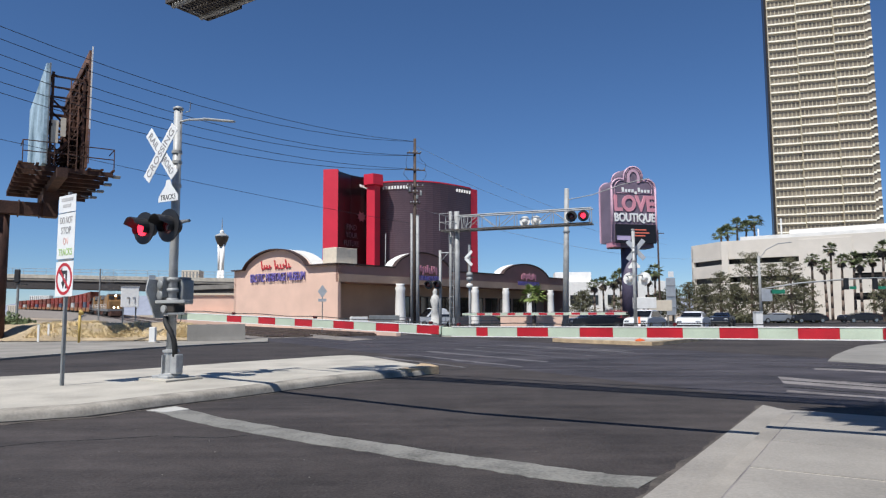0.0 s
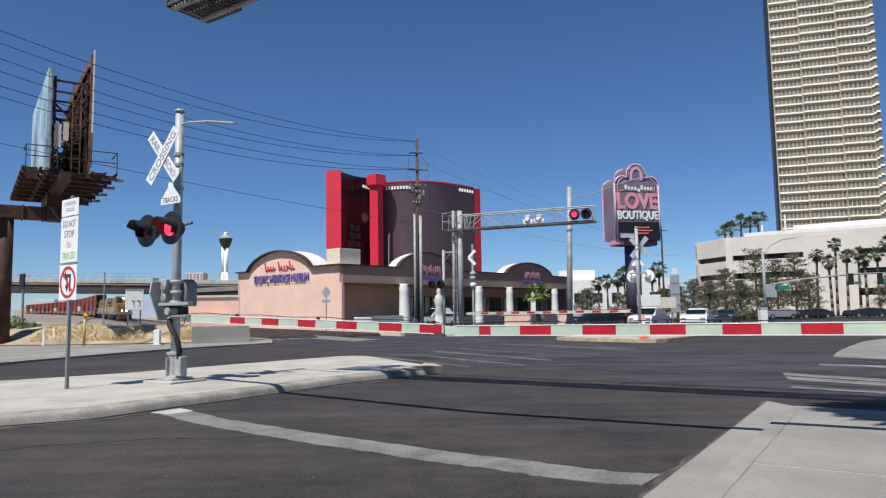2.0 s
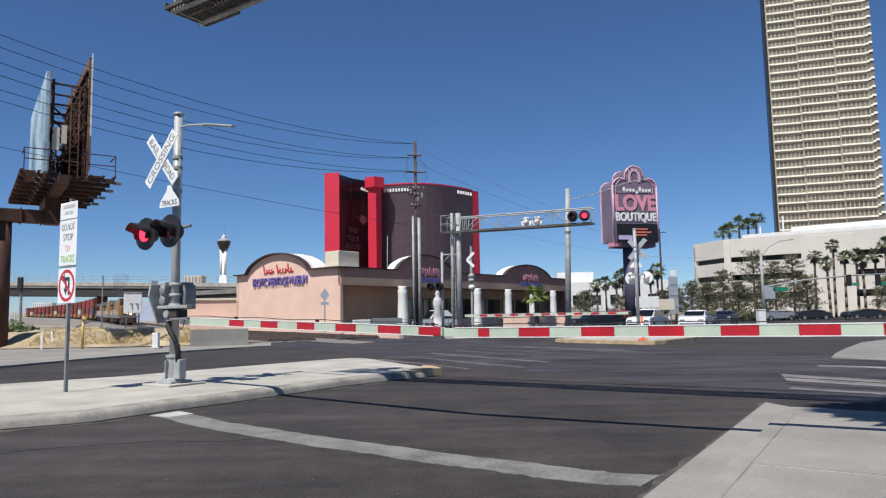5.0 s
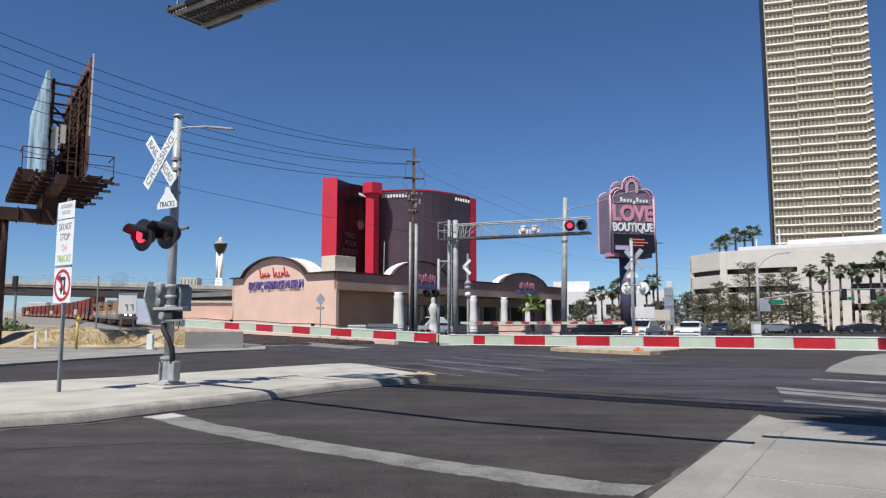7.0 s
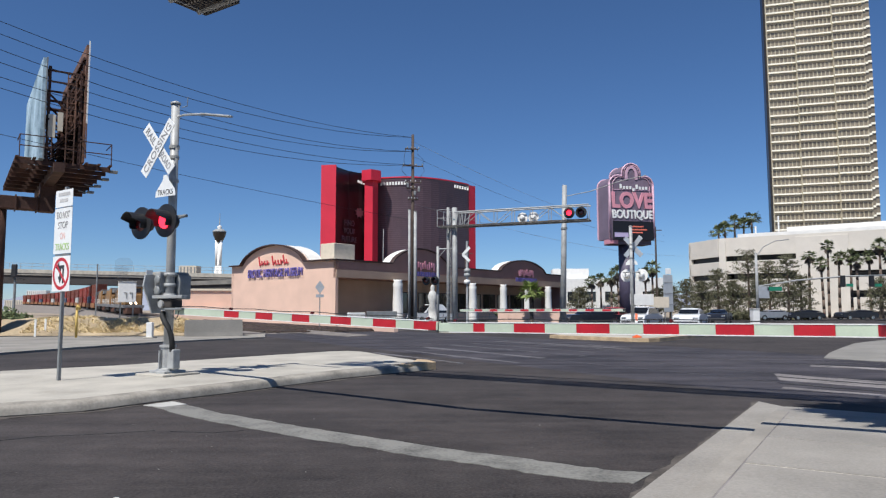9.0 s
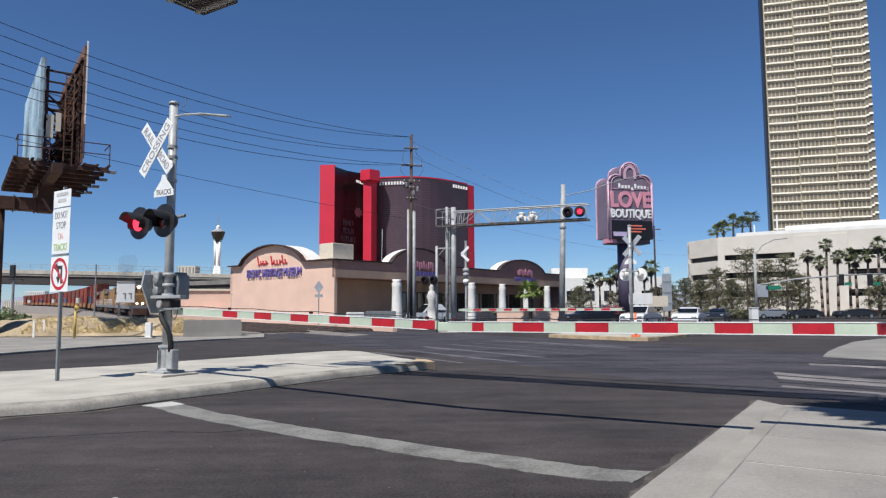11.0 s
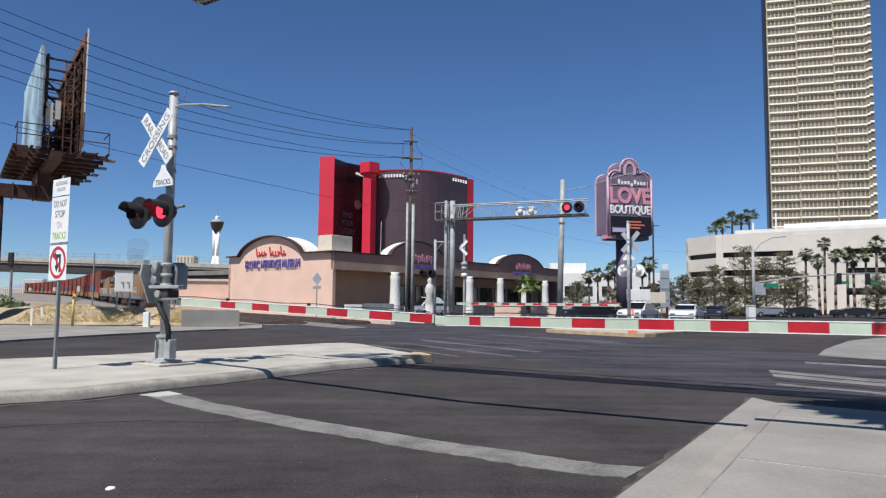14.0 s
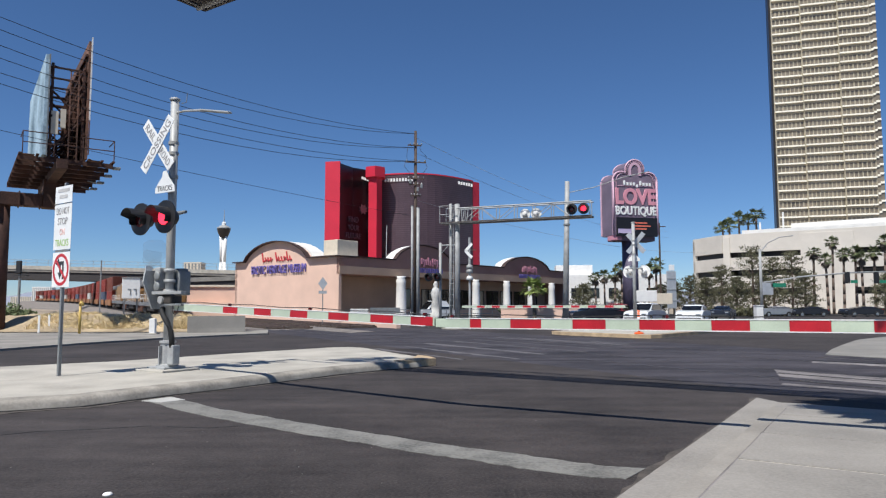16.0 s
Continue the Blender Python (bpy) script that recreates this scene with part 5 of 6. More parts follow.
NEXT = Vector((-30.0, 15.0))
for i, (za, zb, off, drop) in enumerate(((13.9, 17.4, 0.0, 2.4), (13.9, 17.2, 0.0, 2.85), (12.86, 16.6, 0.0, 2.75), (12.86, 16.0, 0.0, 2.95), (11.86, 14.5, 0.0, 2.25), (11.86, 14.6, 0.0, 2.8), (7.82, 10.3, 0.0, 0.5))):
    wire = thing("overhead_wire", pose(0, 0, 0), "thin black overhead power wire", "wire", "overhead wires")
    part("strand", tube(B(), sag((-2.0 + off, 50, za), (NEXT.x + off, NEXT.y, zb), drop), 0.016 if i < 6 else 0.012, 5), BLACK, wire)
for za, zb, xb in ((13.6, 12.5, 34), (12.5, 11.6, 34), (9.0, 9.4, 40)):
    wire = thing("overhead_wire", pose(0, 0, 0), "thin black overhead power wire", "wire", "overhead wires")
    part("strand", tube(B(), sag((-2.0, 50, za), (xb, 105, zb), 1.2), 0.012, 5), STEEL, wire)
for x, y, h in ((30.5, 98, 13), (3.5, 95, 9.5)):
    wp = thing("utility_pole", pose(x, y, 0), "dark wooden utility pole in the distance", "utility pole")
    part("shaft", cyl(B(), (0, 0, 0), (0, 0, h), 0.16, 0.12, 8), WOOD, wp)
    part("crossarm", box(B(), (0, 0, h - 0.5), (1.8, 0.1, 0.12)), WOOD, wp)

# ---- pylon sign ----
py = thing("pylon_sign", pose(20.72, 75, 0.5, 0, 0, 13), "tall purple and pink pylon sign with lobed top and screen", "pylon sign")
W2 = 2.62


def lobes(w, k=1.0):
    pts = [(-w, 8.4), (w, 8.4), (w, 14.3)]
    for c, r, z, a0, a1 in ((w * 0.62, w * 0.38, 14.3, 0, 125), (0, w * 0.42, 15.55, 15, 165), (-w * 0.62, w * 0.38, 14.3, 55, 180)):
        for i in range(9):
            a = radians(a0 + (a1 - a0) * i / 8)
            pts.append((c + r * math.cos(a), z + r * math.sin(a)))
    pts.append((-w, 14.3))
    return pts


fm = pose(0, 0, 0, 90)
part("edge_trim", prism(B(), lobes(W2), 0.0, 0.25, fm), PINK_EDGE, py, "pink neon edge trim")
part("cabinet", prism(B(), lobes(W2 - 0.05), -2.6, 0.0, fm), PURPLE, py, "dusty purple sign cabinet")
part("face", prism(B(), [(x * 0.93, 8.4 + (z - 8.4) * 0.985) for x, z in lobes(W2)], 0.25, 0.28, fm), PURPLE, py)
for w, r in ((W2, 0.11), (W2 - 0.42, 0.06)):
    pts = lobes(w)[2:]
    part("neon_trim", tube(B(), [(x, -0.3, z) for x, z in [(w, 8.5)] + pts + [(-w, 8.5)]], r, 6), PINK_EDGE, py, "pink neon tube", rounded=True)
part("back_trim", tube(B(), [(x, 2.6, z) for x, z in [(W2, 8.5)] + lobes(W2)[2:] + [(-W2, 8.5)]], 0.1, 6), PINK_EDGE, py)
part("name_rule", box(B(), (0.0, -0.31, 13.75), (4.4, 0.05, 0.07)), PINK_EDGE, py)
part("arch_trim", prism(B(), [(0.75 * math.cos(radians(a)), 15.4 + 1.0 * math.sin(radians(a))) for a in range(0, 181, 15)] + [(-0.75, 14.9), (-0.45, 14.9)] + [(0.45 * math.cos(radians(a)), 15.4 + 0.7 * math.sin(radians(a))) for a in range(180, -1, -15)] + [(0.45, 14.9), (0.75, 14.9)], 0.28, 0.36, fm), PINK_EDGE, py)
part("lettering", letters("LOVE", 1.8, 0.05, 4.8, pose(0.05, -0.32, 12.62) @ UPRIGHT, 0.10), PINK, py, "large pink lettering")
part("lettering", letters("BOUTIQUE", 1.12, 0.05, 4.8, pose(0.05, -0.32, 11.0) @ UPRIGHT, 0.05), SIGN_WHITE, py, "white lettering")
bm = B()
for i in range(9):
    box(bm, (-1.3 + i * 0.38, -0.36, 13.98 + (0.12 if i in (0, 5) else 0) - (0.2 if i == 4 else 0)), (0.26, 0.06, 0.5 if i in (0, 5) else 0.34), bevel=0.02)
part("script_lettering", bm, SIGN_WHITE, py, "white script drawn as bars")
scr = part("screen", box(B(), (0.1, -0.3, 9.3), (4.8, 0.12, 2.05)), SCREEN, py, "dark electronic screen")
for z, x0, w in ((9.75, 0.5, 1.6), (9.42, 0.75, 1.9), (9.1, 0.55, 1.3)):
    part("text_bar", box(B(), (x0, -0.37, z), (w, 0.02, 0.13)), LED_TEXT, scr, "glowing orange text drawn as a bar")
part("picture_bar", box(B(), (-1.35, -0.37, 8.85), (1.6, 0.02, 0.5), bevel=0.05), LED_WHITE, scr, "dim violet picture drawn as a bar")
part("base_box", box(B(), (-2.1, 0.6, 8.5), (0.9, 1.6, 1.3), bevel=0.05), PINK, py, "pink box below the cabinet")
part("skirt", box(B(), (0.2, 1.2, 8.1), (4.6, 2.0, 0.5)), PURPLE, py)
part("column", cyl(B(), (0.0, 1.2, -0.52), (0.0, 1.2, 8.2), 0.85, 0.85, 20), PYLON_BLUE, py, "purple column", rounded=True)

# ---- parking garage ----
gx = Vector((73.2 - 52.4, 115 - 130))
GA = math.degrees(math.atan2(gx.y, gx.x))
ga = thing("parking_garage", pose(52.4, 130, 0, 0, 0, GA), "white concrete parking garage with dark open decks", "building")
GW = 60.0
# black blocks stand in for the shade in the deck openings
part("core", box(B(), (GW / 2, 12, 7), (GW - 4, 20, 13.6)), BLACK, ga, "solid black core for the shade inside the decks")
for i, z in enumerate((1.1, 4.6, 8.0, 11.3)):
    h = 2.35 if i < 3 else 3.4
    part("deck_front", box(B(), (GW / 2, 0, z + h / 2 - 0.2), (GW, 0.5, h), bevel=0.03), GARAGE, ga, "white concrete deck front")
    part("deck_side", box(B(), (4.63, 0, z + h / 2 - 0.2), (9.26, 0.5, h), pose(0, 0, 0, 0, 0, 140), bevel=0.03), GARAGE, ga)
# same black filling for shade, round the corner
part("side_core", prism(B(), [(0.3, 0.6), (-6.6, 6.2), (-3, 16), (6, 16)], 0.2, 13.6), BLACK, ga, "solid black core for the shade inside the decks")
part("side_roof", prism(B(), [(0.3, 0.6), (-6.8, 6.3), (-3, 20), (6, 20)], 13.8, 14.2), GARAGE, ga)
part("corner_pier", box(B(), (9.0, -0.05, 7.0), (0.7, 0.6, 14.0), pose(0, 0, 0, 0, 0, 140), bevel=0.03), GARAGE, ga)
for x in (0.3, 13.3, 31.0, 44.0):
    w = 8.2 if x == 13.3 else 1.2
    part("pier", box(B(), (x + w / 2 - 0.3, -0.06, 7.0), (w, 0.7, 14.0), bevel=0.03), GARAGE, ga, "white concrete pier")
part("upper_deck", box(B(), (GW / 2 + 1, 6, 14.7), (GW - 4, 9, 1.2)), ROOF_WHITE, ga, "bright white top deck wall")
part("upper_deck", box(B(), (GW / 2 + 6, 8, 15.7), (GW - 10, 8, 1.2)), ROOF_WHITE, ga)
for x in (9.5, 5.5):
    part("roof_post", cyl(B(), (x, 5, 15), (x, 5, 18.6 if x > 6 else 17), 0.15, seg=8), WHITE, ga)

# ---- gold tower ----
TA = math.degrees(math.atan2(-9, 32.2))
tw = thing("gold_tower", pose(124.9, 260, 0, 0, 0, TA), "very tall gold glass hotel tower with pale floor bands", "tower")
FH = 3.36
NF = 56
bays = ((1.1, 11.0, 0.0), (11.0, 23.4, -0.9), (23.4, 33.6, -1.8))
part("dark_side", box(B(), (0.9, 2.6, 95), (1.6, 4.4, 190)), BRONZE_DARK, tw, "dark bronze side wall")
for x0, x1, y0 in bays:
    part("glass_bay", box(B(), ((x0 + x1) / 2, y0 + 3.2, 95), (x1 - x0, 6.0, 190)), GOLD, tw, "gold tinted glass")
for x in (34.4, 36.0):
    part("corner_bay", box(B(), (x, 3.0 if x < 35 else 4.0, 95), (1.6, 6, 190)), GOLD, tw, "gold corner bay")
for f in range(NF):
    z = 14 + f * FH
    bm = B()
    for x0, x1, y0 in bays:
        box(bm, ((x0 + x1) / 2, y0 - 0.1, z), (x1 - x0 - 0.1, 1.0, 0.52))
    box(bm, (34.4, -0.15, z + 0.9), (1.5, 0.5, 0.75))
    box(bm, (36.0, 0.85, z + 1.7), (1.5, 0.5, 0.75))
    part("floor_band", bm, GOLD_BAND, tw)
bm = B()
for x0, x1, y0 in bays:
    n = round((x1 - x0) / 1.4)
    for i in range(n + 1):
        box(bm, (x0 + (x1 - x0) * i / n, y0 + 0.18, 100), (0.42 if i in (0, n) else 0.36, 0.4, 176))
part("mullion_grid", bm, GOLD_LINE, tw, kind="stuff")
bm = B()
for f in range(NF):
    for x0, x1, y0 in bays:
        box(bm, ((x0 + x1) / 2, y0 + 0.2, 14 + f * FH - 0.62), (x1 - x0 - 0.2, 0.3, 0.72))
part("transom_grid", bm, GOLD_LINE, tw, kind="stuff")
side_t = thing("annex_tower", pose(176, 300, 0), "grey tower behind the gold one", "tower")
part("wall", box(B(), (0, 0, 35), (12, 12, 70)), BRONZE_DARK, side_t)

# ---- red and plum hotel ----
ho = thing("red_hotel", pose(0, 0, 0), "huge plum glass hotel with red end walls and a dark screen", "hotel")


part("red_fin", prism(B(), [at(570.5, 1050), at(597, 1046), at(600, 1075), at(574, 1085)], 0, 222), HOTEL_RED, ho, "red end wall")
part("dark_screen", prism(B(), [at(597.5, 1052), at(620, 1085), at(638, 1100), at(652, 1108), at(652, 1125), at(600, 1100)], 0, 220), SCREEN, ho, "black screen wall")
part("red_column", prism(B(), [at(648.5, 1080), at(663, 1074), at(672.5, 1090), at(672.5, 1104), at(650, 1100)], 0, 219), HOTEL_RED, ho, "red column")
curve = [at(672 + 163 * i / 12, 1105 + 6 * math.cos(i / 12 * 3.1) - 18 * math.sin(math.pi * i / 12) + 70 * (i / 12) ** 2) for i in range(13)]
part("plum_wing", prism(B(), curve + [(x, y + 40) for x, y in curve[::-1]], 0, 212), HOTEL_DARK, ho, "curved plum glass wing")
part("red_end", prism(B(), [at(835, 1168), at(846.5, 1180), at(846.5, 1220), at(836, 1210)], 0, 212), HOTEL_RED, ho, "red end strip")
bm = B()
for f in range(58):
    z = 20 + f * 3.3
    for (xa, ya), (xb, yb) in zip(curve[:-1], curve[1:]):
        vs = [bm.verts.new(v) for v in ((xa, ya - 0.5, z), (xb, yb - 0.5, z), (xb, yb - 0.5, z + 0.9), (xa, ya - 0.5, z + 0.9), (xa, ya + 0.3, z + 0.9), (xb, yb + 0.3, z + 0.9))]
        bm.faces.new(vs[:4])
        bm.faces.new((vs[3], vs[2], vs[5], vs[4]))
part("floor_banding", bm, HOTEL_LINE, ho, "thin dark floor bands", kind="stuff")
bm = B()
for (xa, ya), (xb, yb) in zip(curve[:-1], curve[1:]):
    prism(bm, [(xa, ya - 1), (xb, yb - 1), (xb, yb + 5), (xa, ya + 5)], 212, 214)
part("roof_edge", bm, HOTEL_RED, ho)
for p0, p1, z, n in ((676, 728, 203, 10), (808, 835, 205, 6)):
    for i in range(n):
        px = p0 + (p1 - p0) * (i + 0.5) / n
        k = (px - 672) / 163
        y = 1105 + 6 * math.cos(k * 3.1) - 18 * math.sin(math.pi * k) + 70 * k * k - 1.5
        x, _ = at(px, y)
        part("letter_bar", box(B(), (x, y, z), (3.0, 0.8, 5.0)), SIGN_WHITE, ho, "white sign letter drawn as a bar")
for i in range(5):
    x, y = at(637 + i * 3, 1094 + i * 3)
    part("letter_bar", box(B(), (x, y, 205 - i * 0.5), (2.2, 0.8, 4.0)), SIGN_WHITE, ho, "white sign letter drawn as a bar")

for text, z, w in (("FIND", 136.5, 23), ("YOUR", 124, 27), ("FUTURE", 111, 35)):
    part("screen_lettering", letters(text, 8.8, 0.3, w, pose(-142, 1080.4, z, 0, 0, 56) @ UPRIGHT), SCREEN_TEXT, ho, "pale lettering on the screen")
part("screen_star", prism(B(), [((9 if i % 2 else 5.5) * math.cos(radians(22.5 * i)), (9 if i % 2 else 5.5) * math.sin(radians(22.5 * i))) for i in range(16)], 0, 0.5, pose(-129.2, 1098.6, 155, 0, 0, 40) @ UPRIGHT), SCREEN_STAR, ho, "dim pink star on the screen")
part("column_crown", prism(B(), [at(643, 1078), at(660, 1068), at(677, 1080), at(678, 1100), at(645, 1100)], 203, 219.5), HOTEL_RED, ho, "flared red column head")

# ---- observation tower and far towers ----
ob = thing("observation_tower", pose(*at(391, 2350), 0), "slender white observation tower with a dark pod", "observation tower")
leg = B()
for a in (90, 210, 330):
    c, s = math.cos(radians(a)), math.sin(radians(a))
    cyl(leg, (24 * c, 24 * s, 0), (7 * c, 7 * s, 150), 5.5, 4.5, 10)
    cyl(leg, (7 * c, 7 * s, 150), (9 * c, 9 * s, 238), 4.5, 5.0, 10)
cyl(leg, (0, 0, 0), (0, 0, 238), 7, 7, 12)
part("shaft", leg, WHITE, ob, "white concrete legs", rounded=True)
part("pod", lathe(B(), [(11, 232), (19, 250), (21.5, 258), (22.5, 262), (22.5, 265)], 24), BRONZE_DARK, ob, "dark glass pod")
part("pod_roof", lathe(B(), [(22.6, 265), (22.6, 268), (15, 273), (9, 276)], 24), STEEL, ob, "grey pod roof")
part("crown", lathe(B(), [(7, 275), (7, 284), (3, 288)], 16), WHITE, ob)
part("spire", cyl(B(), (0, 0, 286), (0, 0, 330), 1.8, 0.5, 8), STEEL, ob)
for px0, px1, y, top, m, seed in ((382, 428, 2300, 118, WHITE, 1), (427, 445, 2350, 150, WHITE, 2), (326, 356, 1500, 96, CREAM, 3), (58, 92, 2600, 75, WHITE, 4), (96, 120, 2400, 60, HOTEL_DARK, 5), (20, 60, 3000, 45, CREAM, 6)):
    x0, x1 = at(px0, y)[0], at(px1, y)[0]
    fb = thing("far_building", pose((x0 + x1) / 2, y, 0), "pale high-rise far across the city", "building", "far high-rises")
    w = x1 - x0
    part("wall", box(B(), (0, 0, top / 2), (w, 30, top)), m, fb)
    bm = B()
    n = int(w / 7)
    for i in range(n):
        box(bm, (-w / 2 + (i + 0.5) * w / n, -15.2, top / 2), (w / n * 0.4, 0.6, top * 0.94))
    part("window_strips", bm, STEEL_DARK, fb, kind="stuff")

# ---- mountains ----
bm = B()
rows = []
rng = random.Random(8)
for j, (y, k) in enumerate(((4300, 0.0), (4500, 1.0), (4780, 0.2))):
    rows.append([bm.verts.new((-4400 + i * 90, y, -20 + k * (70 + 95 * max(0.0, noise.noise(Vector((i * 0.16, 2, 0))) + 0.35) + 12 * rng.random()))) for i in range(98)])
for a, b in zip(rows[:-1], rows[1:]):
    for i in range(97):
        bm.faces.new((a[i], a[i + 1], b[i + 1], b[i]))
tagged(part("backdrop", bm, MOUNTAIN), "mountains on the horizon, coloured blue for distant haze", "mountains", kind="structure")

# ---- overpass ----
ov = thing("overpass", pose(-75, 190, 0, 0, 1.4, 0), "grey concrete road overpass above the railway", "bridge", kind="structure")
part("deck", box(B(), (0, 0, 10.15), (160, 10, 0.7), bevel=0.05), CONCRETE_GREY, ov)
# underside shade comes from the girder's dark colour
part("girder", box(B(), (0, 0.1, 8.75), (160, 9.6, 2.1)), SHADE_STEEL, ov, "girders coloured dark for the shade under the deck")
part("parapet", box(B(), (0, -5.0, 10.9), (160, 0.3, 1.0), bevel=0.03), CONCRETE, ov)
bm = B()
for i in range(54):
    cyl(bm, (-79 + i * 3, -4.9, 11.3), (-79 + i * 3, -4.9, 13.0), 0.05, seg=5)
for z in (12.2, 13.0):
    cyl(bm, (-79, -4.9, z), (79, -4.9, z), 0.05, seg=5)
part("railing", bm, STEEL, ov)
for x in (-64, 24, 48):
    for y in (-3, 3):
        part("pier", cyl(B(), (x, y, -3), (x, y, 8), 0.8, seg=14), CONCRETE_GREY, ov, rounded=True)
ramp = thing("ramp_bridge", pose(-32, 150, 0, 0, -2.0, 4), "concrete ramp with dark underside beside the pink building", "bridge", kind="structure")
part("deck", box(B(), (-6, 0, 7.6), (34, 8, 0.9), bevel=0.04), CONCRETE_GREY, ramp)
part("girder", box(B(), (-6, 0.1, 6.6), (34, 7.6, 1.3)), SHADE_STEEL, ramp)
for x in (-20, -8, 4):
    part("pier", cyl(B(), (x, 0, -1), (x, 0, 6.3), 0.7, seg=12), CONCRETE_GREY, ramp)

# ---- palms and trees ----


def palm(name, m, h, crown, seed, label, fronds=34, skirt=True, r=0.2, lean=(0.0, 0.0), leaf=PALM_LEAF, blade=0.055):
    rng = random.Random(seed)
    ob = thing(name, m, label, "palm", "palms")
    bm = B()
    bend = rng.uniform(-0.25, 0.25)
    pts = [Vector(((bend + lean[0]) * (i / 6) ** 1.4, lean[1] * (i / 6) ** 1.4, h * i / 6)) for i in range(7)]
    for i in range(6):
        cyl(bm, pts[i], pts[i + 1], r * (1.15 - 0.06 * i), r * (1.1 - 0.06 * i), 9)
    part("trunk", bm, PALM_BARK, ob, rounded=True)
    top = pts[-1]

    def frond(bm, a, el, ln, w):
        d = Vector((math.cos(a) * math.cos(el), math.sin(a) * math.cos(el), math.sin(el)))
        sd = Vector((-math.sin(a), math.cos(a), 0))
        pc = top + d * ln * 0.5
        bm.faces.new([bm.verts.new(v) for v in (top, top + d * ln * 0.3 + sd * 0.04, pc, top + d * ln * 0.3 - sd * 0.04)])
        n = 9
        for i in range(n):
            b = -1.25 + 2.5 * i / (n - 1)
            v = d * math.cos(b) + sd * math.sin(b)
            tip = pc + v * ln * 0.55 * (1 - 0.25 * abs(b)) - Vector((0, 0, ln * 0.22 * rng.uniform(0.3, 1.2)))
            o = (d * -math.sin(b) + sd * math.cos(b)) * w
            mid = pc + (tip - pc) * 0.5 + Vector((0, 0, 0.04))
            bm.faces.new([bm.verts.new(q) for q in (pc, mid + o, tip, mid - o)])

    bm = B()
    for i in range(fronds):
        frond(bm, i * 2.4, rng.uniform(-0.45, 1.35), crown * rng.uniform(0.8, 1.1), crown * blade)
    part("crown", bm, leaf, ob, "green fan leaves", kind="stuff")
    if skirt:
        bm = B()
        for i in range(26):
            frond(bm, i * 2.4, rng.uniform(-1.45, -0.75), crown * rng.uniform(0.6, 0.95), crown * 0.06)
        part("dead_leaves", bm, SKIRT, ob, "hanging dead leaves", kind="stuff")
    return ob


def tree(m, h, r, seed, label, count=2600, leaf=0.22, material=LEAF):
    rng = random.Random(seed)
    ob = thing("tree", m, label, "tree", "trees before the garage")
    bm = B()
    cyl(bm, (0, 0, 0), (0.1, 0, h * 0.55), 0.2, 0.13, 8)
    cyl(bm, (0.1, 0, h * 0.55), (0, 0, h * 0.95), 0.13, 0.03, 7)
    tips = []
    for i in range(46):
        a, k = i * 2.4, 0.14 + 0.8 * i / 46
        ln = r * (1.2 - 0.9 * k) * rng.uniform(0.55, 1.25)
        p0 = Vector((0.08, 0, h * k))
        p1 = p0 + Vector((math.cos(a) * ln, math.sin(a) * ln, ln * rng.uniform(0.05, 0.5)))
        cyl(bm, p0, p1, 0.045, 0.012, 5)
        tips.append((p0, p1))
    part("trunk", bm, BARK, ob)
    bm = B()
    for _ in range(count):
        p0, p1 = rng.choice(tips)
        p = p0.lerp(p1, rng.uniform(0.3, 1.1)) + Vector((rng.gauss(0, 0.2), rng.gauss(0, 0.2), rng.gauss(0, 0.12))) * (r / 2.2)
        q = Euler((rng.uniform(0, 6), rng.uniform(0, 6), rng.uniform(0, 6))).to_matrix()
        s = leaf * rng.uniform(0.5, 1.3)
        bm.faces.new([bm.verts.new(p + q @ Vector(c)) for c in ((-s, 0, 0), (0, -s * 0.4, 0), (s, 0, 0), (0, s * 0.4, 0))])
    part("crown", bm, material, ob, "dusty green foliage", kind="stuff")
    return ob


def ax(px, y):
    return (px - 784) / 1231 * y


for i, (px, y, h) in enumerate(((1437, 100, 9.2), (1462, 98, 8.0), (1471, 104, 11.0), (1490, 100, 9.0), (1512, 101, 9.4), (1524, 98, 8.3), (1545, 100, 9.2), (1565, 97, 10.6), (1585, 98, 9))):
    palm("palm", pose(ax(px, y), y, 0), h - 0.3, 1.3, 20 + i, "tall fan palm with dead skirt before the garage", 30, True, 0.18)
for i, (px, y, h) in enumerate(((1052, 108, 5.6), (1068, 110, 6.0), (1086, 100, 5.8), (1100, 96, 6.4), (1160, 92, 6.8), (1148, 96, 6.2))):
    palm("palm", pose(ax(px, y), y, 0), h, 1.35, 40 + i, "fan palm near the pylon sign", 28, True, 0.15)
for i, (px, y, h) in enumerate(((1280, 140, 2.9), (1297, 140, 4.2), (1312, 141, 3.8), (1328, 140, 5.0), (1268, 140, 2.2))):
    palm("palm", pose(ax(px + 12, y), y, 14.6), h, 2.1, 60 + i, "palm on the garage roof deck", 34, False)
palm("palm", pose(ax(945, 60), 60, 0), 2.8, 1.35, 80, "small bright green palm before the museum", 48, False, 0.16, (0.0, 0.0), LIME_LEAF)
palm("palm", pose(6.6, 5.8, 0.1), 7.0, 2.1, 81, "leaning fan palm beside the near pavement", 30, False, 0.17, (-2.45, -0.95), PALM_LEAF, 0.12)
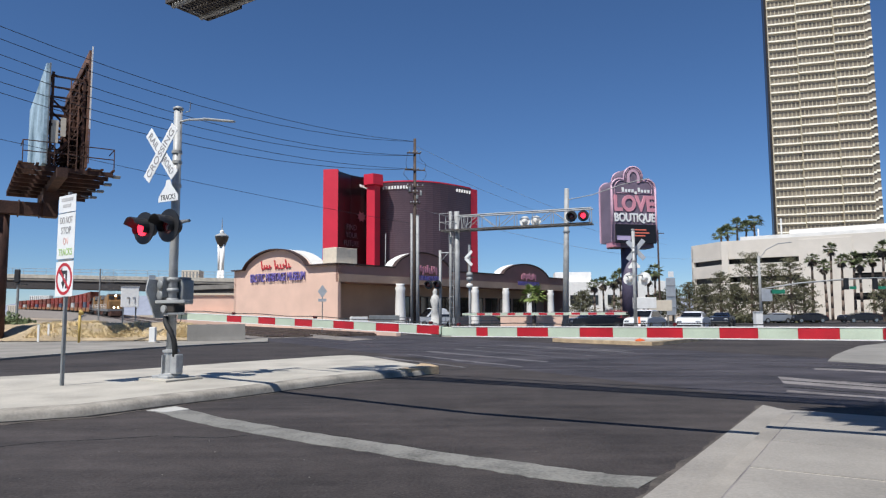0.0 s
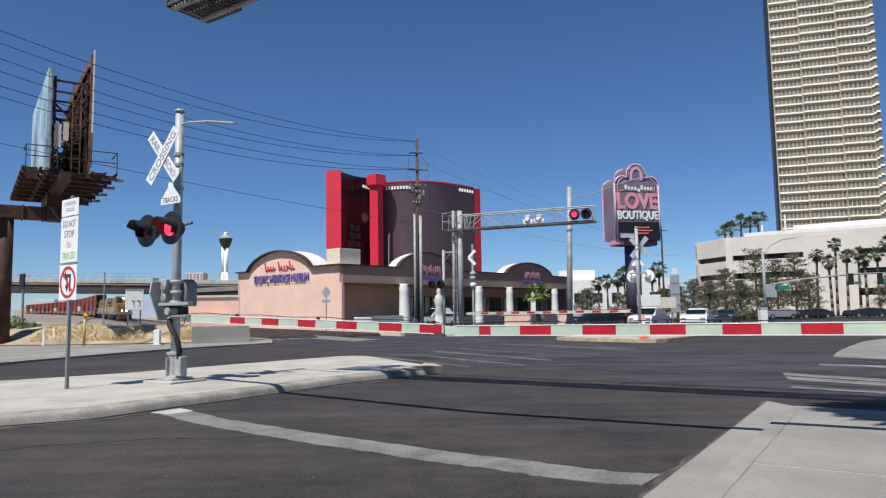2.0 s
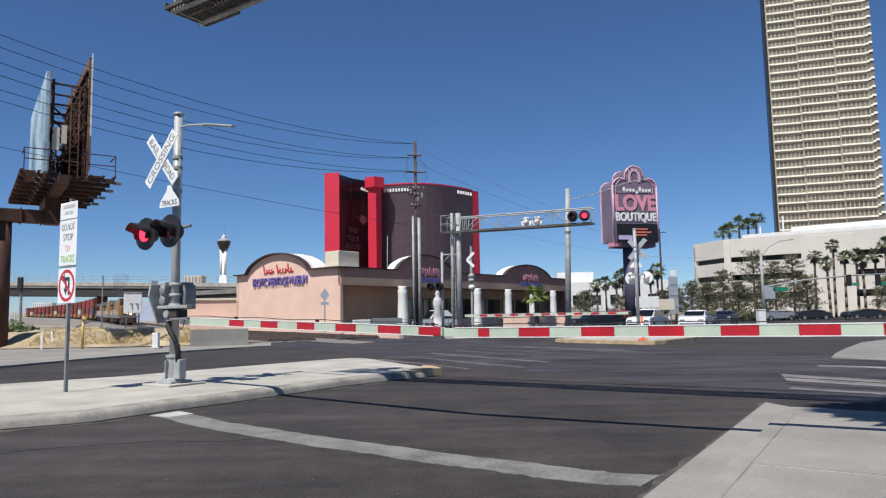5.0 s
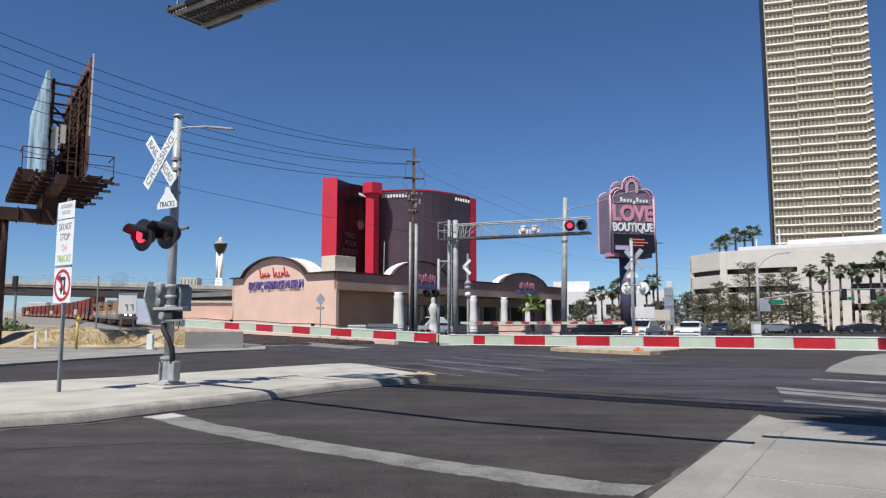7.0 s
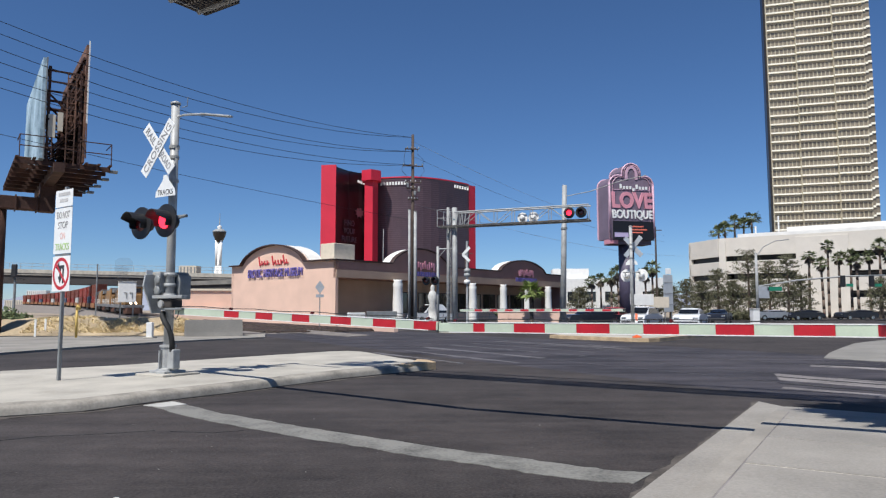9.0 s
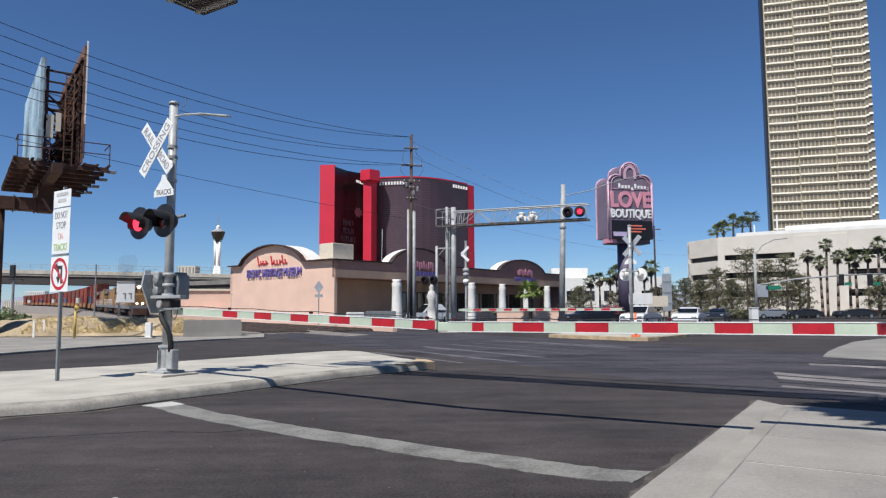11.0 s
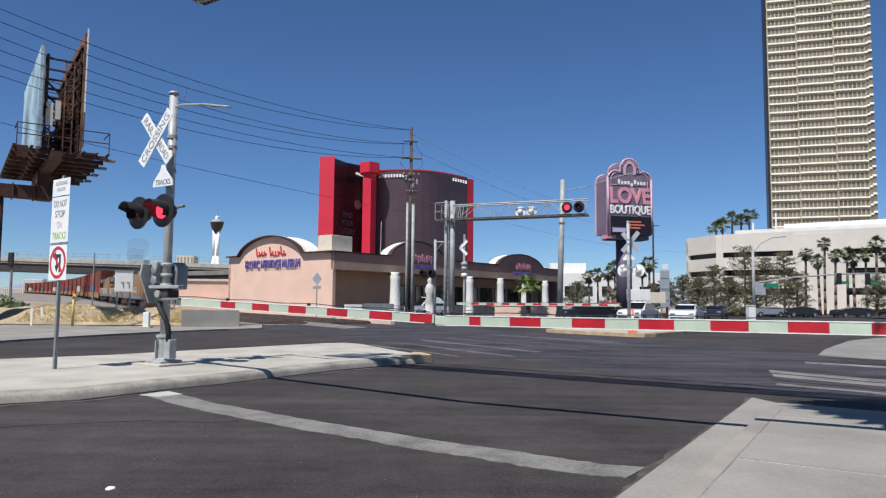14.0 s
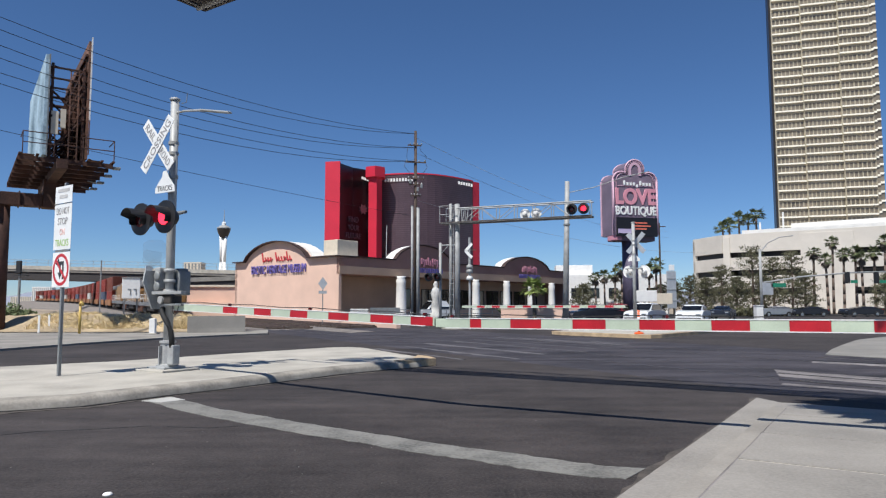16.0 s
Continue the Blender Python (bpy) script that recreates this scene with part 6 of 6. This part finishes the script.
for i, (px, y, h, r) in enumerate(((1245, 96, 5.4, 2.0), (1274, 98, 7.2, 2.6), (1300, 94, 5.4, 2.0), (1329, 96, 9.9, 3.0), (1366, 98, 8.6, 2.4), (1347, 104, 6.0, 2.2), (1399, 95, 9.3, 2.6), (1421, 98, 6.2, 2.2), (1218, 104, 6.0, 2.2), (1562, 92, 5.5, 2.4))):
    tree(pose(ax(px, y), y, 0), h, r, 100 + i, "thin dusty pine tree before the garage", 3400, 0.13)
for i, (px, y, h, r) in enumerate(((1030, 88, 4.2, 2.0), (1165, 100, 4.5, 2.0), (1190, 102, 5.0, 2.2), (1100, 108, 4.0, 2.6))):
    tree(pose(ax(px, y), y, 0), h, r, 120 + i, "dusty green street tree", 2200, 0.14)
for i in range(9):
    px = 1225 + i * 26
    shrub("hedge_bush", pose(ax(px, 84), 84, 0), 1.5, 1.25, LEAF, "low dusty bush by the road", 520, 200 + i, 0.2)

# ---- traffic signal arm on the far right, back-facing signs ----
ts = thing("traffic_signal", pose(ax(1345, 70), 70, 0), "grey traffic signal pole with a long mast arm", "traffic signal")
part("pole", cyl(B(), (0, 0, 0), (0, 0, 7.0), 0.16, 0.12, 12), STEEL, ts, rounded=True)
part("mast_arm", tube(B(), [(0, 0, 3.6), (4, 0, 4.2), (9, 0, 4.6), (13, 0, 4.7)], 0.08), STEEL, ts, rounded=True)
part("lamp_arm", tube(B(), [(0, 0, 6.6), (0.8, 0, 7.6), (2.0, 0, 8.2), (3.4, 0, 8.35)], 0.05), STEEL, ts)
part("street_sign", box(B(), (1.7, -0.1, 3.35), (1.5, 0.05, 0.42), bevel=0.02), GREEN_SIGN, ts, "green street name sign")
part("back_sign", box(B(), (0.6, -0.1, 3.0), (1.1, 0.05, 1.2), bevel=0.02), SIGN_BACK, ts)
for x in (8.6, 11.5):
    hd = part("signal_head", box(B(), (x, -0.15, 4.1), (0.4, 0.35, 1.15), bevel=0.05), BLACK, ts, "black signal head")
    part("small_sign", box(B(), (x + 0.7, -0.1, 3.7), (0.7, 0.04, 0.3)), GREEN_SIGN, ts)
gs = thing("road_sign", pose(ax(1187, 60), 60, 0, 0, 0, 8), "large grey sign seen from behind on two posts", "road sign")
part("panel", box(B(), (0, 0, 2.7), (0.86, 0.05, 3.2), bevel=0.02), SIGN_BACK, gs)
for z in (1.75, 2.7, 3.65):
    part("stiffener", box(B(), (0, -0.045, z), (0.84, 0.04, 0.06)), STEEL, gs)
part("top_panel", box(B(), (0.05, 0, 4.6), (0.5, 0.05, 0.5), bevel=0.02), SIGN_WHITE, gs)
for x in (-0.3, 0.3):
    part("post", box(B(), (x, 0.05, 1.6), (0.07, 0.07, 3.2)), STEEL_DARK, gs)
for px, y, h in ((1140, 56, 2.6), (1168, 58, 2.4)):
    rsn = thing("road_sign", pose(ax(px, y), y, 0), "pale roadside notice board", "road sign")
    part("panel", box(B(), (0, 0, h - 0.5), (1.9, 0.05, 0.9), bevel=0.02), WHITE if px < 1150 else CREAM, rsn)
    part("post", box(B(), (0, 0.04, (h - 0.5) / 2), (0.08, 0.08, h - 0.5)), STEEL_DARK, rsn)
uc = thing("utility_cabinet", pose(ax(1339, 56), 56, 0), "white roadside utility cabinet", "cabinet")
part("body", box(B(), (0, 0, 0.65), (0.55, 0.6, 1.3), bevel=0.03), WHITE, uc)
part("roof", box(B(), (0, 0, 1.33), (0.62, 0.7, 0.06), bevel=0.02), WHITE, uc)

# ---- cars ----


def car(m, paint, label, tall=1.45, long=4.5):
    ob = thing("car", m, label, "car", "waiting cars")
    h = tall
    L = long / 2
    prof = [(-L, 0.35), (-L + 0.05, 0.75), (-L + 0.25, 0.92), (-L * 0.45, 1.0), (L * 0.55, 0.98), (L - 0.12, 0.88), (L, 0.6), (L - 0.05, 0.3), (-L + 0.1, 0.28)]
    bm = prism(B(), prof, -0.88, 0.88, pose(0, 0, 0, 90))
    bmesh.ops.bevel(bm, geom=list(bm.edges), offset=0.06, segments=2, affect="EDGES")
    part("body", bm, paint, ob)
    cabp = [(-L * 0.48, 0.96), (-L * 0.12, h - 0.05), (0.0, h), (L * 0.5, h - 0.04), (L * 0.86, 0.98)]
    bm = prism(B(), cabp, -0.74, 0.74, pose(0, 0, 0, 90))
    for v in bm.verts:
        if v.co.z > 1.1:
            v.co.y *= 0.82
    bmesh.ops.bevel(bm, geom=list(bm.edges), offset=0.05, segments=2, affect="EDGES")
    part("roof", bm, paint, ob)
    win = [(-L * 0.36, 1.02), (-L * 0.1, h - 0.12), (L * 0.52, h - 0.12), (L * 0.72, 1.02)]
    for y in (-0.745, 0.745):
        part("side_window", prism(B(), win, -0.012, 0.012, pose(0, y, 1.0, 90 + math.copysign(13.0, y)) @ pose(0, -1.0, 0)), GLASS_DARK, ob, "dark side window")
    for x0, x1, nm in ((-L * 0.46, -L * 0.13, "windscreen"), (L * 0.85, L * 0.58, "rear_window")):
        bm = B()
        vs = [bm.verts.new(v) for v in ((x0, -0.66, 1.02), (x0, 0.66, 1.02), (x1, 0.62, h - 0.1), (x1, -0.62, h - 0.1))]
        bm.faces.new(vs)
        bmesh.ops.solidify(bm, geom=list(bm.faces), thickness=0.02)
        for v in bm.verts:
            v.co.x += -0.035 if nm == "windscreen" else 0.035
            v.co.z += 0.02
        part(nm, bm, GLASS_DARK, ob, "dark glass")
    for x in (-L * 0.62, L * 0.62):
        for y in (-0.82, 0.82):
            wh = part("wheel", cyl(B(), (x, y - 0.1, 0.32), (x, y + 0.1, 0.32), 0.32, seg=18), RUBBER, ob, "black tyre")
            part("rim", cyl(B(), (x, y - 0.105, 0.32), (x, y + 0.105, 0.32), 0.19, seg=14), CHROME, wh)
    for y in (-0.62, 0.62):
        part("headlight", box(B(), (-L + 0.08, y, 0.7), (0.1, 0.34, 0.14), bevel=0.02), CHROME, ob)
        part("tail_lamp", box(B(), (L - 0.06, y, 0.78), (0.1, 0.3, 0.16), bevel=0.02), TAIL, ob)
    part("bumper", box(B(), (-L + 0.02, 0, 0.42), (0.12, 1.6, 0.16), bevel=0.03), BLACK, ob)
    return ob


car(pose(ax(1225, 50), 50, 0, 0, 0, 62), CAR_WHITE, "white sedan waiting beyond the crossing", 1.4)
car(pose(ax(1140, 52), 52, 0, 0, 0, 55), CAR_WHITE, "white crossover waiting beyond the crossing", 1.55, 4.5)
car(pose(ax(1050, 54), 54, 0, 0, 0, 20), CAR_BLACK, "black sedan beyond the crossing", 1.42, 4.8)
car(pose(ax(1088, 56), 56, 0, 0, 0, 60), CAR_RED, "dark red car beyond the crossing", 1.5, 4.4)
car(pose(ax(1276, 66), 66, 0, 0, 0, 60), CAR_BLACK, "black car beyond the crossing", 1.3, 4.4)
car(pose(ax(1365, 81), 81, 0, 0, 0, 12), CAR_SILVER, "grey car beyond the crossing", 1.22, 4.3)
car(pose(ax(1425, 81), 81, 0, 0, 0, 8), CAR_BLACK, "black car further up the road", 1.2, 4.3)
car(pose(ax(1518, 81), 81, 0, 0, 0, 5), CAR_BLACK, "dark sedan in the distance", 1.2, 4.5)
car(pose(ax(765, 72), 72, 0, 0, 0, 35), CAR_WHITE, "white van parked near the museum", 1.9, 5.0)
# ---- train ----
TRAIN = []  # each vehicle with its distance behind the front


def bogie(bm, x):
    box(bm, (x, 0, 0.55), (3.4, 2.2, 0.5), bevel=0.05)
    for dx in (-1.3, 0, 1.3):
        cyl(bm, (x + dx, -1.0, 0.48), (x + dx, 1.0, 0.48), 0.48, seg=14)


def locomotive(back):
    ob = thing("locomotive", pose(0, 0, 0), "yellow and grey diesel freight locomotive on the track", "locomotive", "locomotives")
    for x in (-7.5, 7.5):
        bm = B()
        bogie(bm, x)
        part("bogie", bm, TRUCK, ob)
    part("underframe", box(B(), (0, 0, 1.35), (22, 3.0, 0.5), bevel=0.05), LOCO_GREY, ob)
    part("fuel_tank", box(B(), (0, 0, 0.85), (6.5, 2.6, 0.7), bevel=0.15), TRUCK, ob)
    part("hood", box(B(), (-1.5, 0, 2.9), (16.5, 2.0, 2.7), bevel=0.12), LOCO_YELLOW, ob, "yellow engine hood")
    part("cab", box(B(), (7.8, 0, 3.05), (2.8, 3.0, 3.0), bevel=0.15), LOCO_YELLOW, ob)
    part("nose", box(B(), (9.9, 0, 2.45), (1.7, 2.6, 1.8), bevel=0.2), LOCO_YELLOW, ob)
    part("roof_fans", box(B(), (-3, 0, 4.4), (12, 1.7, 0.35), bevel=0.1), LOCO_GREY, ob)
    part("radiator", box(B(), (-8.2, 0, 4.05), (3.2, 3.0, 0.7), bevel=0.1), LOCO_GREY, ob)
    part("cab_roof", box(B(), (7.8, 0, 4.62), (3.0, 2.8, 0.2), bevel=0.06), LOCO_GREY, ob)
    for y in (-0.75, 0.75):
        part("windscreen", box(B(), (9.22, y, 3.9), (0.06, 1.0, 0.7), bevel=0.02), GLASS_DARK, ob)
        part("headlight", cyl(B(), (10.74, y * 0.5, 1.9), (10.8, y * 0.5, 1.9), 0.16, seg=12), HEADLIGHT, ob, "lit headlight")
    part("number_lamp", cyl(B(), (9.2, 0, 4.35), (9.3, 0, 4.35), 0.22, seg=12), HEADLIGHT, ob, "lit headlight")
    part("snow_plough", prism(B(), [(10.6, -1.4), (11.3, -0.9), (11.3, 0.9), (10.6, 1.4)], 0.25, 1.2), RUST, ob, "red-brown pilot plough")
    rl = B()
    for y in (-1.5, 1.5):
        for z in (2.1, 2.6):
            cyl(rl, (-10.6, y, z), (6.2, y, z), 0.025, seg=5)
        for i in range(10):
            cyl(rl, (-10.6 + i * 1.85, y, 1.6), (-10.6 + i * 1.85, y, 2.6), 0.025, seg=5)
    part("handrail", rl, WHITE, ob)
    TRAIN.append((ob, back))


def ribbed(bm, c, s):
    box(bm, c, (s[0], s[1] - 0.06, s[2]))
    n = 26
    for i in range(n):
        x = c[0] - s[0] / 2 + (i + 0.5) * s[0] / n
        box(bm, (x, c[1], c[2]), (s[0] / n * 0.55, s[1], s[2] - 0.2))
    for dx in (-1, 1):
        box(bm, (c[0] + dx * (s[0] / 2 - 0.1), c[1], c[2]), (0.2, s[1] + 0.04, s[2]))
    return bm


def well_car(back, low, high):
    ob = thing("well_car", pose(0, 0, 0), "double-stack well car with shipping containers", "freight car", "well cars")
    for x in (-8.6, 8.6):
        bm = B()
        bogie(bm, x)
        part("bogie", bm, TRUCK, ob)
    wl = B()
    for y in (-1.42, 1.42):
        box(wl, (0, y, 1.2), (15, 0.12, 1.1), bevel=0.02)
    box(wl, (0, 0, 0.55), (14, 2.8, 0.12))
    for x in (-8.6, 8.6):
        box(wl, (x, 0, 1.2), (3.2, 2.4, 0.35), bevel=0.04)
    part("well", wl, WELL, ob, "orange-brown well")
    part("container", ribbed(B(), (0, 0, 2.1), (13.6, 2.5, 2.85)), low, ob, "ribbed steel container")
    part("container", ribbed(B(), (0, 0, 5.0), (16.1, 2.5, 2.85)), high, ob, "ribbed steel container")
    TRAIN.append((ob, back))




def exhaust(back):
    """Thin dark exhaust over the leading engine, in drifting puffs."""
    ob = thing("exhaust_smoke", pose(0, 0, 0), "thin grey diesel exhaust above the locomotive", "smoke")
    rng = random.Random(77)
    for i in range(4):
        k = i / 3
        r = 0.8 + 0.75 * k
        c = (-2.5 - 5.0 * k, rng.uniform(-0.5, 0.5), 5.3 + 3.4 * k)
        bm = B()
        bmesh.ops.create_icosphere(bm, subdivisions=2, radius=r)
        for v in bm.verts:
            v.co *= 1 + 0.55 * noise.noise(v.co * 1.1 + Vector((i, 0, 0)))
        bm.transform(Matrix.Translation(c))
        puff = part("puff", bm, SMOKE, ob)
        smooth(puff.data)
    TRAIN.append((ob, back))


locomotive(11)
exhaust(14)
locomotive(34)
locomotive(57)
loads = ((BOX_RED, BOX_BROWN), (BOX_BLUE, BOX_RED), (BOX_RED, BOX_RED), (BOX_BROWN, BOX_RED), (BOX_WHITE, BOX_BROWN), (BOX_RED, BOX_BROWN))
for i in range(18):
    well_car(79 + i * 20.5, *loads[i % 6])

# ---- what moves ----
FRONT_AT = ((0.0, 125.4), (4.0, 110.0), (7.0, 97.8), (9.2, 88.0), (11.6, 76.0), (14.0, 63.0), (16.0, 51.8))
BEATS = ((0, 1), (0.3, 0), (0.7, 1), (1.45, 0), (2.05, 1), (2.7, 0), (3.22, 1), (3.85, 0), (4.45, 1), (5.05, 0), (5.6, 1), (6.2, 0), (6.87, 1), (7.52, 0), (8.12, 1), (8.72, 0), (9.35, 1), (9.95, 0), (10.5, 1), (11.1, 0), (11.7, 1), (12.3, 0), (12.9, 1), (13.6, 0), (14.25, 1), (14.8, 0), (15.4, 1), (15.95, 0))


CANTILEVER_BEATS = ((0, 1), (0.35, 0), (0.95, 1), (1.55, 0), (2.1, 1), (2.78, 0), (3.38, 1), (4.04, 0), (4.63, 1), (5.24, 0), (5.85, 1), (6.47, 0), (7.1, 1), (7.7, 0), (8.32, 1), (8.95, 0), (9.56, 1), (10.17, 0), (10.76, 1), (11.34, 0), (11.9, 1), (12.6, 0), (13.2, 1), (13.83, 0), (14.4, 1), (15.08, 0), (15.6, 1))


def lamp_state(t, beat, beats):
    on = [b for s, b in beats if s <= t + 1e-6][-1]
    return on if beat == 0 else 1 - on


def motions():
    for ob, back in TRAIN:
        rows = []
        for t, s in FRONT_AT:
            a, yaw = track(s + back, 0.0)
            b, _ = track(s + back + 5, 0.0)
            tilt = math.degrees(math.atan2(b.z - a.z, 5))
            rows.append((t, pose(a.x, a.y, a.z + 0.24, 0, tilt, yaw - 90)))
        walk(ob, rows)
    for ob, beat in FLASH:
        rows = []
        beats = CANTILEVER_BEATS if ob.parent.parent.name.startswith("cantilever") else BEATS
        for i, (t, _) in enumerate(beats):
            y = -0.030 if lamp_state(t, beat, beats) else 0.05
            if i:
                old = -0.030 if lamp_state(t - 0.1, beat, beats) else 0.05
                rows.append((t - 0.034, pose(0, old, 0)))
            rows.append((t, pose(0, y, 0)))
        rows.append((16.0, rows[-1][1]))
        walk(ob, rows)


motions()
